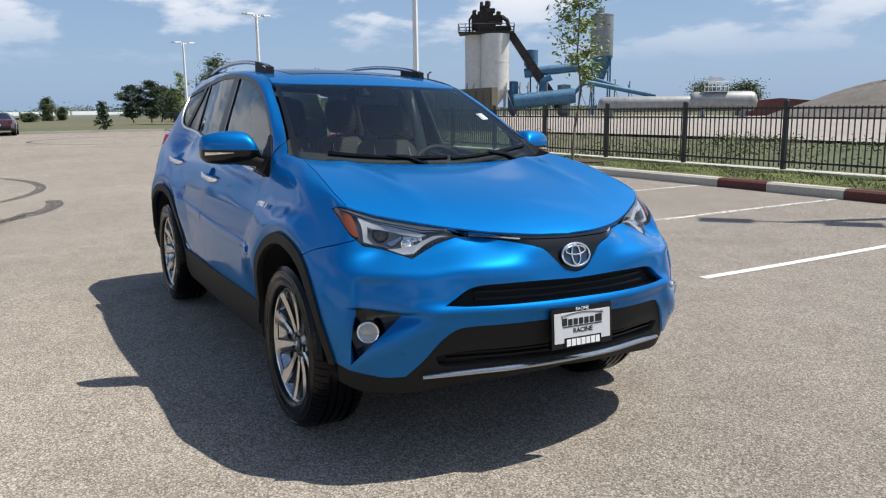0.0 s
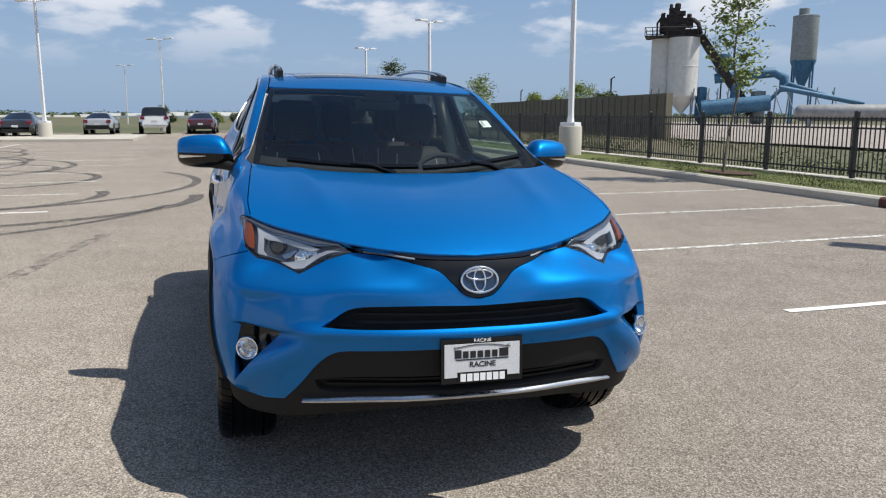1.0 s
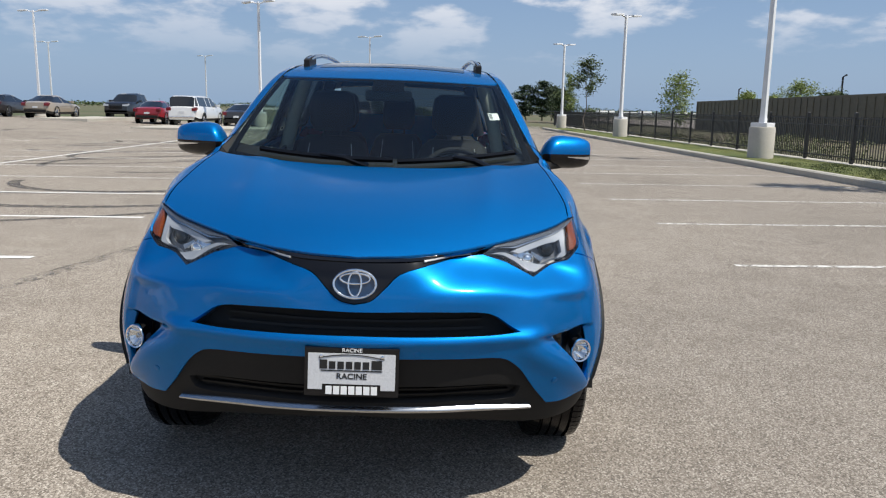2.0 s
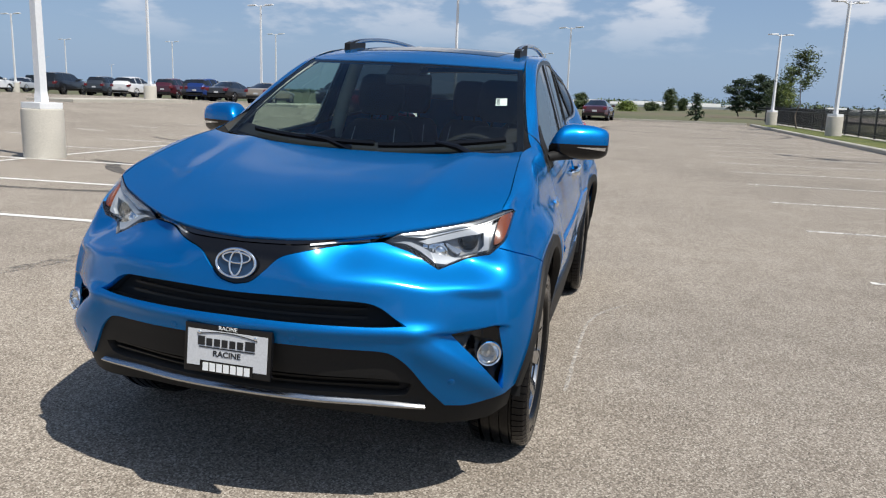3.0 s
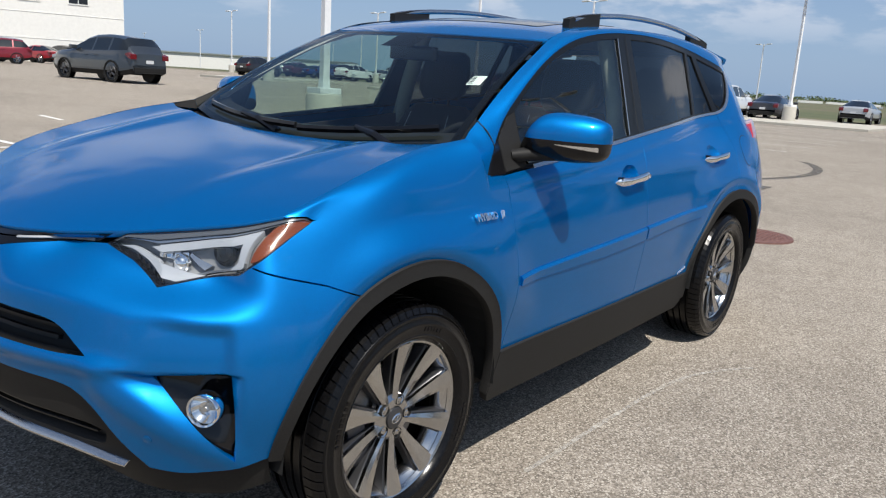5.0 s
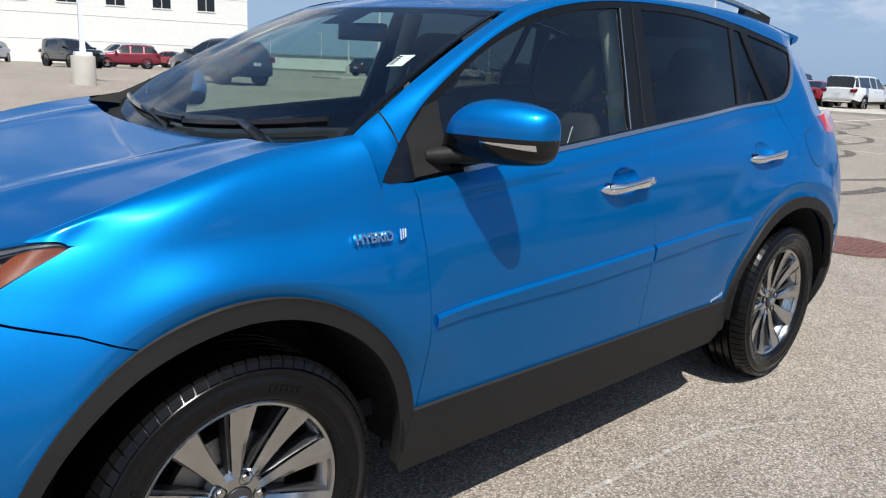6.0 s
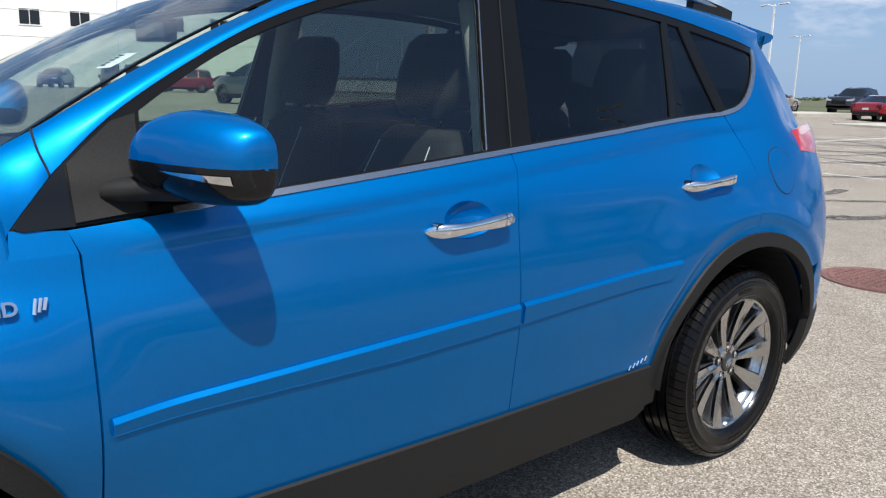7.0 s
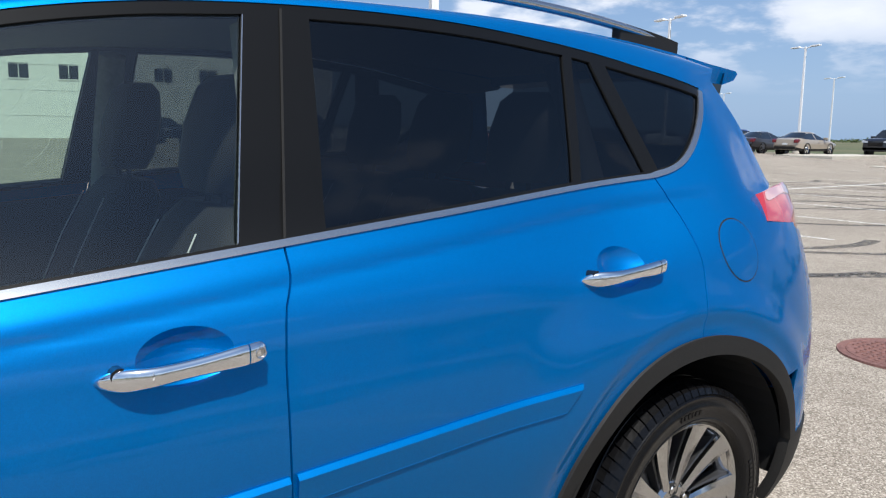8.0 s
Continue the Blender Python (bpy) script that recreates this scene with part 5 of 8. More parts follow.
for nm, loop, hx, hz in (("front_door", fd, -0.035, 0.985), ("rear_door", rd, -1.065, 1.028)):
    hole = [np.array((hx - 0.008 + 0.078 * math.cos(a), hz + 0.006 + 0.045 * math.sin(a))) for a in np.linspace(0, 2 * math.pi, 28, endpoint=False)]
    d1, d2 = both(nm, [cut(side, loop, [hole], step=0.012)], BLUE, car)
    for flip, dd in ((False, d1), (True, d2)):
        # finger scoop behind the handle, a shallow painted bowl
        rows = []
        for k in range(6):
            r, deep = (1 - k / 5.0), 0.026 * (1 - (1 - k / 5.0) ** 2.2)
            q = np.array([(hx - 0.008 + 0.078 * r * math.cos(a), hz + 0.006 + 0.045 * r * math.sin(a)) for a in np.linspace(0, 2 * math.pi, 29)])
            rows.append(side(q[:, 0], q[:, 1]) - np.array([0, 1, 0]) * deep)
        skinned("scoop", [lattice(np.array(rows), (0, 1, 0))], BLUE, dd, "", flip)
        # chrome pull: a pointed front mount, a grip that stands off the scoop and a blunt rear cap
        sg = -1 if flip else 1

        def bar(t0, t1, n, name, material, parent, label=""):
            rings = []
            for t in np.linspace(t0, t1, n):
                x0 = hx + 0.130 - 0.262 * t
                zc0 = hz - 0.012 + 0.018 * t
                end = min(1.0, max(0.02, math.sin(math.pi * min(1, max(0, 0.5 * (t / 0.16) if t < 0.16 else 0.5 if t < 0.93 else 0.5 + 0.5 * (t - 0.93) / 0.07)))) ** 0.55)
                tallh = (0.0178 - 0.0035 * math.sin(math.pi * min(1, max(0, (t - 0.15) / 0.65)))) * end
                proud = 0.010 + 0.032 * math.sin(0.5 * math.pi * min(1, t / 0.35)) * (1 - 0.25 * max(0, (t - 0.75) / 0.25) ** 2)
                thick = 0.011 * end
                q = side(x0, zc0)
                row = []
                for k in range(16):
                    an = 2 * math.pi * k / 16
                    c, s2 = math.cos(an), math.sin(an)
                    row.append((float(q[0]), sg * (float(q[1]) + proud - 0.010 + thick * math.copysign(abs(c) ** 0.7, c)), zc0 + tallh * math.copysign(abs(s2) ** 0.8, s2)))
                rings.append(row)
            bm = bmesh.new()
            vr = [[bm.verts.new(v) for v in row] for row in rings]
            for r0, r1 in zip(vr, vr[1:]):
                for k in range(16):
                    bm.faces.new((r0[k], r0[(k + 1) % 16], r1[(k + 1) % 16], r1[k]))
            bm.faces.new(vr[0]), bm.faces.new(vr[-1])
            return part(name, bm, material, parent, label, smooth=50)

        bar(0.0, 0.855, 26, "door_handle", CHROME, dd, "chrome pull handle")
        bar(0.865, 1.0, 9, "handle_cap", CHROME, dd, "chrome rear cap of the handle")
        # mounts that carry both ends on the door skin
        for xm, r0 in ((hx + 0.098, 0.013), (hx - 0.112, 0.013)):
            q = side(xm, hz)
            bm = bmesh.new()
            tube(bm, [(xm, sg * (float(q[1]) - 0.012), hz - 0.004), (xm, sg * (float(q[1]) + 0.022), hz - 0.002)], r0, 10)
            part("handle_mount", bm, GLOSSBLACK, dd, smooth=60)
        if nm == "front_door":
            bm = bmesh.new()
            q = side(hx - 0.114, hz)
            lathe(bm, [(0.0, 0.0), (0.0058, 0.0), (0.0066, 0.0022), (0.0088, 0.003), (0.0095, 0.0)], 18, pose(float(q[0]), sg * float(q[1] + 0.0375), hz + 0.0045, 0, 0, 0 if sg > 0 else 180), "Y")
            part("key_lock", bm, SILVERTRIM, dd, "small round key lock", smooth=40)

# rear quarter with the broad pillar behind the last window
qp = poly([(-0.90, 0.80), (-0.90, 0.80)])[:0]
qp += [p for p in rd_back[::-1]]
qp = [np.array((p[0] - 2 * GAP, p[1])) for p in qp]
qp += thread([(-1.30 - 2 * GAP, belt(-1.3) + 0.002), (-1.36, 1.252), (-1.41, 1.272), (-1.455, 1.304), (-1.52, 1.360), (-1.59, 1.422), (-1.643, 1.466)])[1:]
qp += thread([(-1.643, 1.466), (-1.66, 1.487), (-1.72, 1.500), (-1.80, 1.50)])[1:]
tail_x = lambda z: float(Curve1((0.62, -2.02), (0.90, -2.02), (1.12, -1.98), (1.20, -1.95), (1.35, -1.89), (1.50, -1.80))(z))
qp += thread([(tail_x(z), z) for z in (1.50, 1.4, 1.3, 1.2)])[1:-1]
qp += poly([(tail_x(1.2), 1.2), (-1.80, 1.178), (-1.718, 1.168), (-1.708, 1.126), (-1.80, 1.112), (-1.90, 1.100), (-1.90, 0.90), (-1.86, 0.72)])
qp += ring(-WX, WZ, RO, math.degrees(math.atan2(0.72 - WZ, -1.755 + WX)), 88)[0:-1]
both("rear_quarter", [cut(side, qp, step=0.012)], BLUE, car)
# fuel flap
flap = [np.array((-1.515 + 0.073 * math.cos(a), 1.045 + 0.078 * math.sin(a))) for a in np.linspace(0, 2 * math.pi, 40, endpoint=False)]
flap_o = [np.array((-1.515 + 0.0765 * math.cos(a), 1.045 + 0.0815 * math.sin(a))) for a in np.linspace(0, 2 * math.pi, 40, endpoint=False)]
skinned("fuel_flap_gap", [cut(side, flap_o, lift=0.0006, fold=0)], VOID, car)
skinned("fuel_flap", [cut(side, flap, lift=0.0018, fold=0.002)], BLUE, car, "round blue fuel flap")

# sills, arch trims, lower cladding
sill = poly([(0.848, 0.452), (-0.835, 0.452), (-0.842, 0.30), (-0.80, 0.272), (0.868, 0.272), (0.882, 0.30), (0.858, 0.40), (0.848, 0.452)])[:-1]
both("sill", [cut(side, sill, lift=0.012, fold=0.03)], TRIM, car, "dark grey plastic sill")
def arch_band(cx, a0, a1, thin):
    out = [np.array((cx + RO * math.cos(radians(a)), WZ + RO * math.sin(radians(a)))) for a in np.linspace(a0, a1, 70)]
    return out + [np.array((cx + (RI + thin(a)) * math.cos(radians(a)), WZ + (RI + thin(a)) * math.sin(radians(a)))) for a in np.linspace(a1, a0, 70)]


arch = arch_band(WX, 7, 186, lambda a: 0.018 * (1 - smooth01(a, 20, 80)))
both("wheel_arch_trim", [cut(side, arch, step=0.02, lift=0.010, fold=0.03)], TRIM, car, "dark grey plastic arch trim")
arch2 = arch_band(-WX, -5, 165, lambda a: 0.010 * smooth01(a, 120, 160))
both("wheel_arch_trim", [cut(side, arch2, step=0.02, lift=0.010, fold=0.03)], TRIM, car, "dark grey plastic arch trim")
top_of = lambda x: 0.7160 + 0.0480 * (0.82 - x)


def strip_moulding(x0, x1, tall, slant):
    """A door strip: an up-facing bevel, a face that leans in towards the sill and a thin lower edge."""
    xs = np.linspace(0, 1, 40)
    cross = [(0.0, -0.004), (0.0, 0.004), (0.009, 0.0115), (0.98, 0.0065), (1.0, 0.007), (1.0, -0.006)]
    line = []
    for k, (dz, push) in enumerate(cross):
        row = []
        for t in xs:
            h = tall[0] + (tall[1] - tall[0]) * min(1.0, t * 1.6)
            d = dz * h if k > 2 else dz
            x = x0 + (x1 - x0) * t + slant * d * (t if slant > 0 else 0)
            q = side(np.array([x]), np.array([top_of(x) - d]))[0]
            row.append((q[0], q[1] + push, q[2]))
        line.append(row)
    L = np.array(line)
    pieces = [lattice(L[k:k + 2], (0, 0.4, 1) if k < 2 else (0, 1, 0) if k == 2 else (0, 0.3, -1)) for k in range(len(cross) - 1)]
    for e, out in ((0, (1, 0, 0)), (-1, (-1, 0, 0))):
        pieces.append(lattice(np.stack([L[1:5, e], L[1:5, e] - np.array([0, 0.02, 0])]), out))
    both("side_moulding", pieces, BLUE, car)


strip_moulding(0.812, -0.198, (0.032, 0.055), 0.0)
strip_moulding(-0.212, -0.900, (0.055, 0.052), 1.0)

# ---- front bumper and lamps ----
sy = lambda y: float(s_of_y(y))
sx = lambda x: float(s_of_x(x))
hl_low = LAMP_LOW[:6]
shield = [(0.0, 0.752), (0.05, 0.763), (0.094, 0.800), (0.14, 0.842), (0.22, 0.864), (0.32, 0.876)] 
sh = thread([(sy(a), b) for a, b in shield] + [LAMP_LOW[0]], 0.015)
slot = thread([(0.0, 0.660), (sy(0.3), 0.658), (sy(0.45), 0.657), (sy(0.530), 0.661)], 0.02)[:-1] + thread([(sy(0.530), 0.661), (sy(0.50), 0.680), (sy(0.44), 0.720), (sy(0.30), 0.733), (0.0, 0.730)], 0.02)
slot_full = slot[:-1] + [np.array((-a, b)) for a, b in slot[::-1]][:-1]
PK0, PK1 = sy(0.662), sy(0.700) + 0.58 * (sx(1.80) - sy(0.700))
pocket = thread([(PK0, 0.622), (0.5 * (PK0 + PK1), 0.630), (PK1 - 0.008, 0.636)], 0.015)[:-1] + thread([(PK1 - 0.008, 0.636), (PK1 + 0.002, 0.53), (PK1 + 0.004, 0.420)], 0.015)[:-1] + thread([(PK1 + 0.004, 0.420), (PK0 + 0.72 * (PK1 - PK0), 0.478), (PK0 + 0.36 * (PK1 - PK0), 0.552), (PK0, 0.622)], 0.015)[:-1]
half = [np.array((0.0, 0.752))] + sh[1:] + poly(hl_low, 0.015)[1:] + poly([(SEAM_S, 0.870), (sx(1.66), 0.822), (sx(1.545), 0.778)], 0.02)
half += [np.array((sx(p[0]), p[1])) for p in ring(WX, WZ, RO, math.degrees(math.atan2(0.778 - WZ, 1.545 - WX)), 3.0)[1:]]
half = [p for p in half if p[1] > 0.42]
low2 = thread([(sx(1.819), 0.416), (sy(0.80), 0.397), (sy(0.72), 0.382), (sy(0.655), 0.388)], 0.02)
half += [np.array(p) for p in low2]
half += thread([(sy(0.655), 0.388), (sy(0.60), 0.450), (sy(0.535), 0.535), (sy(0.485), 0.572), (sy(0.44), 0.580)], 0.02)[1:]
half += thread([(sy(0.44), 0.580), (sy(0.2), 0.586), (0.0, 0.587)], 0.03)[1:]
# where the blue skin has no hole in the middle it is one piece from side to side
whole = half[:-1] + [np.array((0.0, 0.587))] + [np.array((-a, b)) for a, b in half[1:-1][::-1]]
whole = [p for i, p in enumerate(whole) if i == 0 or np.linalg.norm(p - whole[i - 1]) > 1e-4]
mirrored_pocket = [np.array((-a, b)) for a, b in pocket]


def nose(s, z):
    """The bumper skin with its moulded relief: a rolled upper bar, a sharp lower bar and hollowed cheeks."""
    s, z = np.asarray(s, float), np.asarray(z, float)
    p = skin(s, z)
    a = np.abs(s)
    x1, y1 = at_plan(s - 0.03)
    x2, y2 = at_plan(s + 0.03)
    nx, ny = (y2 - y1), -(x2 - x1)
    ln = np.hypot(nx, ny)
    push = 0.016 * np.exp(-((z - 0.640) / 0.022) ** 2) * (1 - rise(a, 0.55, 0.72))
    # hollow under the cheek's sharp lower edge, running out on the lower bar
    sc = sy(0.530)
    zc = np.interp(a, [sc, 0.5 * (sc + PK0), PK0, PK1], [0.662, 0.640, 0.632, 0.640])
    zb = np.interp(a, [sc, PK0, PK1], [0.645, 0.560, 0.425])
    hollow = 0.028 * rise(a, sc + 0.02, sc + 0.22) * (1 - rise(a, PK1 - 0.02, PK1 + 0.03))
    push = push - hollow * rise(zc - z, -0.002, 0.014) * (1 - rise((zc - z) / (zc - zb), 0.15, 1.1))
    # flat cheek let in below a crest under the lamp, ending at an upright edge on the corner
    zt = 0.790 - 0.032 * rise(a, 0.55, 0.90)
    push = push - 0.015 * rise(zt - z, -0.006, 0.044) * rise(a, 0.56, 0.82) * (1 - rise(a, 0.855, 0.905)) * (1 - rise((zc - z) / (zc - zb), 0.15, 1.1))
    push = push + 0.010 * np.exp(-((z - 0.770) / 0.050) ** 2) * rise(a, 0.10, 0.3) * (1 - rise(a, 0.36, 0.60))
    push = push + 0.014 * np.exp(-((z - (0.60 - 0.55 * (a - 0.56))) / 0.045) ** 2) * rise(a, 0.50, 0.62) * (1 - rise(a, 0.85, 1.0))
    return p + np.stack([nx / ln * push, ny / ln * push, 0 * push], -1)


skinned("front_bumper", [cut(nose, whole, [slot_full, pocket, mirrored_pocket], step=0.0095, fold=0.022)], BLUE, car)
for y0, z0 in ((0.20, 0.603), (0.66, 0.475)):
    for sg in (-1, 1):
        q = nose(np.array([sg * sy(y0)]), np.array([z0]))[0]
        bm = bmesh.new()
        nrm = normals(nose, np.array([[sg * sy(y0), z0]]))[0]
        nrm = nrm if nrm[0] > 0 else -nrm
        lathe(bm, [(0.0, 0.002), (0.0095, 0.002), (0.0115, 0.0012), (0.0115, -0.002)], 20, Matrix.Translation(q) @ Vector(nrm).to_track_quat("Z", "Y").to_matrix().to_4x4())
        part("parking_sensor", bm, BLUE, car, smooth=40)


def sunk(name, loop, depth, material, label="", f=nose, step=0.03, holes=()):
    v = cut(f, loop, holes, step, lift=-depth, fold=0)
    return skinned(name, [v], material, car, label)


def grow(loop, d):
    """A loop moved outwards by d."""
    L = np.asarray(loop)
    L = L if np.linalg.norm(L[0] - L[-1]) > 1e-6 else L[:-1]
    t = np.roll(L, -1, 0) - np.roll(L, 1, 0)
    t /= np.linalg.norm(t, axis=1)[:, None] + 1e-9
    n = np.stack([t[:, 1], -t[:, 0]], -1)
    area = 0.5 * np.sum(L[:, 0] * np.roll(L[:, 1], -1) - np.roll(L[:, 0], -1) * L[:, 1])
    return [p for p in (L + n * d * np.sign(area))]


# upper grille slot: black back with two slats
sunk("grille_back", grow(slot_full, 0.03), 0.052, VOID, "black grille recess")
rim_uv = np.array([tuple(p) for p in grow(slot_full, 0.003)])
rim_uv = np.concatenate([rim_uv, rim_uv[:1]])
rim_p, rim_n = nose(rim_uv[:, 0], rim_uv[:, 1]), normals(nose, rim_uv)
rim_n = rim_n * np.sign(rim_n[:, :1])
skinned("grille_surround", [lattice(np.stack([rim_p - 0.010 * rim_n, rim_p - 0.058 * rim_n]), (1, 0, 0))], VOID, car, "black inner wall of the grille slot")
for z0, dp in ((0.680, 0.036), (0.702, 0.038)):
    lo = [(sy(y), z0 - 0.004 * abs(y)) for y in np.linspace(-0.42, 0.42, 29)]
    loop = [np.array(p) for p in lo] + [np.array((a, b + 0.007)) for a, b in lo[::-1]]
    skinned("grille_slat", [cut(nose, loop, step=0.03, lift=-dp, fold=0.02)], SATINBLACK, car, "black grille slat")

# the badge panel between hood and bumper
up_edge = thread([(sy(0.440), 0.893), (sy(0.35), 0.897), (sy(0.2), 0.884), (0.0, 0.879)], 0.015)
bp = [np.array(p) for p in sh] + [np.array(p) for p in up_edge]
bp_full = bp[:-1] + [np.array((0.0, 0.879))] + [np.array((-a, b)) for a, b in bp[1:-1][::-1]]
skinned("badge_panel", [cut(skin, grow(bp_full, -0.003), step=0.03, lift=-0.004, fold=0.02)], GLOSSBLACK, car, "gloss black panel round the badge")
for sg in (-1, 1):
    ln = thread([(sg * sy(0.225), 0.8785), (sg * sy(0.32), 0.8828), (sg * sy(0.42), 0.8868)], 0.02)
    loop = ln + [p + np.array((0, 0.0045)) for p in ln[::-1]]
    skinned("silver_strip", [cut(skin, loop, step=0.02, lift=0.003, fold=0.006)], SATINSILVER, car, "slim satin silver strip beside the badge panel")

# oval badge: chrome rings on a blue-black disc
bq = skin(np.array([0.0]), np.array([0.815]))[0]
BADGE = Matrix.Translation((bq[0] + 0.004, 0, 0.815)) @ pose(0, 0, 0, 0, -14, 0)


def oval(bm, a, b, r, m, ry=0.0, rz=0.0, n=48):
    pts = [m @ Vector((0.004, ry + a * math.cos(t), rz + b * math.sin(t))) for t in np.linspace(0, 2 * math.pi, n + 1)]
    tube(bm, pts, r, 8)


bm = bmesh.new()
lathe(bm, [(0.0, 0.0), (1.0, 0.0), (1.0, -0.012)], 40, BADGE @ Matrix.Diagonal((1, 0.066, 0.0445, 1)) @ Matrix.Diagonal((0.6, 1, 1, 1)), "X")
badge = part("badge", bm, Mat("deep_blue_badge_ground", (0.01, 0.03, 0.07), 0.1, coat=1.0).done(), car, "oval chrome-ringed badge on a dark blue ground")
for a, b, r, rz in ((0.065, 0.0435, 0.0046, 0), (0.020, 0.038, 0.0036, 0), (0.046, 0.0165, 0.0036, 0.017)):
    bm = bmesh.new()
    oval(bm, a, b, r, BADGE, 0, rz)
    part("chrome_ring", bm, CHROME, badge, smooth=60)

# lower black grille, silver lip and valance
lg_half = thread([(0.0, 0.592), (sy(0.2), 0.591), (sy(0.44), 0.585), (sy(0.49), 0.576), (sy(0.54), 0.540), (sy(0.605), 0.452), (sy(0.66), 0.390)], 0.02)
lg_half += thread([(sy(0.66), 0.390), (sy(0.72), 0.384), (sy(0.80), 0.399), (sx(1.819), 0.418)], 0.02)[1:]
lg_half += poly([(sx(1.819), 0.418), (sx(1.80), 0.325), (sy(0.80), 0.300), (sy(0.60), 0.308), (0.0, 0.358)], 0.03)[1:]
lg_full = lg_half + [np.array((-a, b)) for a, b in lg_half[1:-1][::-1]]
mouth_h = thread([(0.0, 0.482), (sy(0.3), 0.480), (sy(0.50), 0.474), (sy(0.555), 0.462)], 0.02)[:-1] + thread([(sy(0.555), 0.462), (sy(0.545), 0.425), (sy(0.3), 0.418), (0.0, 0.416)], 0.02)
mouth = mouth_h[:-1] + [np.array((-a, b)) for a, b in mouth_h[::-1]][:-1]
skinned("lower_bumper", [cut(skin, grow(lg_full, -0.001), [mouth], step=0.03, lift=-0.010, fold=0.03)], TRIM, car, "dark grey lower bumper and valance")
skinned("air_intake", [cut(skin, grow(mouth, 0.012), step=0.03, lift=-0.038, fold=0)], VOID, car, "black lower air intake")
for z0 in (0.440, 0.462):
    lo = [(sy(y), z0) for y in np.linspace(-0.52, 0.52, 31)]
    skinned("grille_slat", [cut(skin, [np.array(p) for p in lo] + [np.array((a, b + 0.006)) for a, b in lo[::-1]], step=0.03, lift=-0.020, fold=0.012)], SATINBLACK, car)
lip = [(sy(y), 0.396 - 0.030 * abs(y) ** 1.5) for y in np.linspace(-0.60, 0.60, 41)]
lip_loop = [np.array(p) for p in lip] + [np.array((a, b + 0.008 * (1 - (abs(a) / 0.72) ** 6))) for a, b in lip[::-1]]
skinned("silver_lip", [cut(skin, lip_loop, step=0.02, lift=0.010, fold=0.03)], SILVERTRIM, car, "brushed silver strip under the grille")

# fog lamps in their black pockets
for flip in (False, True):
    sg = -1 if flip else 1
    skinned("fog_pocket", [cut(nose, grow(pocket, 0.02), step=0.02, lift=-0.034, fold=0)], GLOSSBLACK, car, "black fog lamp pocket", flip)
    q = skin(np.array([sy(0.752)]), np.array([0.556]))[0]
    m = Matrix.Translation((q[0] - 0.004, sg * q[1], 0.556)) @ Vector((0.90, sg * 0.42, 0.03)).to_track_quat("Z", "Y").to_matrix().to_4x4()
    bm = bmesh.new()
    lathe(bm, [(0.041, -0.03), (0.042, 0.0), (0.039, 0.005), (0.035, 0.003), (0.034, -0.012)], 36, m)
    fog = part("fog_lamp", bm, CHROME, car, "round chrome-rimmed fog lamp", smooth=50)
    bm = bmesh.new()
    lathe(bm, [(0.034, -0.006), (0.022, -0.024), (0.012, -0.030), (0.0, -0.030)], 30, m)
    part("reflector", bm, CHROME, fog, smooth=50)
    bm = bmesh.new()
    lathe(bm, [(0.0095, -0.030), (0.0095, -0.012), (0.006, -0.008), (0.0, -0.008)], 16, m)
    part("bulb_shield", bm, SILVERTRIM, fog, smooth=40)
    bm = bmesh.new()
    lathe(bm, [(0.0345, -0.003), (0.028, 0.002), (0.015, 0.006), (0.0, 0.007)], 30, m)
    part("lens", bm, LENS, fog, smooth=60)

# headlamps: a clear cover swept between the bumper edge and the hood lip, u from 0 at the inner point to 6 at the tip, v upwards
hood_lip = np.array(thread([(float(b), float(a), float(hood(b, a)[2])) for a, b in ((0.0, 2.122), (0.15, 2.102), (0.30, 2.044), (0.42, 1.970), (0.55, 1.875), (0.66, 1.785), (0.735, 1.702))], 0.02))
lamp_lo = np.array(poly(LAMP_LOW, 0.006))
lamp_u_knots = [0.0, 0.75, 1.6, 2.6, 3.6, 4.3, 4.9, 5.5, 6.0]
knot_at = [int(np.argmin(np.hypot(lamp_lo[:, 0] - a, lamp_lo[:, 1] - b))) for a, b in LAMP_LOW]
lo_u = np.interp(np.arange(len(lamp_lo)), knot_at, lamp_u_knots)
lo3 = skin(lamp_lo[:, 0], lamp_lo[:, 1])
lot = skin(lamp_lo[:, 0], lamp_lo[:, 1] + 0.004) - skin(lamp_lo[:, 0], lamp_lo[:, 1] - 0.004)
lot /= np.linalg.norm(lot, axis=1)[:, None]
over = hood_lip[hood_lip[:, 1] > 0.44] - np.array([-0.004, 0, 0.008])
hi3 = np.concatenate([[lo3[0]], over, lead[::-1][1:] - np.array([-0.003, 0, 0.003]), [lo3[-1]]])
hd = np.concatenate([[0], np.cumsum(np.linalg.norm(np.diff(hi3, axis=0), axis=1))])
hi_u = np.interp(hd, [0, hd[len(over)], hd[-1]], [0, 5.05, 6.0])


def lamp(u, v, deep=0.0):
    """The lamp's cover; deep moves it back into the car."""
    u, v = np.asarray(u, float), np.asarray(v, float)
    pick = lambda q, k, a: np.stack([np.interp(q, k, a[:, i]) for i in range(3)], -1)
    A, B, T = pick(u, lo_u, lo3), pick(u, hi_u, hi3), pick(u, lo_u, lot)
    w = np.linalg.norm(B - A, axis=-1)[..., None]
    V = v[..., None]
    TA, TB = T * w, np.array([-0.60, -0.25, 0.62]) * w
    P = (2 * V**3 - 3 * V**2 + 1) * A + (V**3 - 2 * V**2 + V) * TA + (3 * V**2 - 2 * V**3) * B + (V**3 - V**2) * TB
    return P - deep * np.array([0.85, 0.40, 0.05])


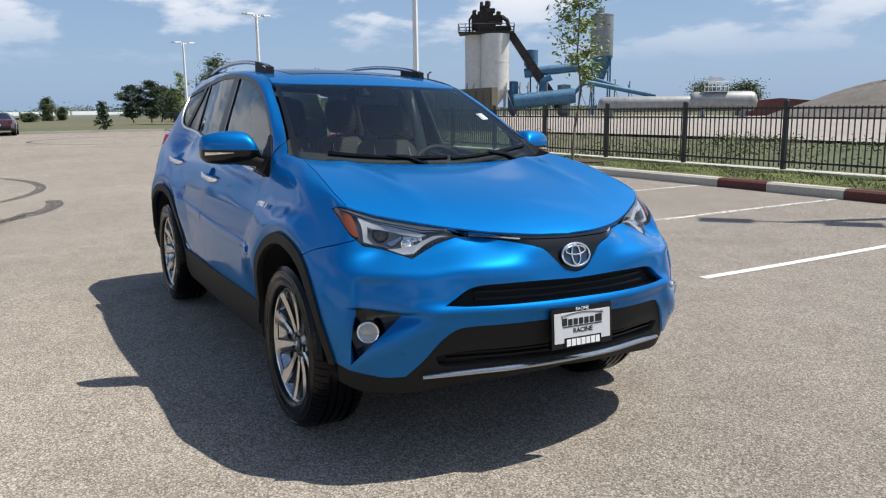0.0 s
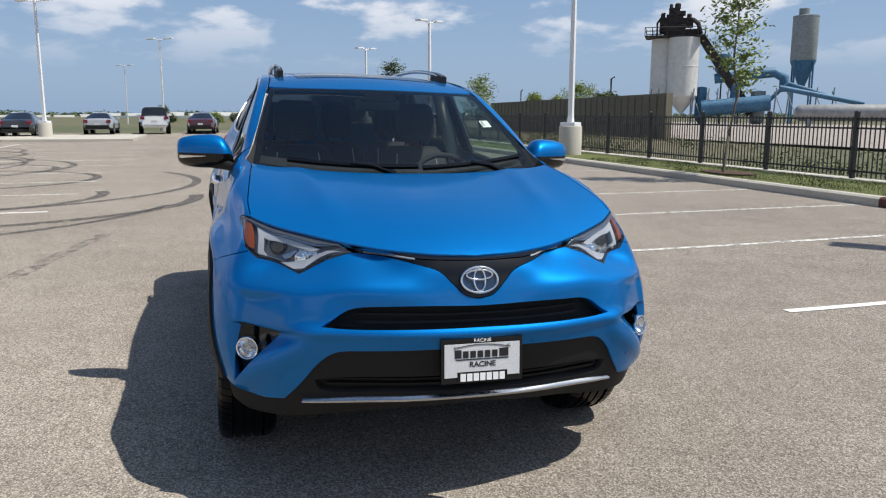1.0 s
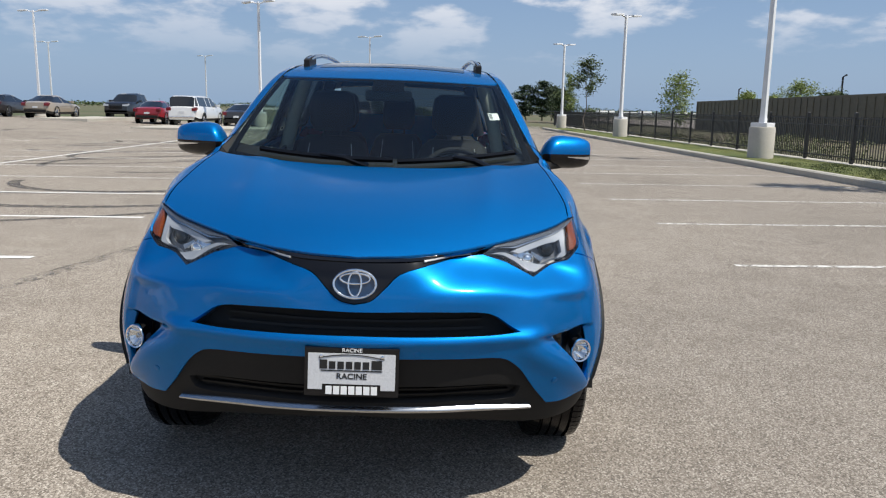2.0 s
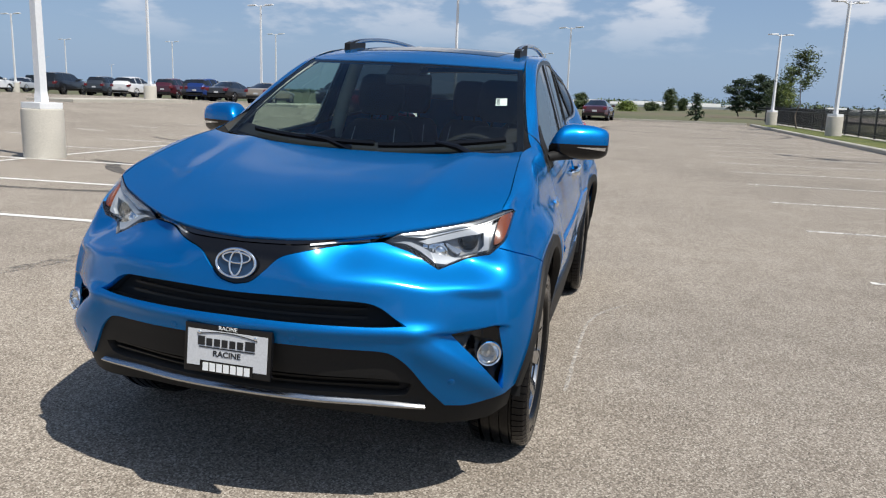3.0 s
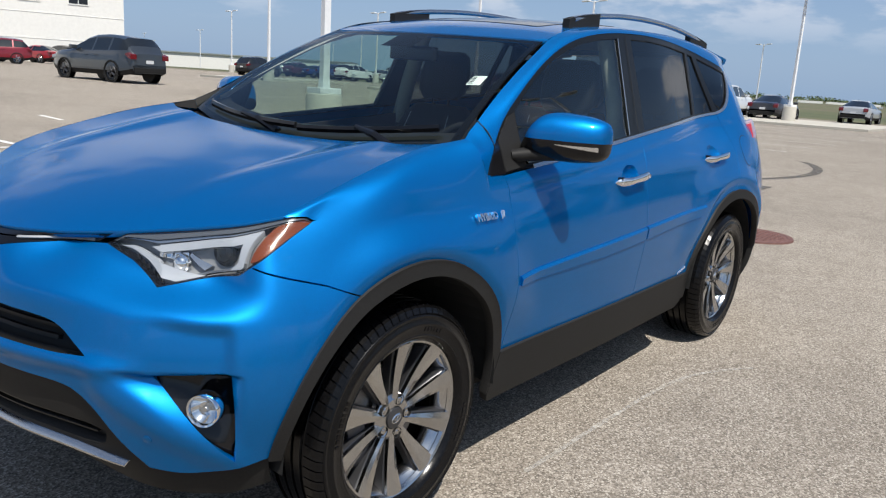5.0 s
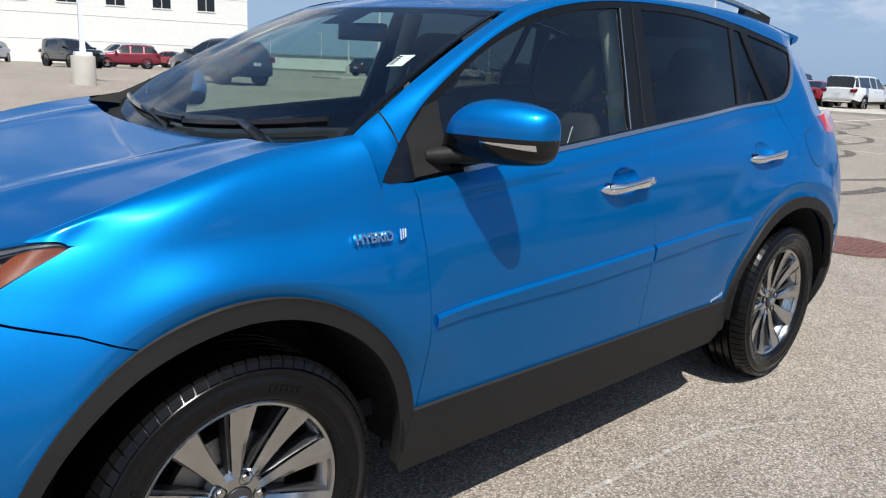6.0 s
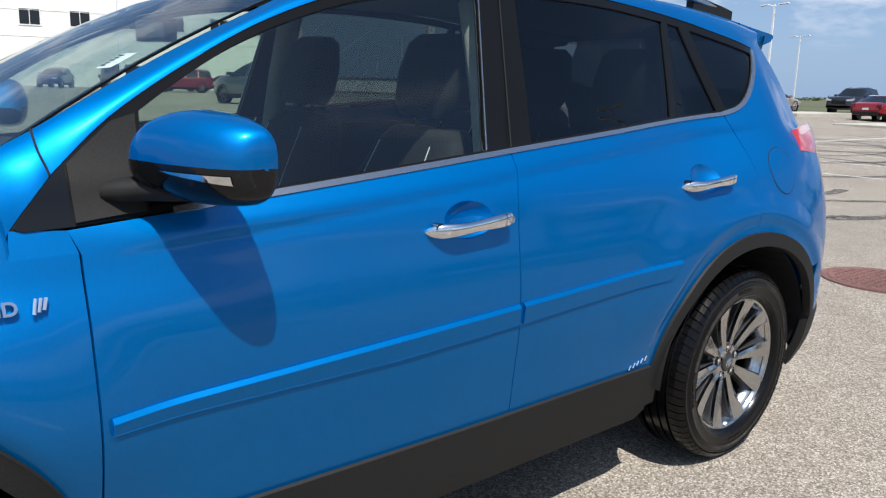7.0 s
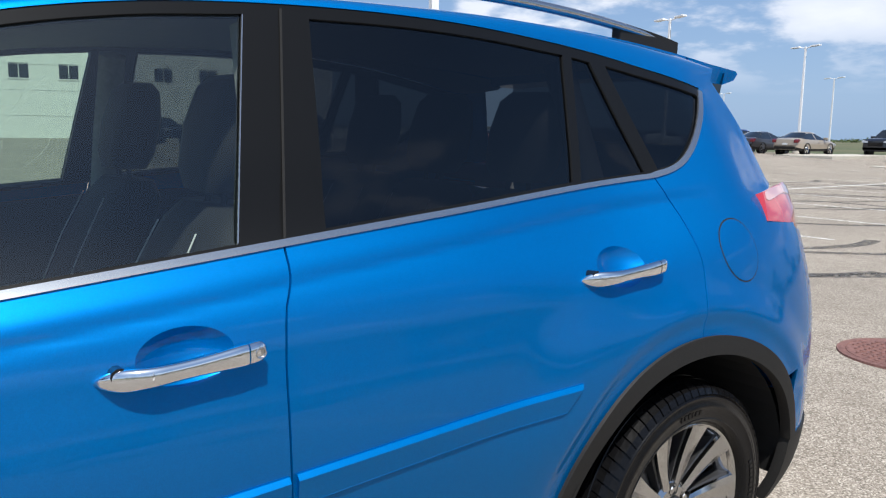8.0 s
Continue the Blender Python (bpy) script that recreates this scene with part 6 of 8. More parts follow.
def lamp_piece(name, pts, material, parent, deep, flip, label="", fold=0.015, step=0.09, smooth=False):
    loop = thread(pts, 0.05, True) if smooth else poly(list(pts) + [pts[0]], 0.06)[:-1]
    return skinned(name, [cut(lambda u, v: lamp(u, v, deep), loop, step=step, fold=fold, out=(1, 0.6, 0.4))], material, parent, label, flip)


SMOKE = Mat("smoked_lamp_bezel", (0.16, 0.165, 0.17), 0.14, 0.6, coat=1.0).done()
LAMPFLOOR = Mat("grey_lamp_interior", (0.20, 0.205, 0.21), 0.35, 0.4).done()
uu, vv = np.meshgrid(np.linspace(0.02, 5.99, 70), np.linspace(0.0, 1.0, 15))
for flip in (False, True):
    sg = -1 if flip else 1
    lens = skinned("headlamp", [lattice(lamp(uu, vv), (1, 0.6, 0.4))], LENS, car, "angular headlamp with clear lens, amber corner and pale light guide", flip)
    lens.visible_shadow = False
    skinned("housing", [lattice(lamp(uu, vv, 0.042), (1, 0.6, 0.4))], LAMPFLOOR, lens, "dark grey lamp interior", flip)
    for v0 in (0.0, 1.0):
        row = np.stack([lamp(uu[0], np.full(70, v0), d) for d in (0.001, 0.045)])
        skinned("bezel_wall", [lattice(row, (0, 0, 1 if v0 == 0 else -1))], GLOSSBLACK, lens, "", flip)
    # black seal all round, bright inner line on the lower edge
    for v0, v1, mt in ((0.0, 0.045, GLOSSBLACK), (0.965, 1.0, GLOSSBLACK)):
        g = lamp(*np.meshgrid(np.linspace(0.02, 5.99, 70), np.linspace(v0, v1, 3)), 0.0015)
        skinned("seal", [lattice(g, (1, 0.6, 0.4))], mt, lens, "", flip)
    g = lamp(*np.meshgrid(np.linspace(0.15, 5.9, 70), np.linspace(0.84, 0.955, 5)), 0.004)
    skinned("top_bezel", [lattice(g, (1, 0.6, 0.4))], SMOKE, lens, "smoked chrome upper bezel", flip)
    g = lamp(*np.meshgrid(np.linspace(0.6, 5.4, 60), np.linspace(0.765, 0.815, 3)), 0.010)
    skinned("chrome_line", [lattice(g, (1, 0.6, 0.4))], SILVERTRIM, lens, "", flip)
    lamp_piece("side_marker", [(4.12, 0.12), (4.4, 0.06), (4.9, 0.06), (5.5, 0.08), (5.9, 0.2), (5.92, 0.75), (5.6, 0.80), (5.15, 0.82), (4.95, 0.76), (4.50, 0.42)], AMBER, lens, 0.012, flip, "amber corner reflector", 0.02)
    # light guides: the swept inner bar, the upper bar with its turned-down end, the lower line
    lamp_piece("light_guide", [(0.35, 0.42), (0.95, 0.55), (1.50, 0.48), (2.05, 0.30), (2.85, 0.05), (2.05, 0.05), (1.55, 0.20), (1.20, 0.31), (0.85, 0.36)], LAMPWHITE, lens, 0.009, flip, "pale curved light guide", 0.02)
    lamp_piece("upper_guide", [(1.35, 0.66), (1.65, 0.735), (4.55, 0.74), (4.05, 0.36), (3.72, 0.11), (3.35, 0.10), (3.55, 0.22), (3.92, 0.55), (1.7, 0.61)], LAMPWHITE, lens, 0.013, flip, "pale hooked light guide", 0.02)
    lamp_piece("lower_line", [(2.4, 0.08), (3.5, 0.08), (3.5, 0.125), (2.4, 0.125)], SMOKE, lens, 0.014, flip, "", 0.012)
    # ribbed panel below the inner bar
    for k in range(6):
        a = 0.80 + 0.16 * k
        lamp_piece("rib", [(a, 0.10), (a + 0.035, 0.10), (a + 0.035, 0.22 - 0.012 * k), (a, 0.22 - 0.012 * k)], TRIM, lens, 0.012, flip, "", 0.01)
    lamp_piece("reflector_blade", [(2.45, 0.52), (2.95, 0.22), (2.75, 0.16), (2.38, 0.48)], SILVERTRIM, lens, 0.022, flip, "bright reflector blade", 0.02)
    for u0, v0, r, mt in ((3.25, 0.42, 0.026, DARKPANE), (2.05, 0.36, 0.020, CHROME)):
        q = lamp(np.array([u0]), np.array([v0]), 0.040)[0]
        m = Matrix.Translation((q[0], sg * q[1], q[2])) @ Vector((1, sg * 0.30, 0.05)).to_track_quat("Z", "Y").to_matrix().to_4x4()
        bm = bmesh.new()
        lathe(bm, [(r * 1.25, 0.0), (r * 1.25, 0.010), (r * 1.05, 0.012), (r, 0.010), (r * 0.9, 0.016), (r * 0.6, 0.021), (0.0, 0.023)], 28, m)
        part("projector", bm, mt, lens, "round projector lamp", smooth=50)
    for k in range(4):
        q = lamp(np.array([1.55 + 0.22 * k]), np.array([0.56 - 0.025 * k]), 0.032)[0]
        bm = bmesh.new()
        box(bm, (-0.008, -0.008, -0.009), (0.004, 0.008, 0.009), pose(q[0], sg * q[1], q[2], 0, -20, sg * 15 * k), bevel=0.003)
        part("reflector_facet", bm, CHROME, lens)

mid_lip = refit(hood_lip[hood_lip[:, 1] < 0.43], 20) - np.array([-0.002, 0, 0.007])
mid_low = refit(np.array([(sy(y), z) for y, z in ((0.0, 0.877), (0.1, 0.879), (0.2, 0.882), (0.3, 0.888), (0.38, 0.889), (0.43, 0.886))]), 20)
both("badge_panel_top", [lattice(np.stack([skin(mid_low[:, 0], mid_low[:, 1]) - np.array([0.004, 0, 0]), mid_lip]), (0.5, 0, 1))], GLOSSBLACK, car)

# number plate in its black surround, advertising print as plain bars
plate = Matrix.Translation((2.226, 0.0, 0.549)) @ pose(0, 0, 0, 0, -5, 0) @ Matrix.Diagonal((1, 0.895, 0.835, 1))
bm = bmesh.new()
box(bm, (-0.016, -0.163, -0.092), (0.004, 0.163, 0.092), plate, bevel=0.004)
holder = part("plate_frame", bm, GLOSSBLACK, car, "black dealer plate frame")
bm = bmesh.new()
box(bm, (0.0045, -0.150, -0.066), (0.006, 0.150, 0.070), plate)
part("plate", bm, PLATEWHITE, holder, "grey-white advertising plate")


def plate_bars(rows, material, lift, nm):
    for y0, y1, z0, z1 in rows:
        bm = bmesh.new()
        box(bm, (lift, y0, z0), (lift + 0.0012, y1, z1), plate)
        part(nm, bm, material, holder)


big = [(-0.110, -0.084)] + [(-0.078 + 0.029 * k, -0.056 + 0.029 * k) for k in range(5)] + [(0.068, 0.104)]
plate_bars([(a, b, 0.012, 0.046 if i in (0, 6) else 0.040) for i, (a, b) in enumerate(big)], INK, 0.0061, "print_bar")
plate_bars([(-0.105, 0.105, 0.0035, 0.0075)], INK, 0.0061, "print_bar")
bm = bmesh.new()
tube(bm, [plate @ Vector((0.0065, -0.112 + 0.224 * t, 0.046 + 0.020 * math.sin(math.pi * (0.12 + 0.8 * t)))) for t in np.linspace(0, 1, 20)], 0.0017, 5)
part("print_arc", bm, INK, holder)
bm = bmesh.new()
box(bm, (0.0061, -0.100, -0.088), (0.0068, 0.100, -0.045), plate)
part("print_block", bm, GLOSSBLACK, holder, "black strip on the plate frame")
plate_bars([(-0.088 + 0.026 * k, -0.067 + 0.026 * k, -0.083, -0.052) for k in range(7)], PAPER, 0.007, "print_bar")


def writing(text, size, m, material, parent, name, depth=0.0006, bold=0.0):
    """Raised lettering that reads along the local y axis."""
    cu = bpy.data.curves.new(name, "FONT")
    cu.body, cu.size, cu.extrude, cu.align_x, cu.align_y, cu.offset = text, size, depth, "CENTER", "CENTER", bold
    ob = new(name, cu)
    me = bpy.data.meshes.new_from_object(ob)
    bpy.data.objects.remove(ob)
    me.materials.append(material)
    ob = new(name, me)
    ob.parent = parent
    ob.matrix_local = m
    return ob


FACE_X = Matrix(((0, 0, 1, 0), (1, 0, 0, 0), (0, 1, 0, 0), (0, 0, 0, 1)))
writing("RACINE", 0.030, plate @ Matrix.Translation((0.0066, 0.0, -0.016)) @ FACE_X, INK, holder, "town_lettering", bold=0.0006)
writing("RACINE", 0.020, plate @ Matrix.Translation((0.0050, 0.0, 0.0815)) @ FACE_X, PAPER, holder, "town_lettering")
for y0 in (-0.105, 0.105):
    bm = bmesh.new()
    lathe(bm, [(0.0, 0.005), (0.006, 0.004), (0.007, 0.0)], 12, plate @ Matrix.Translation((0.0055, y0, 0.060)), "X")
    part("screw", bm, CHROME, holder)

# ---- hood ----
hl_line = [(0.0, 2.122), (0.15, 2.102), (0.30, 2.044), (0.42, 1.970), (0.55, 1.875), (0.66, 1.785), (0.735, 1.702)]
ho = [np.array((b, a)) for a, b in [(float(p[0]), float(p[1])) for p in thread(hl_line, 0.02)]]
ho += [np.array((p[0], p[1] - 0.004)) for p in refit(shut, 40)[::-1, :2] if p[0] > 1.075][1:]
ho += thread([(1.075, 0.700), (1.105, 0.66), (1.135, 0.50), (1.16, 0.25), (1.165, 0.0)], 0.025)[1:]
ho_full = ho + [np.array((a, -b)) for a, b in ho[1:-1][::-1]]
skinned("hood", [cut(hood, ho_full, step=0.022, fold=0.02, out=(0, 0, 1))], BLUE, car, "long sculpted blue hood")

bay = [[tuple(hood(x0, y0 * (1.0 if x0 < 1.7 else 1.0 - 0.9 * (x0 - 1.7))) - np.array([0, 0, 0.055])) for y0 in np.linspace(-0.66, 0.66, 15)] for x0 in np.linspace(1.02, 1.86, 14)]
skinned("engine_bay_cover", [lattice(np.array(bay))], VOID, car, "dark cover under the hood")

rim_s = np.linspace(-sx(1.64), sx(1.64), 61)
rim_p = skin(rim_s, np.full(61, 0.745))
shield_rows = [[(p[0] - 0.040, p[1] * 0.960, 0.735) for p in rim_p], [(1.62, p[1] * 0.95, 0.735) for p in rim_p]]
skinned("splash_shield", [lattice(np.array(shield_rows))], VOID, car, "black shield inside the front bumper")

# cowl with the wiper arms
bm = bmesh.new()
rows = []
for t, (dx, dz) in enumerate(((1.19, -0.045), (1.13, -0.030), (1.03, 0.0), (0.98, 0.01))):
    rows.append([(dx - 0.15 * (u * u) - (0.02 if abs(u) > 0.9 else 0), 0.70 * u, hood_mid(dx) * 0 + 1.095 + 0.045 * u * u + dz + (0.02 if t > 1 else 0)) for u in np.linspace(-1, 1, 33)])
skinned("cowl", [lattice(np.array(rows))], TRIM, car, "black plastic cowl panel")
for y0, y1, x1, z1 in ((0.10, 0.615, 0.985, 1.135), (-0.52, 0.06, 1.055, 1.118)):
    u0, u1 = (y1 + 0.0) / 0.69, (y0 - 0.02) / 0.69
    pts = []
    for t in np.linspace(0, 1, 14):
        u = u1 + (u0 - u1) * t
        q = screen(np.array([u]), np.array([0.065 + 0.03 * t * (1 if y0 > 0 else 0.4)]))[0]
        pts.append((q[0] + 0.012, q[1], q[2] + 0.016))
    bm = bmesh.new()
    tube(bm, pts, [0.008] * 14, 6, 1.7)
    wp = part("wiper", bm, GLOSSBLACK, car, "black windscreen wiper")
    bm = bmesh.new()
    mid = pts[6]
    sgn = 1 if y0 > 0 else -1
    base = (1.095 - 0.06 * (0.5 if y0 > 0 else 0.3), (0.52 if y0 > 0 else -0.05) , 1.095)
    tube(bm, [base, ((base[0] + mid[0]) / 2 + 0.01, (base[1] + mid[1]) / 2, (base[2] + mid[2]) / 2 + 0.018), (mid[0], mid[1], mid[2] + 0.010)], [0.017, 0.014, 0.009], 8)
    part("wiper_arm", bm, GLOSSBLACK, wp)

# ---- glass, pillars, roof ----
us, vs = np.linspace(-1, 1, 41), np.linspace(0, 1, 25)
G = screen(*np.meshgrid(us, vs))
ws = skinned("windscreen", [lattice(G, (1, 0, 1))], WINDSCREEN, car, "clear windscreen with a black frit edge")
ws.visible_shadow = False
for a0, a1, b0, b1 in ((-1.0, 1.0, 0.0, 0.035), (-1.0, 1.0, 0.965, 1.0), (-1.0, -0.955, 0.035, 0.965), (0.955, 1.0, 0.035, 0.965), (-0.14, 0.14, 0.83, 0.965)):
    g = screen(*np.meshgrid(np.linspace(a0, a1, 33), np.linspace(b0, b1, 9)))
    g = g - np.array([0.003, 0, 0.004])
    skinned("frit", [lattice(g, (1, 0, 1))], FRIT, ws)
g = screen(*np.meshgrid(np.linspace(0.805, 0.885, 6), np.linspace(0.485, 0.570, 6))) - np.array([0.002, 0, 0.003])
sticker = skinned("sticker", [lattice(g, (1, 0, 1))], PAPER, ws, "white paper sticker inside the windscreen")
for k in range(5):
    g = screen(*np.meshgrid(np.linspace(0.811, 0.834, 3), np.linspace(0.497 + 0.014 * k, 0.504 + 0.014 * k, 3))) - np.array([0.0012, 0, 0.0022])
    skinned("print_bar", [lattice(g, (1, 0, 1))], INK, sticker)

# side window openings: outline of all the glass on one side
dlo_top = [(0.934, 1.048), (0.858, 1.133), (0.74, 1.234), (0.58, 1.335), (0.40, 1.428), (0.20, 1.500), (-0.05, 1.548), (-0.40, 1.575), (-0.80, 1.576), (-1.15, 1.550), (-1.45, 1.507), (-1.650, 1.475)]
top_run = thread(dlo_top, 0.02)
dlo = top_run[:-1] + poly([(-1.650, 1.475), (-1.643, 1.462)], 0.02)[:-1] + thread([(-1.643, 1.462), (-1.59, 1.420), (-1.52, 1.358), (-1.455, 1.302), (-1.41, 1.270), (-1.36, 1.250), (-1.30, belt(-1.3))], 0.02)[:-1]
dlo += poly([(-1.30, belt(-1.3)), (0.85, belt(0.85)), (0.934, 1.048)], 0.03)[:-1]
g_front = poly([(0.700, belt(0.70) + 0.012), (0.690, 1.241)], 0.03)[:-1] + thread([(0.690, 1.241), (0.62, 1.290), (0.50, 1.362), (0.36, 1.424), (0.18, 1.483), (-0.02, 1.522), (-0.238, 1.545)], 0.02)[:-1] + poly([(-0.238, 1.545), (-0.162, belt(-0.162) + 0.012), (0.70, belt(0.70) + 0.012)], 0.03)[:-1]
g_rear = poly([(-0.335, belt(-0.335) + 0.012), (-0.375, 1.550)], 0.03)[:-1] + thread([(-0.375, 1.550), (-0.60, 1.555), (-0.85, 1.549), (-1.070, 1.533)], 0.02)[:-1] + poly([(-1.070, 1.533), (-1.020, belt(-1.035) + 0.012), (-0.335, belt(-0.335) + 0.012)], 0.03)[:-1]
g_small = poly([(-1.100, 1.530), (-1.165, 1.522), (-1.268, belt(-1.268) + 0.012), (-1.048, belt(-1.048) + 0.012), (-1.100, 1.530)], 0.03)[:-1]
g_qtr = poly([(-1.222, 1.516), (-1.40, 1.490), (-1.598, 1.457), (-1.612, 1.449)], 0.03)[:-1] + thread([(-1.612, 1.449), (-1.565, 1.409), (-1.497, 1.350), (-1.435, 1.300), (-1.395, 1.275), (-1.352, 1.261)], 0.015)[:-1] + poly([(-1.352, 1.261), (-1.318, 1.254), (-1.222, 1.516)], 0.03)[:-1]
surr_of = {}
for flip in (False, True):
    surr = skinned("window_surround", [cut(side, dlo, [g_front, g_rear, g_small, g_qtr], step=0.035, lift=-0.002, fold=0.02)], SATINBLACK, car, "satin black window surround and pillars", flip)
    surr_of[flip] = surr
    for nm, loop, mt, lab in (("front_side_window", g_front, SIDEGLASS, "light tinted front side window"), ("rear_side_window", g_rear, PRIVACY, "dark privacy rear side window"),
                              ("rear_fixed_window", g_small, PRIVACY, ""), ("quarter_window", g_qtr, PRIVACY, "dark privacy quarter window")):
        w = skinned(nm, [cut(side, grow(loop, 0.004), step=0.05, lift=-0.008, fold=0)], mt, car, lab, flip)
        w.visible_shadow = False
    # bright strip along the foot of the windows
    foot_l = [(x, belt(x) - 0.0065) for x in np.linspace(0.66, -1.285, 60)] + [(-1.30, belt(-1.3) - 0.006), (-1.362, 1.245), (-1.413, 1.266), (-1.460, 1.298), (-1.526, 1.355), (-1.597, 1.417), (-1.648, 1.462)]
    foot_u = [(x, belt(x) + 0.0055) for x in np.linspace(0.66, -1.285, 60)] + [(-1.297, belt(-1.3) + 0.008), (-1.356, 1.258), (-1.403, 1.277), (-1.448, 1.308), (-1.513, 1.364), (-1.583, 1.426), (-1.632, 1.468)]
    fl = thread(foot_l, 0.02) + thread(foot_u, 0.02)[::-1]
    skinned("window_strip", [cut(side, fl, step=0.02, lift=0.004, fold=0.008)], SILVERTRIM, surr, "bright metal strip under the windows", flip)
    # slim bright line and rubber in front of the pillar
    lnp = [np.array((x, z)) for x, z in ((-0.2365, 1.543), (-0.1605, belt(-0.160) + 0.012), (-0.1625, belt(-0.164) + 0.012), (-0.2385, 1.543))]
    skinned("pillar_line", [cut(side, lnp, step=0.02, lift=0.001, fold=0.004)], SILVERTRIM, surr, "", flip)
    seam = [np.array((x, z)) for x, z in ((-0.244, belt(-0.244)), (-0.314, 1.562), (-0.319, 1.562), (-0.249, belt(-0.249)))]
    skinned("pillar_gap", [cut(side, seam, step=0.02, lift=0.0008, fold=0)], VOID, surr, "", flip)

# painted frame from screen pillar over the doors to the tail
edge_hi = refit(np.array(thread([(0.87, 0.690, 1.205), (0.72, 0.655, 1.289), (0.55, 0.622, 1.378), (0.40, 0.596, 1.450), (0.315, 0.580, 1.490), (0.20, 0.562, 1.530), (0.0, 0.545, 1.566), (-0.4, 0.530, 1.599), (-0.9, 0.520, 1.610), (-1.3, 0.505, 1.597), (-1.6, 0.490, 1.575), (-1.80, 0.478, 1.552)], 0.02)), 130)
lo_run = refit(np.array(thread(dlo_top[1:] + [(-1.70, 1.474), (-1.78, 1.482)], 0.02)), 130)
low_run = side(lo_run[:, 0], lo_run[:, 1])
frame_t = side(lo_run[:, 0], lo_run[:, 1] + e) - side(lo_run[:, 0], lo_run[:, 1] - e)
tdir = np.stack([0 * edge_hi[:, 0], -np.ones(130), 0.35 - 0.15 * rise(-edge_hi[:, 0], -0.4, 0.3)], -1)
for sg in (-1, 1):
    # shut line between the wing and the foot of the screen pillar
    ends = [low_run[0] + np.array([0.0, 0.0015, 0.0]), 0.5 * (low_run[0] + edge_hi[0]) + np.array([0.006, 0.012, 0.006]), edge_hi[0] + np.array([0.0, 0.0, 0.002])]
    bm = bmesh.new()
    tube(bm, [(q[0], sg * q[1], q[2]) for q in thread(ends, 0.01)], 0.0022, 6)
    part("shut_line", bm, VOID, car)
both("roof_frame", [ribbon(low_run, edge_hi, frame_t, tdir, 10, (0, 1, 0.6))], BLUE, car)
rf = thread([(0.388, 0.0), (0.375, 0.25), (0.345, 0.42), (0.305, 0.555)], 0.03)[:-1] + [np.array((p[0], p[1] - 0.006)) for p in edge_hi[edge_hi[:, 0] < 0.30][:, :2]]
rf += thread([(-1.80, 0.47), (-1.90, 0.40), (-1.95, 0.2), (-1.97, 0.0)], 0.03)[1:]
rf_full = rf + [np.array((a, -b)) for a, b in rf[1:-1][::-1]]
sunroof = [np.array(p) for p in ((0.10, -0.40), (0.10, 0.40), (-0.55, 0.42), (-0.55, -0.42))]
sunroof = poly([(0.10, -0.40), (0.10, 0.40), (-0.55, 0.42), (-0.55, -0.42), (0.10, -0.40)], 0.04)[:-1]
skinned("roof", [cut(roof, rf_full, [sunroof], step=0.05, fold=0.02, out=(0, 0, 1))], BLUE, car)
skinned("sunroof", [cut(roof, grow(sunroof, -0.004), step=0.06, lift=0.002, fold=0.02, out=(0, 0, 1))], GLOSSBLACK, car, "dark glass sunroof panel")
# spoiler over the tail
bm = bmesh.new()
rings = []
for u in np.linspace(-1, 1, 25):
    top = lambda x0: float(roof_mid(x0)) - 0.09 * (0.485 * u) ** 2
    back = 0.05 * u * u
    rings.append([bm.verts.new((x0 + back, 0.485 * u, z0)) for x0, z0 in ((-1.74, top(-1.74) + 0.003), (-1.86, top(-1.84) + 0.001), (-1.99, top(-1.90) - 0.004), (-2.004, top(-1.90) - 0.012), (-1.985, top(-1.90) - 0.034), (-1.93, top(-1.88) - 0.052), (-1.78, top(-1.78) - 0.06))])
for a, b in zip(rings, rings[1:]):
    for k in range(7):
        bm.faces.new((a[k], a[(k + 1) % 7], b[(k + 1) % 7], b[k]))
bm.faces.new(rings[0]), bm.faces.new(rings[-1])
part("spoiler", bm, BLUE, car, "blue roof spoiler", smooth=40)
for flip in (False, True):
    sg = -1 if flip else 1
    pts, rad = [], []
    for t in np.linspace(0, 1, 40):
        x0 = 0.02 - 1.70 * t
        yy = np.interp(-x0, -edge_hi[:, 0], edge_hi[:, 1]) - 0.055
        pts.append((x0, sg * yy, float(roof(x0, yy)[2]) + 0.012 + 0.040 * math.sin(math.pi * min(1, max(0, 0.03 + 0.94 * t))) ** 0.42))
        rad.append(0.017)
    bm = bmesh.new()
    tube(bm, pts[1:-1], rad[1:-1], 10, 0.75)
    rail = part("roof_rail", bm, SILVERTRIM, car, "silver roof rail with black feet", smooth=60)
    for i0, i1 in ((0, 6), (33, 39)):
        bm = bmesh.new()
        lo, hi = [], []
        for i in range(i0, i1 + 1):
            x0, y0, z0 = pts[i]
            lo.append((x0, z0 + 0.010)), hi.append((x0, float(roof(x0, abs(y0))[2]) - 0.012))
        prism(bm, lo + hi[::-1], -0.016, 0.016, "Y", Matrix.Translation((0, (pts[i0][1] + pts[i1][1]) / 2, 0)))
        part("rail_foot", bm, TRIM, rail, "black rail foot")

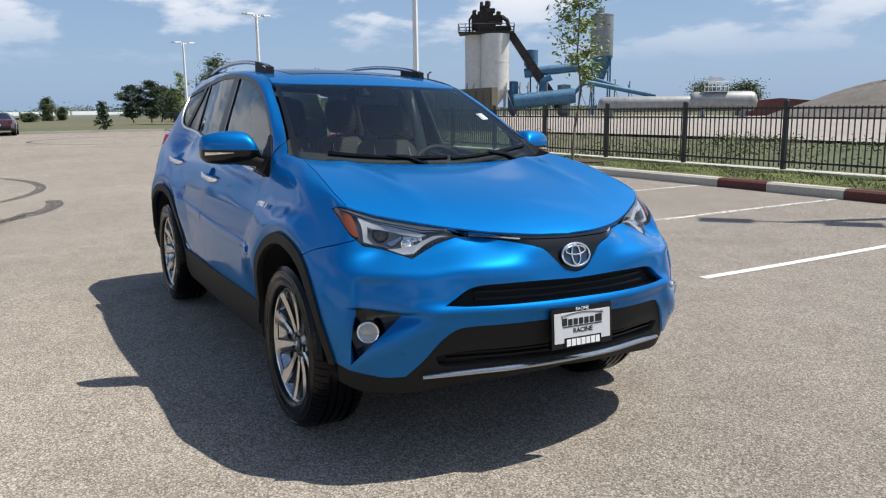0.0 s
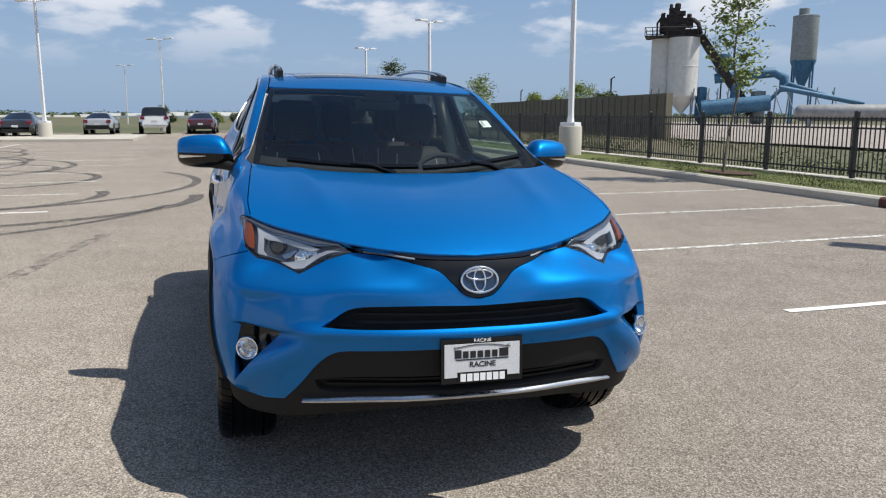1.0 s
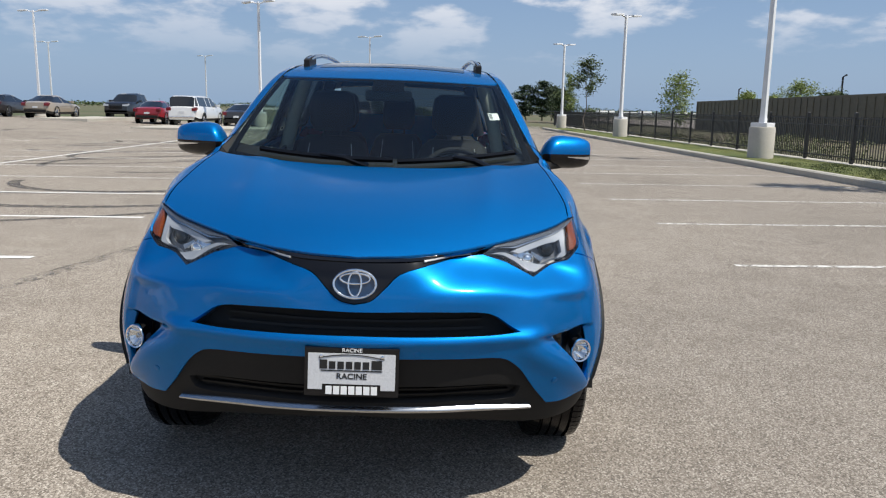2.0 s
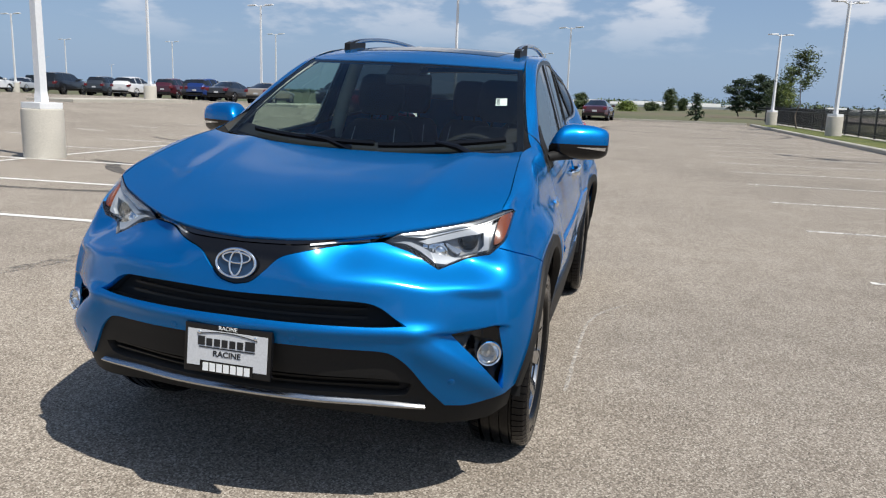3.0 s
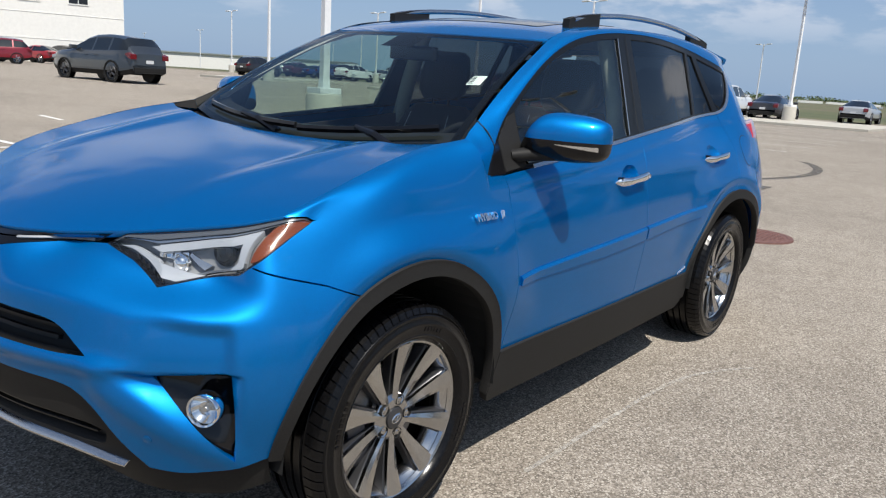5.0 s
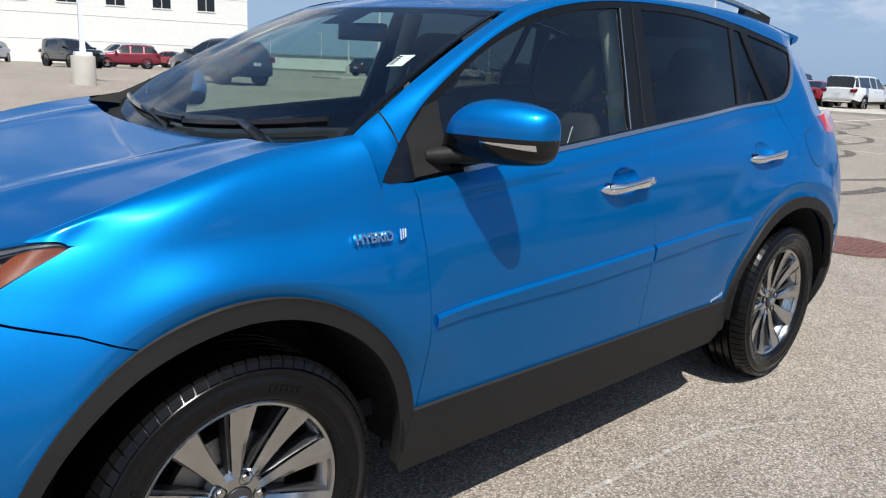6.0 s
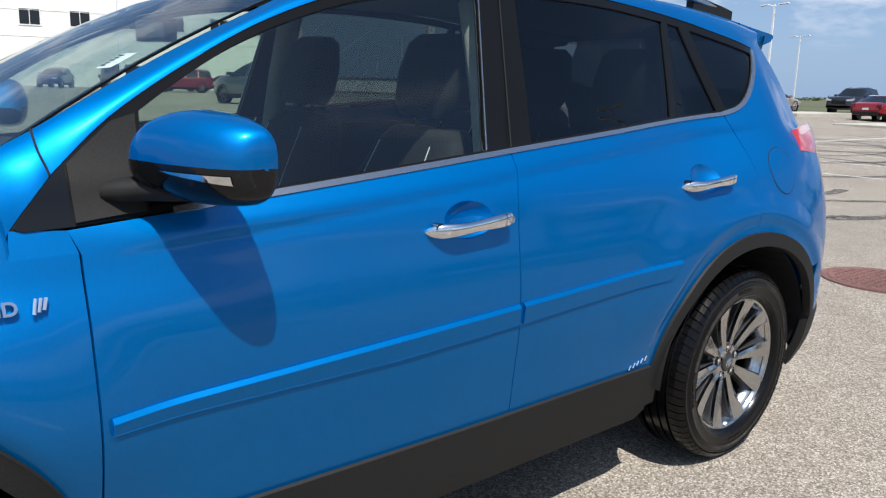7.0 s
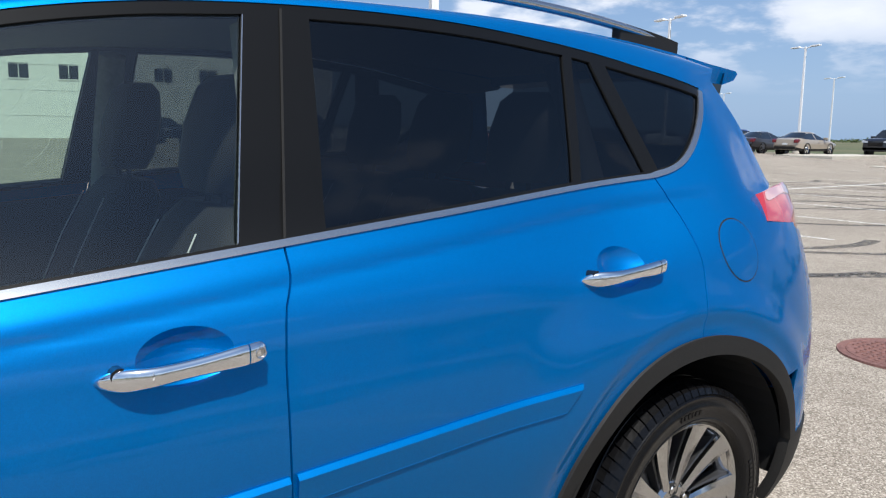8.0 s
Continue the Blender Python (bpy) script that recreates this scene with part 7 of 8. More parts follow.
# door mirrors
for flip in (False, True):
    sg = -1 if flip else 1
    shell = []
    m_top = Curve1((0.0, 1.160), (0.10, 1.212), (0.20, 1.241), (0.30, 1.250), (0.55, 1.251), (0.8, 1.243), (0.95, 1.230), (1.0, 1.222))
    m_low = Curve1((0.0, 1.106), (0.15, 1.096), (0.4, 1.090), (0.75, 1.093), (0.9, 1.101), (1.0, 1.116))
    m_fwd = Curve1((0.0, 0.070), (0.12, 0.098), (0.4, 0.102), (0.75, 0.084), (0.92, 0.064), (1.0, 0.046))
    for t, small in [(q, 1.0) for q in np.linspace(0, 0.95, 24)] + [(0.975, 0.975), (0.99, 0.92), (1.0, 0.83), (1.008, 0.66), (1.012, 0.42), (1.014, 0.15)]:
        yy = 0.768 + 0.259 * t
        zt, zl, w = float(m_top(t)), float(m_low(t)), float(m_fwd(t)) * small
        cx, cz, hh = 0.648 - 0.063 * t, 0.5 * (zt + zl), 0.5 * (zt - zl) * small
        rowp = []
        sn = max(-0.5, min(0.5, (1.164 - cz) / hh))
        a0 = math.copysign(math.asin(abs(sn) ** (1 / 0.85)), sn)
        for a in list(np.linspace(a0, math.pi - a0, 25)) + list(np.linspace(math.pi - a0, 2 * math.pi + a0, 25))[1:]:
            c, s2 = math.cos(a), math.sin(a)
            rowp.append((cx + w * math.copysign(abs(c) ** 0.8, c) * (1.0 if c > 0 else 0.55), yy, cz + hh * math.copysign(abs(s2) ** 0.85, s2)))
        shell.append(rowp)
    S = np.array(shell)
    V, F, N = lattice(S, (0, 1, 0))
    ctr = np.array([0.60, 0.93, 1.18])
    nv = np.array(N)
    pv = np.array(V)
    if np.mean(np.sum((pv - ctr) * nv, 1)) < 0:
        nv = -nv
        F = [q[::-1] for q in F]
    topF = [q for q in F if max(i % 49 for i in q) <= 24]
    lowF = [q for q in F if max(i % 49 for i in q) > 24]
    mir = skinned("door_mirror", [(V, topF, nv.tolist())], BLUE, car, "blue door mirror with black base and silver repeater", flip)
    skinned("mirror_base", [(V, lowF, nv.tolist())], GLOSSBLACK, mir, "black lower mirror housing", flip)
    bm = bmesh.new()
    last = [Vector((p[0], sg * p[1], p[2])) for p in shell[-1][:-1]]
    vs_ = [bm.verts.new(p) for p in last]
    bm.faces.new(vs_)
    part("end_cap", bm, BLUE, mir)
    bm = bmesh.new()
    first_ = [bm.verts.new(Vector((p[0], sg * p[1], p[2]))) for p in shell[0][:-1]]
    bm.faces.new(first_)
    part("inner_cap", bm, GLOSSBLACK, mir)
    bm = bmesh.new()
    tube(bm, [(0.772, sg * 0.765, 1.100), (0.745, sg * 0.785, 1.104), (0.712, sg * 0.800, 1.108), (0.680, sg * 0.840, 1.110), (0.640, sg * 0.900, 1.112)], [0.024, 0.029, 0.030, 0.028, 0.022], 8, 0.8)
    part("mirror_arm", bm, TRIM, mir, "black mirror arm", smooth=60)
    rows = []
    for t in np.linspace(0, 1, 14):
        k = 0.50 + 0.46 * t
        zt, zl, w = float(m_top(k)), float(m_low(k)), float(m_fwd(k))
        cz, hh = 0.5 * (zt + zl), 0.5 * (zt - zl)
        row = []
        for q in (0, 0.33, 0.66, 1):
            z0 = 1.152 - (0.002 + 0.013 * t) * (1 - q)
            sn = max(-1, min(1, (z0 - cz) / hh))
            row.append((0.648 - 0.063 * k + w * (1 - abs(sn) ** (2 / 0.85)) ** 0.4 + 0.003, 0.768 + 0.259 * k + 0.002 * t, z0))
        rows.append(row)
    skinned("repeater", [lattice(np.array(rows), (1, 0, 0))], CHROME, mir, "silver turn signal strip", flip)
    tri = thread([(0.918, 1.060), (0.926, 1.050), (0.912, 1.044)], 0.006)[:-1] + poly([(0.912, 1.044), (0.834, 1.047), (0.834, 1.150), (0.858, 1.130), (0.918, 1.060)], 0.02)[:-1]
    skinned("corner_panel", [cut(side, tri, step=0.02, lift=0.003, fold=0.01)], GLOSSBLACK, surr_of[flip], "gloss black front corner panel of the side windows", flip)
    sail = poly([(0.830, 1.052), (0.830, 1.150), (0.745, 1.222), (0.700, 1.236), (0.706, 1.065), (0.830, 1.052)], 0.02)[:-1]
    skinned("mirror_foot", [cut(side, sail, step=0.02, lift=0.005, fold=0.01)], TRIM, mir, "dark grey plastic foot of the mirror", flip)

# tail lamps and rear bumper
def tail_face(s, z):
    """The lamp stands upright where the body draws in above it."""
    z = np.asarray(z, float)
    p = skin(s, 1.105 + 0.62 * (z - 1.105))
    return np.stack([p[..., 0], p[..., 1], z + 0 * p[..., 0]], -1)


T0 = float(s_of_x(-1.700))
tl = poly([(T0 + 0.004, 1.188), (T0 - 0.010, 1.110)], 0.02)[:-1] + thread([(T0 - 0.010, 1.110), (T0 + 0.12, 1.098), (T0 + 0.26, 1.084), (T0 + 0.38, 1.058)], 0.02)[:-1] + thread([(T0 + 0.38, 1.058), (T0 + 0.42, 1.12), (T0 + 0.36, 1.19), (T0 + 0.16, 1.202), (T0 + 0.004, 1.188)], 0.02)[:-1]
for flip in (False, True):
    tail = skinned("tail_lamp", [cut(tail_face, tl, step=0.03, lift=0.002, fold=0.06)], REDLAMP, car, "red tail lamp wrapping the corner", flip)
    strip = thread([(T0 + 0.014, 1.184), (T0 + 0.012, 1.168), (T0 + 0.16, 1.178), (T0 + 0.33, 1.172), (T0 + 0.35, 1.186), (T0 + 0.16, 1.198)], 0.02, True)
    skinned("clear_strip", [cut(tail_face, strip, step=0.02, lift=0.004, fold=0.003)], Mat("pale_pink_lamp_plastic", (0.50, 0.30, 0.31), 0.1, coat=1.0).done() if not flip else bpy.data.materials["pale_pink_lamp_plastic"], tail, "pale clear upper strip", flip)
rb_loop = [np.array((sx(p[0]), p[1])) for p in poly([(-1.80, 0.47), (-1.775, 0.60), (-1.755, 0.72), (-1.86, 0.722), (-1.90, 0.90), (-1.90, 1.080), (-2.02, 1.05)], 0.025)]
rb_loop += poly([(sx(-2.02) + 0.01, 1.05), (plan_s[-1] - 0.09, 0.98), (plan_s[-1] - 0.09, 0.47), (sx(-1.80) + 0.05, 0.47)], 0.04)
both("rear_bumper", [cut(skin, rb_loop, step=0.04, fold=0.02)], BLUE, car)
rl = poly([(sx(-1.775), 0.47), (plan_s[-1] - 0.09, 0.47), (plan_s[-1] - 0.09, 0.28), (sx(-1.90), 0.25), (sx(-1.765), 0.26), (sx(-1.775), 0.47)], 0.04)[:-1]
both("rear_valance", [cut(skin, rl, step=0.04, lift=0.006, fold=0.03)], TRIM, car, "dark grey rear valance")
gate = [(-1.97, 1.535), (-1.94, 1.45), (-1.90, 1.3), (-2.05, 1.18), (-2.16, 0.98), (-2.17, 0.8)]
rows = [[(x0 + 0.10 * u * u, 0.66 * u * (1 - 0.25 * smooth01(z0, 1.0, 1.5)), z0) for u in np.linspace(-1, 1, 25)] for x0, z0 in gate]
skinned("tailgate", [lattice(np.array(rows[2:]), (-1, 0, 0))], BLUE, car)
rw = skinned("rear_window", [lattice(np.array(rows[:3]), (-1, 0, 0.2))], PRIVACY, car, "dark rear window")
rw.visible_shadow = False

# side badges
for flip in (False, True):
    sg = -1 if flip else 1
    q, nn = side(0.985, 0.926), normals(side, np.array([[0.985, 0.926]]))[0]
    nn = nn * np.sign(nn[1])
    yv = Vector((nn[0], sg * nn[1], nn[2])).normalized()
    xv = Vector((-sg, 0, 0)) - yv * Vector((-sg, 0, 0)).dot(yv)
    xv.normalize()
    zv = yv.cross(xv)
    M = Matrix.Translation((q[0], sg * q[1], q[2])) @ Matrix((xv, zv, yv)).transposed().to_4x4()
    writing("HYBRID", 0.033, M @ Matrix.Translation((-0.012, 0, 0.008)), CHROME, car, "badge_lettering", 0.0040, 0.0010)
    bm = bmesh.new()
    for k in range(3):
        tube(bm, [M @ Vector((0.068 + 0.008 * k, -0.013 + 0.003 * k, 0.009)), M @ Vector((0.074 + 0.008 * k, 0.014, 0.009))], 0.0032, 6)
    part("badge_mark", bm, CHROME, car, "small chrome mark beside the lettering")
    q = side(-0.75, 0.472)
    bm = bmesh.new()
    for k in range(5):
        x0, z0 = -0.722 - 0.019 * k, 0.466 + 0.0042 * k
        tube(bm, [(x0, sg * (q[1] + 0.002), z0 - 0.006), (x0 - 0.009, sg * (q[1] + 0.002), z0 + 0.008)], [0.0034, 0.0034], 6)
    tagged(part("badge_mark", bm, CHROME, car), kind="stuff")


# ---- wheels ----
def build_wheel(name, m):
    """A wheel that faces along +y at the origin: tyre, alloy rim with ten spokes, brake disc."""
    root = new(name)
    root.empty_display_size = 0.1
    root.parent = car
    root.matrix_local = m
    R, w = 0.354, 0.112
    bm = bmesh.new()
    prof = [(0.240, -w * 0.80), (0.255, -w * 0.93), (0.285, -w * 1.02), (0.318, -w * 1.0), (0.326, -w * 0.955), (0.338, -w * 0.87), (0.345, -w * 0.73), (R - 0.004, -w * 0.55)]
    for g in (-0.052, -0.018, 0.018, 0.052):
        prof += [(R, g - 0.005), (R - 0.008, g - 0.0035), (R - 0.008, g + 0.0035), (R, g + 0.005)]
    prof += [(R - 0.004, w * 0.55), (0.345, w * 0.73), (0.338, w * 0.87), (0.3265, w * 0.950), (0.3245, w * 0.985), (0.322, w * 1.0), (0.317, w * 1.0), (0.3155, w * 0.992), (0.302, w * 1.018), (0.299, w * 1.034), (0.2955, w * 1.034), (0.293, w * 1.02), (0.276, w * 1.005), (0.266, w * 0.985), (0.264, w * 0.995), (0.261, w * 0.985), (0.257, w * 0.965), (0.252, w * 0.93), (0.245, w * 0.80), (0.239, w * 0.78)]
    lathe(bm, prof, 96, None, "Y")
    tyre = part("tyre", bm, RUBBER, root, "black radial tyre with blocked shoulder tread", smooth=32)
    bm = bmesh.new()
    low, top, lugs = ((0.326, 0.955), (0.338, 0.87), (0.345, 0.73), (0.349, 0.55)), ((0.3300, 0.990), (0.3440, 0.897), (0.3515, 0.745), (0.3555, 0.553)), 72
    for side_y in (-1, 1):
        for k in range(lugs):
            half_a = math.pi / lugs * (0.84 if k % 2 else 0.88)
            grid = []
            for j, ring_ in enumerate((low, top, top, low)):
                line = []
                for i, (dr, dy) in enumerate(ring_):
                    aa = 2 * math.pi * k / lugs + (-half_a if j < 2 else half_a) + 0.012 * (i - 1.5) * side_y
                    line.append(bm.verts.new((dr * math.cos(aa), side_y * w * dy, dr * math.sin(aa))))
                grid.append(line)
            for j in range(3):
                for i in range(3):
                    bm.faces.new((grid[j][i], grid[j][i + 1], grid[j + 1][i + 1], grid[j + 1][i]))
            bm.faces.new([grid[j][0] for j in range(4)])
    tagged(part("tread", bm, RUBBER, tyre), kind="stuff")
    # raised blocks where the maker's writing runs round the sidewall
    bm = bmesh.new()
    for a_mid, count in ((0.6, 9), (2.2, 6), (3.75, 9), (5.3, 6)):
        for k in range(count):
            a0, a1 = a_mid + 0.052 * (k - count / 2), a_mid + 0.052 * (k - count / 2) + (0.036 if k % 3 else 0.026)
            q = [[bm.verts.new((r * math.cos(a), yy, r * math.sin(a))) for r, a in ((0.277, a0), (0.290, a0), (0.290, a1), (0.277, a1))] for yy in (w * 1.000, w * 1.026)]
            bm.faces.new(q[1])
            for i in range(4):
                bm.faces.new((q[0][i], q[0][(i + 1) % 4], q[1][(i + 1) % 4], q[1][i]))
    tagged(part("sidewall_marking", bm, RUBBER, tyre), kind="stuff")
    bm = bmesh.new()
    lathe(bm, [(0.234, -0.09), (0.217, -0.06), (0.212, 0.03), (0.224, 0.062), (0.234, 0.074), (0.2455, 0.084), (0.247, 0.090), (0.2425, 0.0925), (0.236, 0.089), (0.231, 0.078)], 72, None, "Y")
    rim = part("rim", bm, ALLOY, root, "machined ten-spoke alloy wheel", smooth=35)
    spoke_bm = bmesh.new()
    pocket_bm = bmesh.new()
    for k in range(10):
        pair, lean = k // 2, (1 if k % 2 else -1)
        mid_a = 2 * math.pi * pair / 5 + math.pi / 2
        p0 = Vector((math.cos(mid_a + lean * 0.30), 0, math.sin(mid_a + lean * 0.30))) * 0.046
        p1 = Vector((math.cos(mid_a + lean * 0.305), 0, math.sin(mid_a + lean * 0.305))) * 0.2385
        along_s = (p1 - p0).normalized()
        tang = Vector((-along_s.z, 0, along_s.x))
        for bmx, wide, dy in ((spoke_bm, 1.0, 0.0), (pocket_bm, 1.22, -0.014)):
            rows = []
            for t in np.linspace(0, 1, 8):
                hw = (0.0115 + 0.0235 * t ** 1.35) * wide
                c = p0 + (p1 - p0) * t + Vector((0, 0.060 + 0.029 * t ** 0.8 - 0.008 * math.sin(math.pi * t) + dy, 0))
                fold = 0.30 * lean * hw
                rows.append([bmx.verts.new(c + tang * u + Vector((0, v, 0))) for u, v in ((-hw, -0.030), (-hw * 0.95, -0.003 * (1 - t)), (fold, 0.0035), (hw * 0.95, -0.003 * (1 - t)), (hw, -0.030))])
            for p, q in zip(rows, rows[1:]):
                for i in range(4):
                    bmx.faces.new((p[i], p[i + 1], q[i + 1], q[i]))
    part("spokes", spoke_bm, ALLOY, root, "machined twin spokes", smooth=12)
    part("spoke_sides", pocket_bm, ALLOYDARK, root, "dark painted spoke flanks", smooth=25)
    bm = bmesh.new()
    lathe(bm, [(0.078, 0.030), (0.074, 0.052), (0.060, 0.062), (0.036, 0.062), (0.034, 0.058)], 40, None, "Y")
    part("hub", bm, ALLOY, root, smooth=30)
    bm = bmesh.new()
    lathe(bm, [(0.034, 0.058), (0.033, 0.066), (0.028, 0.0685), (0.0, 0.0695)], 32, None, "Y")
    cap = part("centre_cap", bm, ALLOYDARK, root, "dark centre cap with a silver oval mark", smooth=40)
    for a, b, z0 in ((0.0185, 0.0125, 0), (0.0058, 0.0108, 0), (0.0130, 0.0048, 0.005)):
        bm = bmesh.new()
        tube(bm, [(a * math.cos(t), 0.0705, z0 + b * math.sin(t)) for t in np.linspace(0, 2 * math.pi, 25)], 0.0015, 5)
        part("mark_ring", bm, CHROME, cap)
    for k in range(5):
        a = 2 * math.pi * k / 5 - math.pi / 2
        mm = Matrix.Translation((0.055 * math.cos(a), 0.0, 0.055 * math.sin(a)))
        bm = bmesh.new()
        lathe(bm, [(0.0165, 0.0660), (0.0160, 0.046), (0.0, 0.046)], 18, mm, "Y")
        part("bolt_well", bm, VOID, root)
        bm = bmesh.new()
        lathe(bm, [(0.0095, 0.046), (0.0095, 0.061), (0.0065, 0.0645), (0.0, 0.0645)], 6, mm, "Y")
        part("wheel_nut", bm, ALLOY, root)
    bm = bmesh.new()
    lathe(bm, [(0.06, 0.018), (0.148, 0.018), (0.148, 0.0), (0.06, 0.0)], 48, None, "Y")
    part("brake_disc", bm, STEEL, root, "steel brake disc", smooth=30)
    bm = bmesh.new()
    box(bm, (0.095, -0.03, -0.08), (0.165, 0.042, 0.08), bevel=0.015)
    part("brake_caliper", bm, ALLOYDARK, root, "dark brake caliper")
    bm = bmesh.new()
    lathe(bm, [(0.0, -0.05), (0.234, -0.06)], 40, None, "Y")
    part("back_plate", bm, VOID, root)
    return root


for x0, sg in ((WX, 1), (WX, -1), (-WX, 1), (-WX, -1)):
    build_wheel("wheel", pose(x0, sg * 0.752, WZ + 0.003, 0, 17 if x0 > 0 else 40, 0 if sg > 0 else 180))

# wheel wells and underbody
for x0 in (WX, -WX):
    for sg in (-1, 1):
        bm = bmesh.new()
        rows = []
        for yy in (0.48, 0.852):
            rows.append([bm.verts.new((x0 + 0.455 * math.cos(a), sg * yy, WZ + 0.455 * math.sin(a))) for a in np.linspace(0.02, math.pi + 0.02, 25)])
        for i in range(24):
            bm.faces.new((rows[0][i], rows[0][i + 1], rows[1][i + 1], rows[1][i]))
        bm.faces.new(rows[0])
        part("wheel_well", bm, VOID, car, "black wheel well liner")
bm = bmesh.new()
box(bm, (-2.0, -0.62, 0.27), (1.80, 0.62, 0.45), bevel=0.05)
part("underbody", bm, VOID, car, "dark underbody")

# inner body, so that the gaps between panels look into darkness
for sg in (-1, 1):
    bm = bmesh.new()
    prism(bm, [(0.86, 0.30), (-0.84, 0.30), (-0.86, 0.5), (-0.95, 0.80), (-1.0, 0.95), (0.86, 0.95)], 0.735, 0.75, "Y", Matrix.Diagonal((1, sg, 1, 1)))
    part("inner_panel", bm, CABIN, car)

# ---- cabin ----
bm = bmesh.new()
rows = []
for x0, z0 in ((1.06, 0.98), (1.06, 1.075), (0.85, 1.085), (0.66, 1.075), (0.60, 1.03), (0.62, 0.80)):
    rows.append([(x0 - 0.10 * u * u, 0.70 * u, z0 + 0.012 * math.cos(2.5 * u)) for u in np.linspace(-1, 1, 25)])
skinned("dashboard", [lattice(np.array(rows))], CABIN, car, "dark grey dashboard")
bm = bmesh.new()
tube(bm, [pose(0.52, 0.36, 0.985, 0, 65, 0) @ Vector((0.185 * math.cos(a), 0.185 * math.sin(a), 0)) for a in np.linspace(0, 2 * math.pi, 41)], 0.0155, 8)
wheel_rim = part("steering_wheel", bm, LEATHER, car, "black leather steering wheel", smooth=60)
for a in (0.0, math.pi, 1.5 * math.pi):
    bm = bmesh.new()
    M = pose(0.52, 0.36, 0.985, 0, 65, 0)
    tube(bm, [M @ Vector((0, 0, -0.02)), M @ Vector((-0.17 * math.sin(a), 0.17 * math.cos(a), 0))], [0.03, 0.012], 8)
    part("spoke", bm, CABIN, wheel_rim)


def soft_block(bm, rows):
    """Loft through (centre, half width, half depth) rows of rounded sections."""
    rings = []
    for (cx, cy, cz), hw, hd in rows:
        r = []
        for a in np.linspace(0, 2 * math.pi, 20, endpoint=False):
            c, s2 = math.cos(a), math.sin(a)
            r.append(bm.verts.new((cx + hd * math.copysign(abs(c) ** 0.6, c), cy + hw * math.copysign(abs(s2) ** 0.6, s2), cz)))
        rings.append(r)
    for a, b in zip(rings, rings[1:]):
        for i in range(20):
            bm.faces.new((a[i], a[(i + 1) % 20], b[(i + 1) % 20], b[i]))
    bm.faces.new(rings[0]), bm.faces.new(rings[-1])


def seat(x0, y0, wide=0.25, lab="black leather front seat with a tall headrest"):
    bm = bmesh.new()
    soft_block(bm, [((x0 + 0.02, y0, 0.62), wide, 0.10), ((x0 - 0.04, y0, 0.80), wide, 0.095), ((x0 - 0.11, y0, 1.00), wide * 0.98, 0.085), ((x0 - 0.165, y0, 1.13), wide * 0.80, 0.075), ((x0 - 0.18, y0, 1.175), wide * 0.60, 0.05)])
    s = part("seat_back", bm, LEATHER, car, lab, smooth=60)
    bm = bmesh.new()
    soft_block(bm, [((x0 - 0.170, y0, 1.205), wide * 0.40, 0.05), ((x0 - 0.178, y0, 1.250), wide * 0.54, 0.062), ((x0 - 0.195, y0, 1.34), wide * 0.56, 0.064), ((x0 - 0.21, y0, 1.42), wide * 0.50, 0.050), ((x0 - 0.215, y0, 1.445), wide * 0.36, 0.03)])
    for k in (-0.2, 0.2):
        tube(bm, [(x0 - 0.17, y0 + k * wide, 1.15), (x0 - 0.172, y0 + k * wide, 1.22)], 0.007, 8)
    part("headrest", bm, LEATHER, s, smooth=60)
    bm = bmesh.new()
    box(bm, (x0 - 0.02, y0 - wide, 0.48), (x0 + 0.50, y0 + wide, 0.64), bevel=0.05)
    part("seat_cushion", bm, LEATHER, s, smooth=60)
    for k in (-0.55, 0.55):
        bm = bmesh.new()
        tube(bm, [(x0 + 0.055, y0 + k * wide, 0.82), (x0 - 0.02, y0 + k * wide, 1.0), (x0 - 0.085, y0 + k * wide * 0.9, 1.13)], 0.002, 4)
        part("stitching", bm, PLATEWHITE, s)


seat(-0.09, 0.37), seat(-0.09, -0.37)
for y0 in (0.40, 0.0, -0.40):
    seat(-0.93, y0, 0.21, "black leather rear seat with headrest")
bm = bmesh.new()
box(bm, (-2.0, -0.72, 0.40), (1.0, 0.72, 0.45))
part("floor_pan", bm, CABIN, car, "dark cabin floor")
bm = bmesh.new()
box(bm, (-0.30, -0.12, 0.45), (0.70, 0.12, 0.72), bevel=0.04)
part("centre_console", bm, CABIN, car, "dark centre console")
hd = [np.array((p[0], p[1] - 0.01)) for p in refit(edge_hi[edge_hi[:, 0] < 0.22][:, :2], 40)]
hl_loop = [np.array((0.30, 0.0))] + hd + [np.array((-1.80, 0.0))]
hl_loop = hl_loop + [np.array((a, -b)) for a, b in hl_loop[1:-1][::-1]]
skinned("headlining", [cut(lambda x, y: roof(x, y) - np.array([0, 0, 0.035]), hl_loop, step=0.08, fold=0, out=(0, 0, -1))], HEADLINER, car, "pale grey headlining")
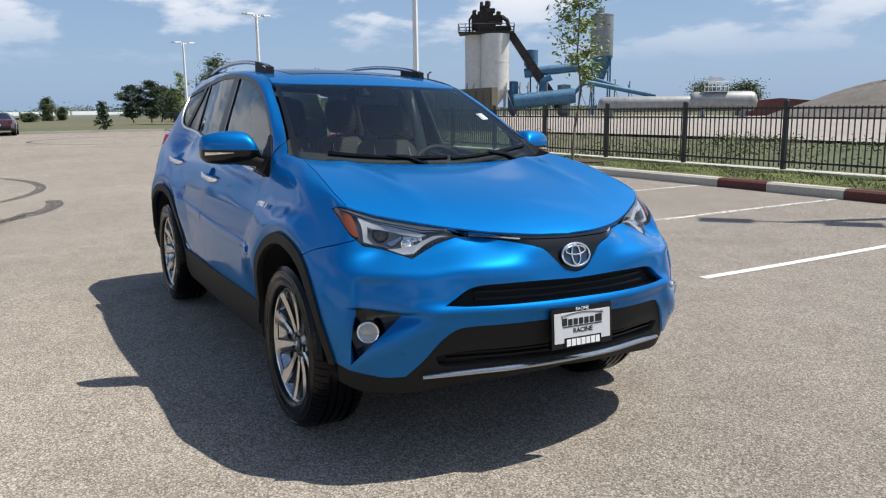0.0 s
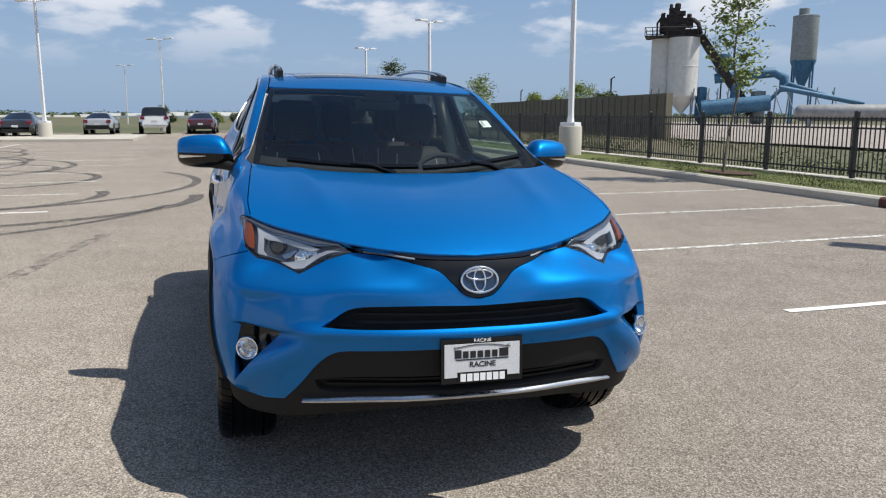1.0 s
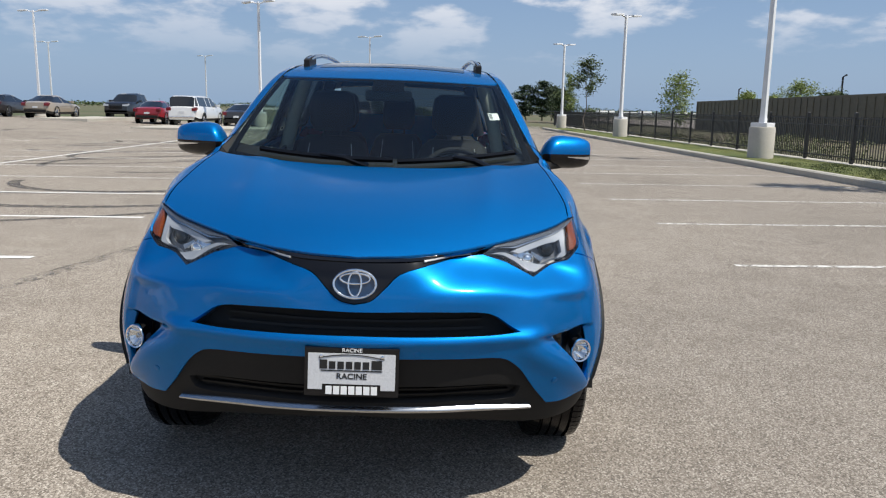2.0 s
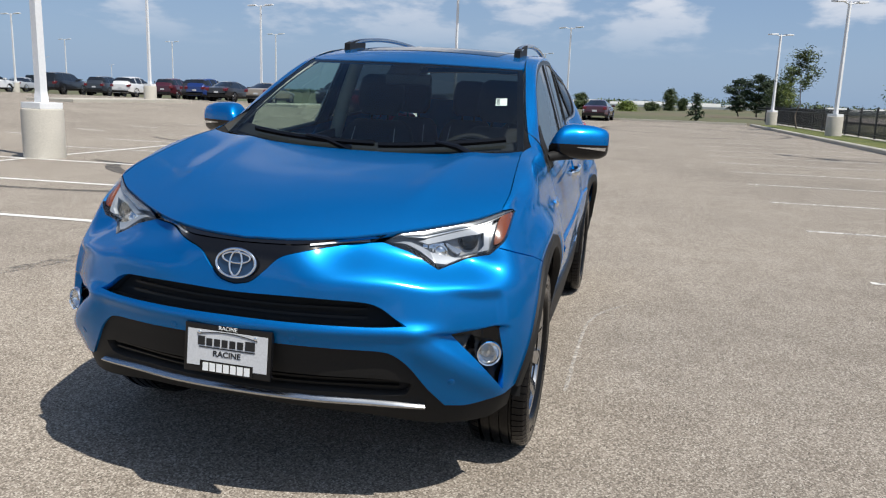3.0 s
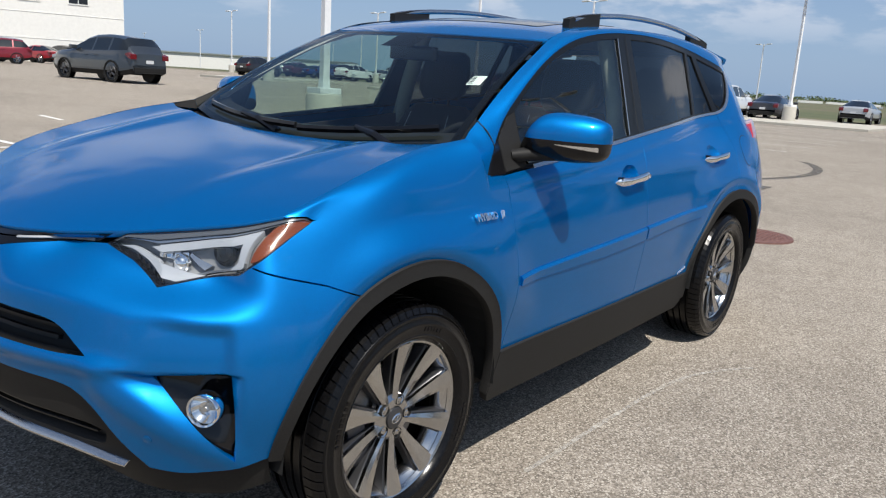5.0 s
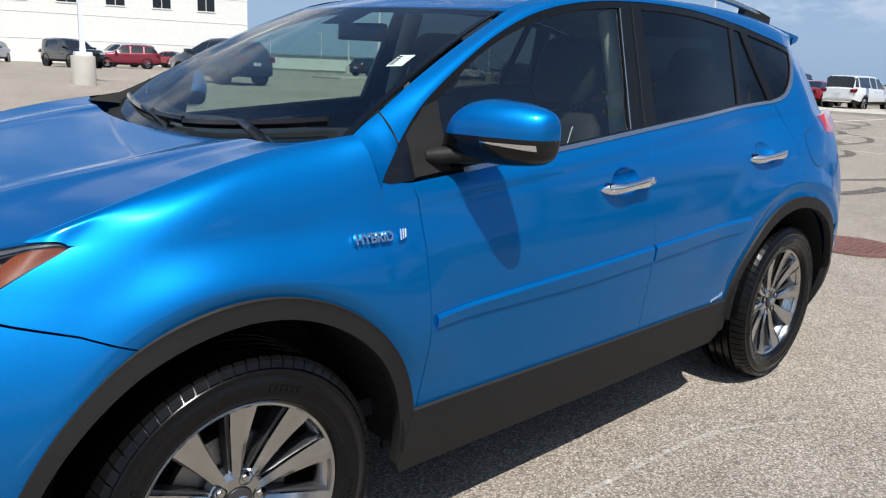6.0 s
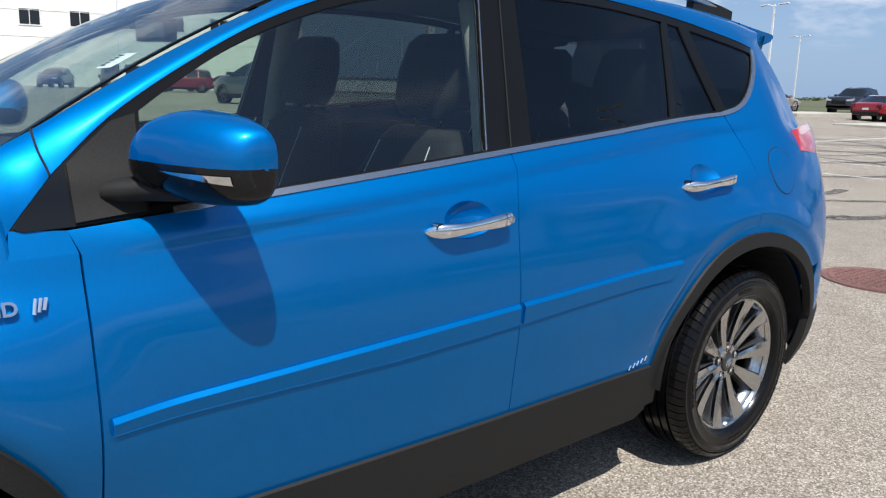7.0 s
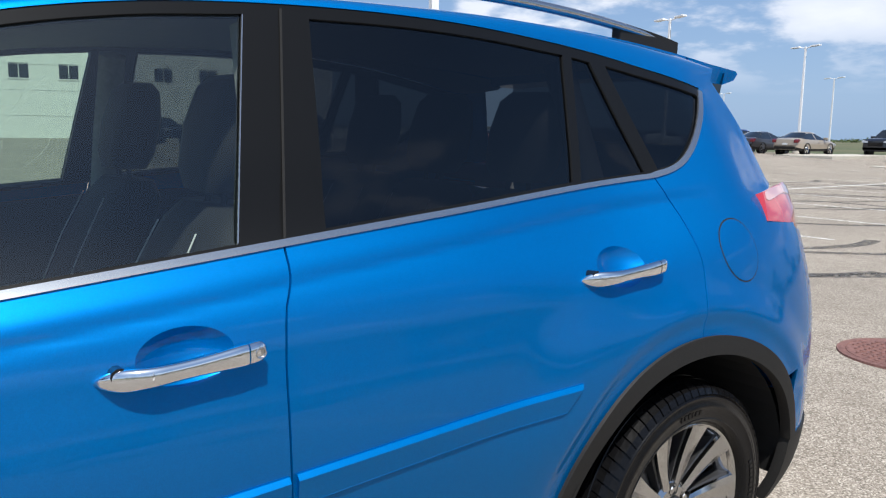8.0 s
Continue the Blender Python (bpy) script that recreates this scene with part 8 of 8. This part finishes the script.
for sg in (-1, 1):
    low_in = side(lo_run[:, 0], lo_run[:, 1]) * np.array([1, sg, 1]) - np.array([0, sg * 0.02, 0.0])
    hi_in = edge_hi * np.array([1, sg, 1]) - np.array([0, sg * 0.01, 0.03])
    skinned("pillar_lining", [lattice(np.stack([low_in, low_in * 0.5 + hi_in * 0.5 - np.array([0, sg * 0.015, 0.01]), hi_in]), (0, -sg, 0))], HEADLINER, car, "pale grey pillar lining")
    bm = bmesh.new()
    prism(bm, [(0.80, 0.45), (-1.15, 0.45), (-1.20, 1.13), (-0.2, 1.105), (0.72, 1.03)], 0.640, 0.655, "Y", Matrix.Diagonal((1, sg, 1, 1)))
    part("door_lining", bm, CABIN, car, "dark door lining")
    bm = bmesh.new()
    tube(bm, [(-0.26, sg * 0.655, 1.06), (-0.27, sg * 0.600, 1.30), (-0.28, sg * 0.525, 1.53)], 0.04, 8)
    part("pillar_cover", bm, HEADLINER, car, "pale grey inner pillar cover", smooth=60)
    bm = bmesh.new()
    tube(bm, [(-1.20, sg * 0.585, 1.18), (-1.14, sg * 0.49, 1.52)], 0.04, 8)
    part("pillar_cover", bm, CABIN, car, "dark inner pillar cover", smooth=60)
bm = bmesh.new()
box(bm, (0.33, -0.12, 1.385), (0.365, 0.12, 1.445), pose(0.06, 0, 0.0), bevel=0.012)
part("inside_mirror", bm, GLOSSBLACK, car, "black inside rear-view mirror")
bm = bmesh.new()
box(bm, (0.40, -0.06, 1.445), (0.52, 0.06, 1.475), pose(0.03, 0, -0.01, 0, 30, 0) , bevel=0.01)
part("camera_housing", bm, GLOSSBLACK, car, "black sensor housing behind the windscreen")


# ---- parked cars in the distance ----
CARGLASS = Mat("dark_car_glass", (0.012, 0.014, 0.016), 0.06, coat=0.5).done()
DARKRED = Mat("dark_red_tail_lamp", (0.13, 0.008, 0.012), 0.12, coat=0.6).done()
CARPAINT = {n: m_paint("car_paint_" + n, c, rough=0.3, metal=0.2) for n, c in (("white", (0.75, 0.75, 0.74)), ("black", (0.012, 0.012, 0.014)), ("red", (0.30, 0.010, 0.016)), ("maroon", (0.07, 0.014, 0.022)), ("crimson", (0.19, 0.008, 0.016)),
            ("silver", (0.42, 0.43, 0.44)), ("grey", (0.034, 0.040, 0.048)), ("blue", (0.012, 0.035, 0.16)), ("gold", (0.33, 0.28, 0.22)), ("dark", (0.035, 0.032, 0.033)))}
# for each kind: length, half width, roof half width, belt height, then the outline over the top from nose to tail (x, z),
# the cowl, the top of the screen, the end of the roof, the foot of the rear window, and the pillars between side windows
SHAPES = {
    "suv": (4.55, 0.92, 0.60, 1.06, [(2.27, 0.62), (2.25, 0.84), (2.12, 0.96), (1.75, 1.03), (1.02, 1.09), (0.65, 1.33), (0.28, 1.54), (-0.15, 1.64), (-0.8, 1.67), (-1.4, 1.63), (-1.78, 1.57), (-2.02, 1.30), (-2.15, 1.12), (-2.25, 1.03), (-2.275, 0.66)], 1.02, 0.28, -1.78, -2.02, (-0.25, -1.15)),
    "big_suv": (5.2, 0.99, 0.72, 1.16, [(2.6, 0.62), (2.58, 1.02), (2.45, 1.13), (1.9, 1.19), (1.25, 1.22), (0.95, 1.48), (0.62, 1.72), (0.2, 1.82), (-0.8, 1.86), (-1.7, 1.84), (-2.28, 1.78), (-2.42, 1.50), (-2.50, 1.22), (-2.57, 1.08), (-2.6, 0.66)], 1.25, 0.62, -2.28, -2.50, (-0.1, -1.25)),
    "sedan": (4.8, 0.91, 0.55, 0.93, [(2.4, 0.52), (2.37, 0.72), (2.22, 0.82), (1.7, 0.90), (0.98, 0.96), (0.55, 1.18), (0.12, 1.38), (-0.25, 1.44), (-0.7, 1.45), (-1.05, 1.40), (-1.45, 1.24), (-1.85, 1.06), (-2.2, 1.03), (-2.37, 0.96), (-2.4, 0.58)], 0.98, 0.12, -1.05, -1.85, (-0.28,)),
    "pickup": (5.8, 1.0, 0.72, 1.18, [(2.9, 0.66), (2.88, 1.06), (2.72, 1.18), (2.1, 1.22), (1.35, 1.26), (1.05, 1.50), (0.75, 1.76), (0.35, 1.84), (-0.2, 1.86), (-0.78, 1.82), (-0.86, 1.50), (-0.93, 1.22), (-1.1, 1.19), (-2.86, 1.18), (-2.9, 0.70)], 1.35, 0.75, -0.78, -0.93, (0.05,)),
    "topper_pickup": (5.8, 1.0, 0.74, 1.18, [(2.9, 0.66), (2.88, 1.06), (2.72, 1.18), (2.1, 1.22), (1.35, 1.26), (1.05, 1.50), (0.75, 1.76), (0.35, 1.84), (-0.2, 1.86), (-1.0, 1.87), (-2.4, 1.86), (-2.68, 1.80), (-2.80, 1.22), (-2.88, 1.16), (-2.9, 0.70)], 1.35, 0.75, -2.68, -2.80, (0.05, -0.85, -2.35)),
}


def car_mesh(cells):
    """A mesh out of quads given by their corner points, shared corners welded."""
    bm, seen = bmesh.new(), {}
    for quad in cells:
        v = []
        for q in quad:
            k = (round(q[0], 4), round(q[1], 4), round(q[2], 4))
            if k not in seen:
                seen[k] = bm.verts.new(q)
            if seen[k] not in v:
                v.append(seen[k])
        if len(v) > 2:
            try:
                bm.faces.new(v)
            except ValueError:
                pass
    return bm


def parked_car(kind, color, x, y, rz, label, lift=0.0):
    L, W, RW, belt_z, outline, xc, xs, xr, xt, posts = SHAPES[kind]
    t = thing("parked_car", label, "pickup truck" if "pickup" in kind else "car", stand(x, y, rz, lift), "parked cars")
    paint = CARPAINT[color]
    h = L / 2
    zb = 0.24 if kind in ("suv", "sedan") else 0.34
    wx, wr = 0.295 * L, 0.35 if kind in ("suv", "sedan") else 0.40
    fine = set(round(v, 3) for v, _ in outline)
    for q in posts:
        fine |= {round(q + 0.045, 3), round(q - 0.045, 3)}
    fine |= {round(xc - 0.10, 3), round(xs - 0.30, 3), round(xr + 0.12, 3)}
    stations = sorted(fine, reverse=True)
    ox, oz = [v for v, _ in outline][::-1], [v for _, v in outline][::-1]
    grid = []
    for x0 in stations:
        zt = float(np.interp(x0, ox, oz))
        k = 1 - 0.20 * smooth01(abs(x0), 0.68 * h, h) ** 1.6 - 0.02 * (abs(x0) / h) ** 2
        w = W * k
        bz = min(belt_z + 0.06 * (0.4 - x0) / h, zt - 0.05)
        lean = min(1.0, max(0.0, (zt - bz) / (0.62 if kind != "sedan" else 0.5)))
        top_w = w * 0.90 * (1 - lean) + RW * lean
        low = zb + 0.10 * smooth01(abs(x0), 0.8 * h, h)
        grid.append([(x0, 0.93 * w, low), (x0, w, low + 0.16), (x0, 1.0 * w, 0.62), (x0, 0.985 * w, bz - 0.12), (x0, 0.93 * w, bz), (x0, top_w + 0.10 * lean * (w - RW), zt - 0.28 * lean * (zt - bz) - 0.03), (x0, top_w, zt - 0.05 * (1 + lean)), (x0, top_w * 0.80, zt - 0.012), (x0, 0.0, zt)])
    paint_q, glass_q, dark_q = [], [], []
    for i in range(len(stations) - 1):
        xa, xb = stations[i], stations[i + 1]
        mid = (xa + xb) / 2
        for sgn in (-1, 1):
            for j in range(8):
                quad = [(p[0], sgn * p[1], p[2]) for p in (grid[i][j], grid[i][j + 1], grid[i + 1][j + 1], grid[i + 1][j])]
                post = any(abs(mid - q) < 0.05 for q in posts)
                if 4 <= j <= 5 and xt + 0.10 < mid < xc - 0.12 and not post and not (mid > xs - 0.05 and j == 5):
                    glass_q.append(quad)
                elif j >= 6 and (xs < mid < xc or xt < mid < xr):
                    glass_q.append(quad)
                elif j == 0:
                    dark_q.append(quad)
                else:
                    paint_q.append(quad)
    for end, k in ((0, 1), (-1, -1)):
        ring_ = [(p[0], sg * p[1], p[2]) for sg, row in ((1, grid[end]), (-1, grid[end][::-1])) for p in row]
        for a in range(8):
            paint_q.append([(q[0], q[1], q[2]) for q in (grid[end][a], grid[end][a + 1], (grid[end][a + 1][0], -grid[end][a + 1][1], grid[end][a + 1][2]), (grid[end][a][0], -grid[end][a][1], grid[end][a][2]))])
    part("body", car_mesh(paint_q), paint, t, smooth=38)
    part("glass", car_mesh(glass_q), CARGLASS, t, "dark tinted windows", smooth=38)
    part("lower_cladding", car_mesh(dark_q), TRIM, t)
    nose_z, tail_z = outline[1][1], outline[-2][1]
    for yy in (-1, 1):
        bm = bmesh.new()
        box(bm, (xc - 0.42, yy * W * 0.93, belt_z + 0.03), (xc - 0.24, yy * (W + 0.17), belt_z + 0.17), bevel=0.04)
        part("mirror", bm, paint, t)
        bm = bmesh.new()
        prism(bm, [(h + 0.004, nose_z - 0.13), (h - 0.02, nose_z - 0.02), (h - 0.36, nose_z + 0.05), (h - 0.30, nose_z - 0.06)], yy * W * 0.48, yy * W * 0.84, "Y")
        part("headlamp", bm, LAMPWHITE, t)
        bm = bmesh.new()
        prism(bm, [(-h - 0.012, tail_z - 0.20), (-h - 0.012, tail_z - 0.04), (-h + 0.14, tail_z + 0.02), (-h + 0.30, tail_z - 0.04), (-h + 0.10, tail_z - 0.18)], yy * W * 0.62, yy * W * 0.90, "Y")
        part("tail_lamp", bm, DARKRED, t)
        for x0 in (0.5 * (xc + posts[0]) - 0.35, posts[0] - 0.28):
            bm = bmesh.new()
            box(bm, (x0 - 0.11, yy * W * 0.975, belt_z - 0.16), (x0 + 0.11, yy * W * 1.015, belt_z - 0.13), bevel=0.01)
            part("door_handle", bm, paint, t)
    bm = bmesh.new()
    box(bm, (h - 0.12, -W * 0.44, nose_z - 0.36), (h + 0.014, W * 0.44, nose_z - 0.10), bevel=0.03)
    part("grille", bm, GLOSSBLACK, t)
    bm = bmesh.new()
    box(bm, (-h - 0.05, -W * 0.74, zb + 0.12), (-h + 0.12, W * 0.74, zb + 0.30), bevel=0.03)
    part("rear_bumper", bm, CHROME if "pickup" in kind else TRIM, t)
    bm = bmesh.new()
    box(bm, (-h - 0.014, -0.16, tail_z - 0.34), (-h + 0.01, 0.16, tail_z - 0.22))
    part("plate", bm, PLATEWHITE, t)
    for x0 in (wx, -wx):
        for yy in (-1, 1):
            place_ = Matrix.Translation((x0, yy * W * 0.965, wr)) @ Matrix.Diagonal((1, yy, 1, 1))
            bm = bmesh.new()
            lathe(bm, [(0.0, -0.01), (wr * 0.64, 0.010), (wr * 0.70, 0.024), (wr * 0.94, 0.020), (wr, 0.0), (wr, -0.22), (0, -0.22)], 24, place_, "Y")
            wheel = part("wheel", bm, RUBBER, t, smooth=40)
            bm = bmesh.new()
            lathe(bm, [(wr * 0.66, 0.016), (wr * 0.63, 0.030), (wr * 0.58, 0.022)], 24, place_, "Y")
            for k in range(5):
                a = 2 * math.pi * k / 5
                tube(bm, [place_ @ Vector((0.04 * math.cos(a), 0.022, 0.04 * math.sin(a))), place_ @ Vector((wr * 0.62 * math.cos(a), 0.024, wr * 0.62 * math.sin(a)))], [0.045, 0.03], 5, 1.0)
            part("rim", bm, ALLOYDARK if color in ("black", "dark", "grey") else ALLOY, wheel)
            bm = bmesh.new()
            lathe(bm, [(wr * 1.17, 0.045), (wr * 1.15, 0.05), (wr * 1.0, 0.046), (wr * 1.0, -0.2)], 24, place_, "Y")
            part("arch_gap", bm, VOID if color in ("black", "dark") else TRIM, t)
    return t


for row in (
    ("suv", "grey", -12.6, -26.2, -82, "dark grey sport utility vehicle parked by itself"),
    ("suv", "crimson", -20.4, -55.4, -20, "crimson sport utility vehicle parked in a row"),
    ("sedan", "red", -28.2, -66.2, -75, "small red sedan parked near the white hall"),
    ("big_suv", "black", -15.8, -52.8, 100, "black sport utility vehicle facing the aisle"),
    ("suv", "dark", -34.2, -74.5, -75, "dark hatchback parked near the white hall"),
    ("big_suv", "silver", -22.5, -61.5, 10, "grey van parked behind the red cars"),
    ("suv", "blue", -14.9, -69.0, 60, "blue crossover parked by the white wall"),
    ("suv", "black", -19.4, -66.6, 75, "black sport utility vehicle by the white wall"),
    ("pickup", "black", -53.3, -21.4, 0, "large black pickup with raised suspension"),
    ("sedan", "red", -47.0, -17.3, 182, "bright red sedan seen from behind"),
    ("topper_pickup", "white", -45.5, -14.4, 179, "white pickup truck with a covered bed"),
    ("sedan", "dark", -45.3, -11.3, 180, "dark sedan parked beside the island"),
    ("sedan", "gold", -47.2, -24.2, 181, "pale gold sedan with a red tail lamp"),
    ("sedan", "dark", -48.0, -27.6, 180, "dark grey sedan parked beside another"),
    ("suv", "blue", -51.5, -31.5, 180, "dark blue car partly hidden by a sedan"),
    ("sedan", "silver", -53.2, -8.2, 180, "silver sedan at the edge of the lot"),
    ("pickup", "white", -54.2, -4.9, 184, "white pickup truck at the edge of the lot"),
    ("sedan", "maroon", -53.4, -1.6, 176, "maroon sedan at the edge of the lot"),
    ("suv", "black", -42.9, -55.6, 190, "black sport utility vehicle at the end of a row"),
    ("suv", "white", -64.5, -76.5, 184, "white sport utility vehicle in a long row"),
    ("suv", "maroon", -61.3, -71.0, 188, "maroon crossover in a long row of cars"),
    ("sedan", "blue", -63.0, -70.0, 186, "blue sedan in a long row of cars"),
    ("suv", "blue", -61.4, -65.3, 186, "blue crossover in a long row of cars"),
    ("suv", "white", -53.4, -54.0, 188, "white crossover in a long row of cars"),
    ("sedan", "silver", -66.0, -61.5, 190, "silver sedan in a long row of cars"),
    ("big_suv", "black", -53.7, -46.8, 190, "black full-size sport utility vehicle in a long row"),
    ("suv", "grey", -55.5, -43.8, 190, "dark grey crossover in a long row of cars"),
    ("suv", "white", -54.0, -40.0, 186, "white crossover beside the lamp footing"),
    ("suv", "maroon", -55.0, -36.8, 186, "maroon crossover in a long row of cars"),
    ("suv", "dark", -54.2, -33.8, 186, "dark crossover in a long row of cars"),
    ("suv", "black", -68, -53.0, 186, "black crossover in the second row"),
    ("big_suv", "dark", -72, -76.0, 186, "dark van in the second row"),
    ("big_suv", "black", -74, -66.0, 186, "black van in the second row"),
):
    parked_car(*row)
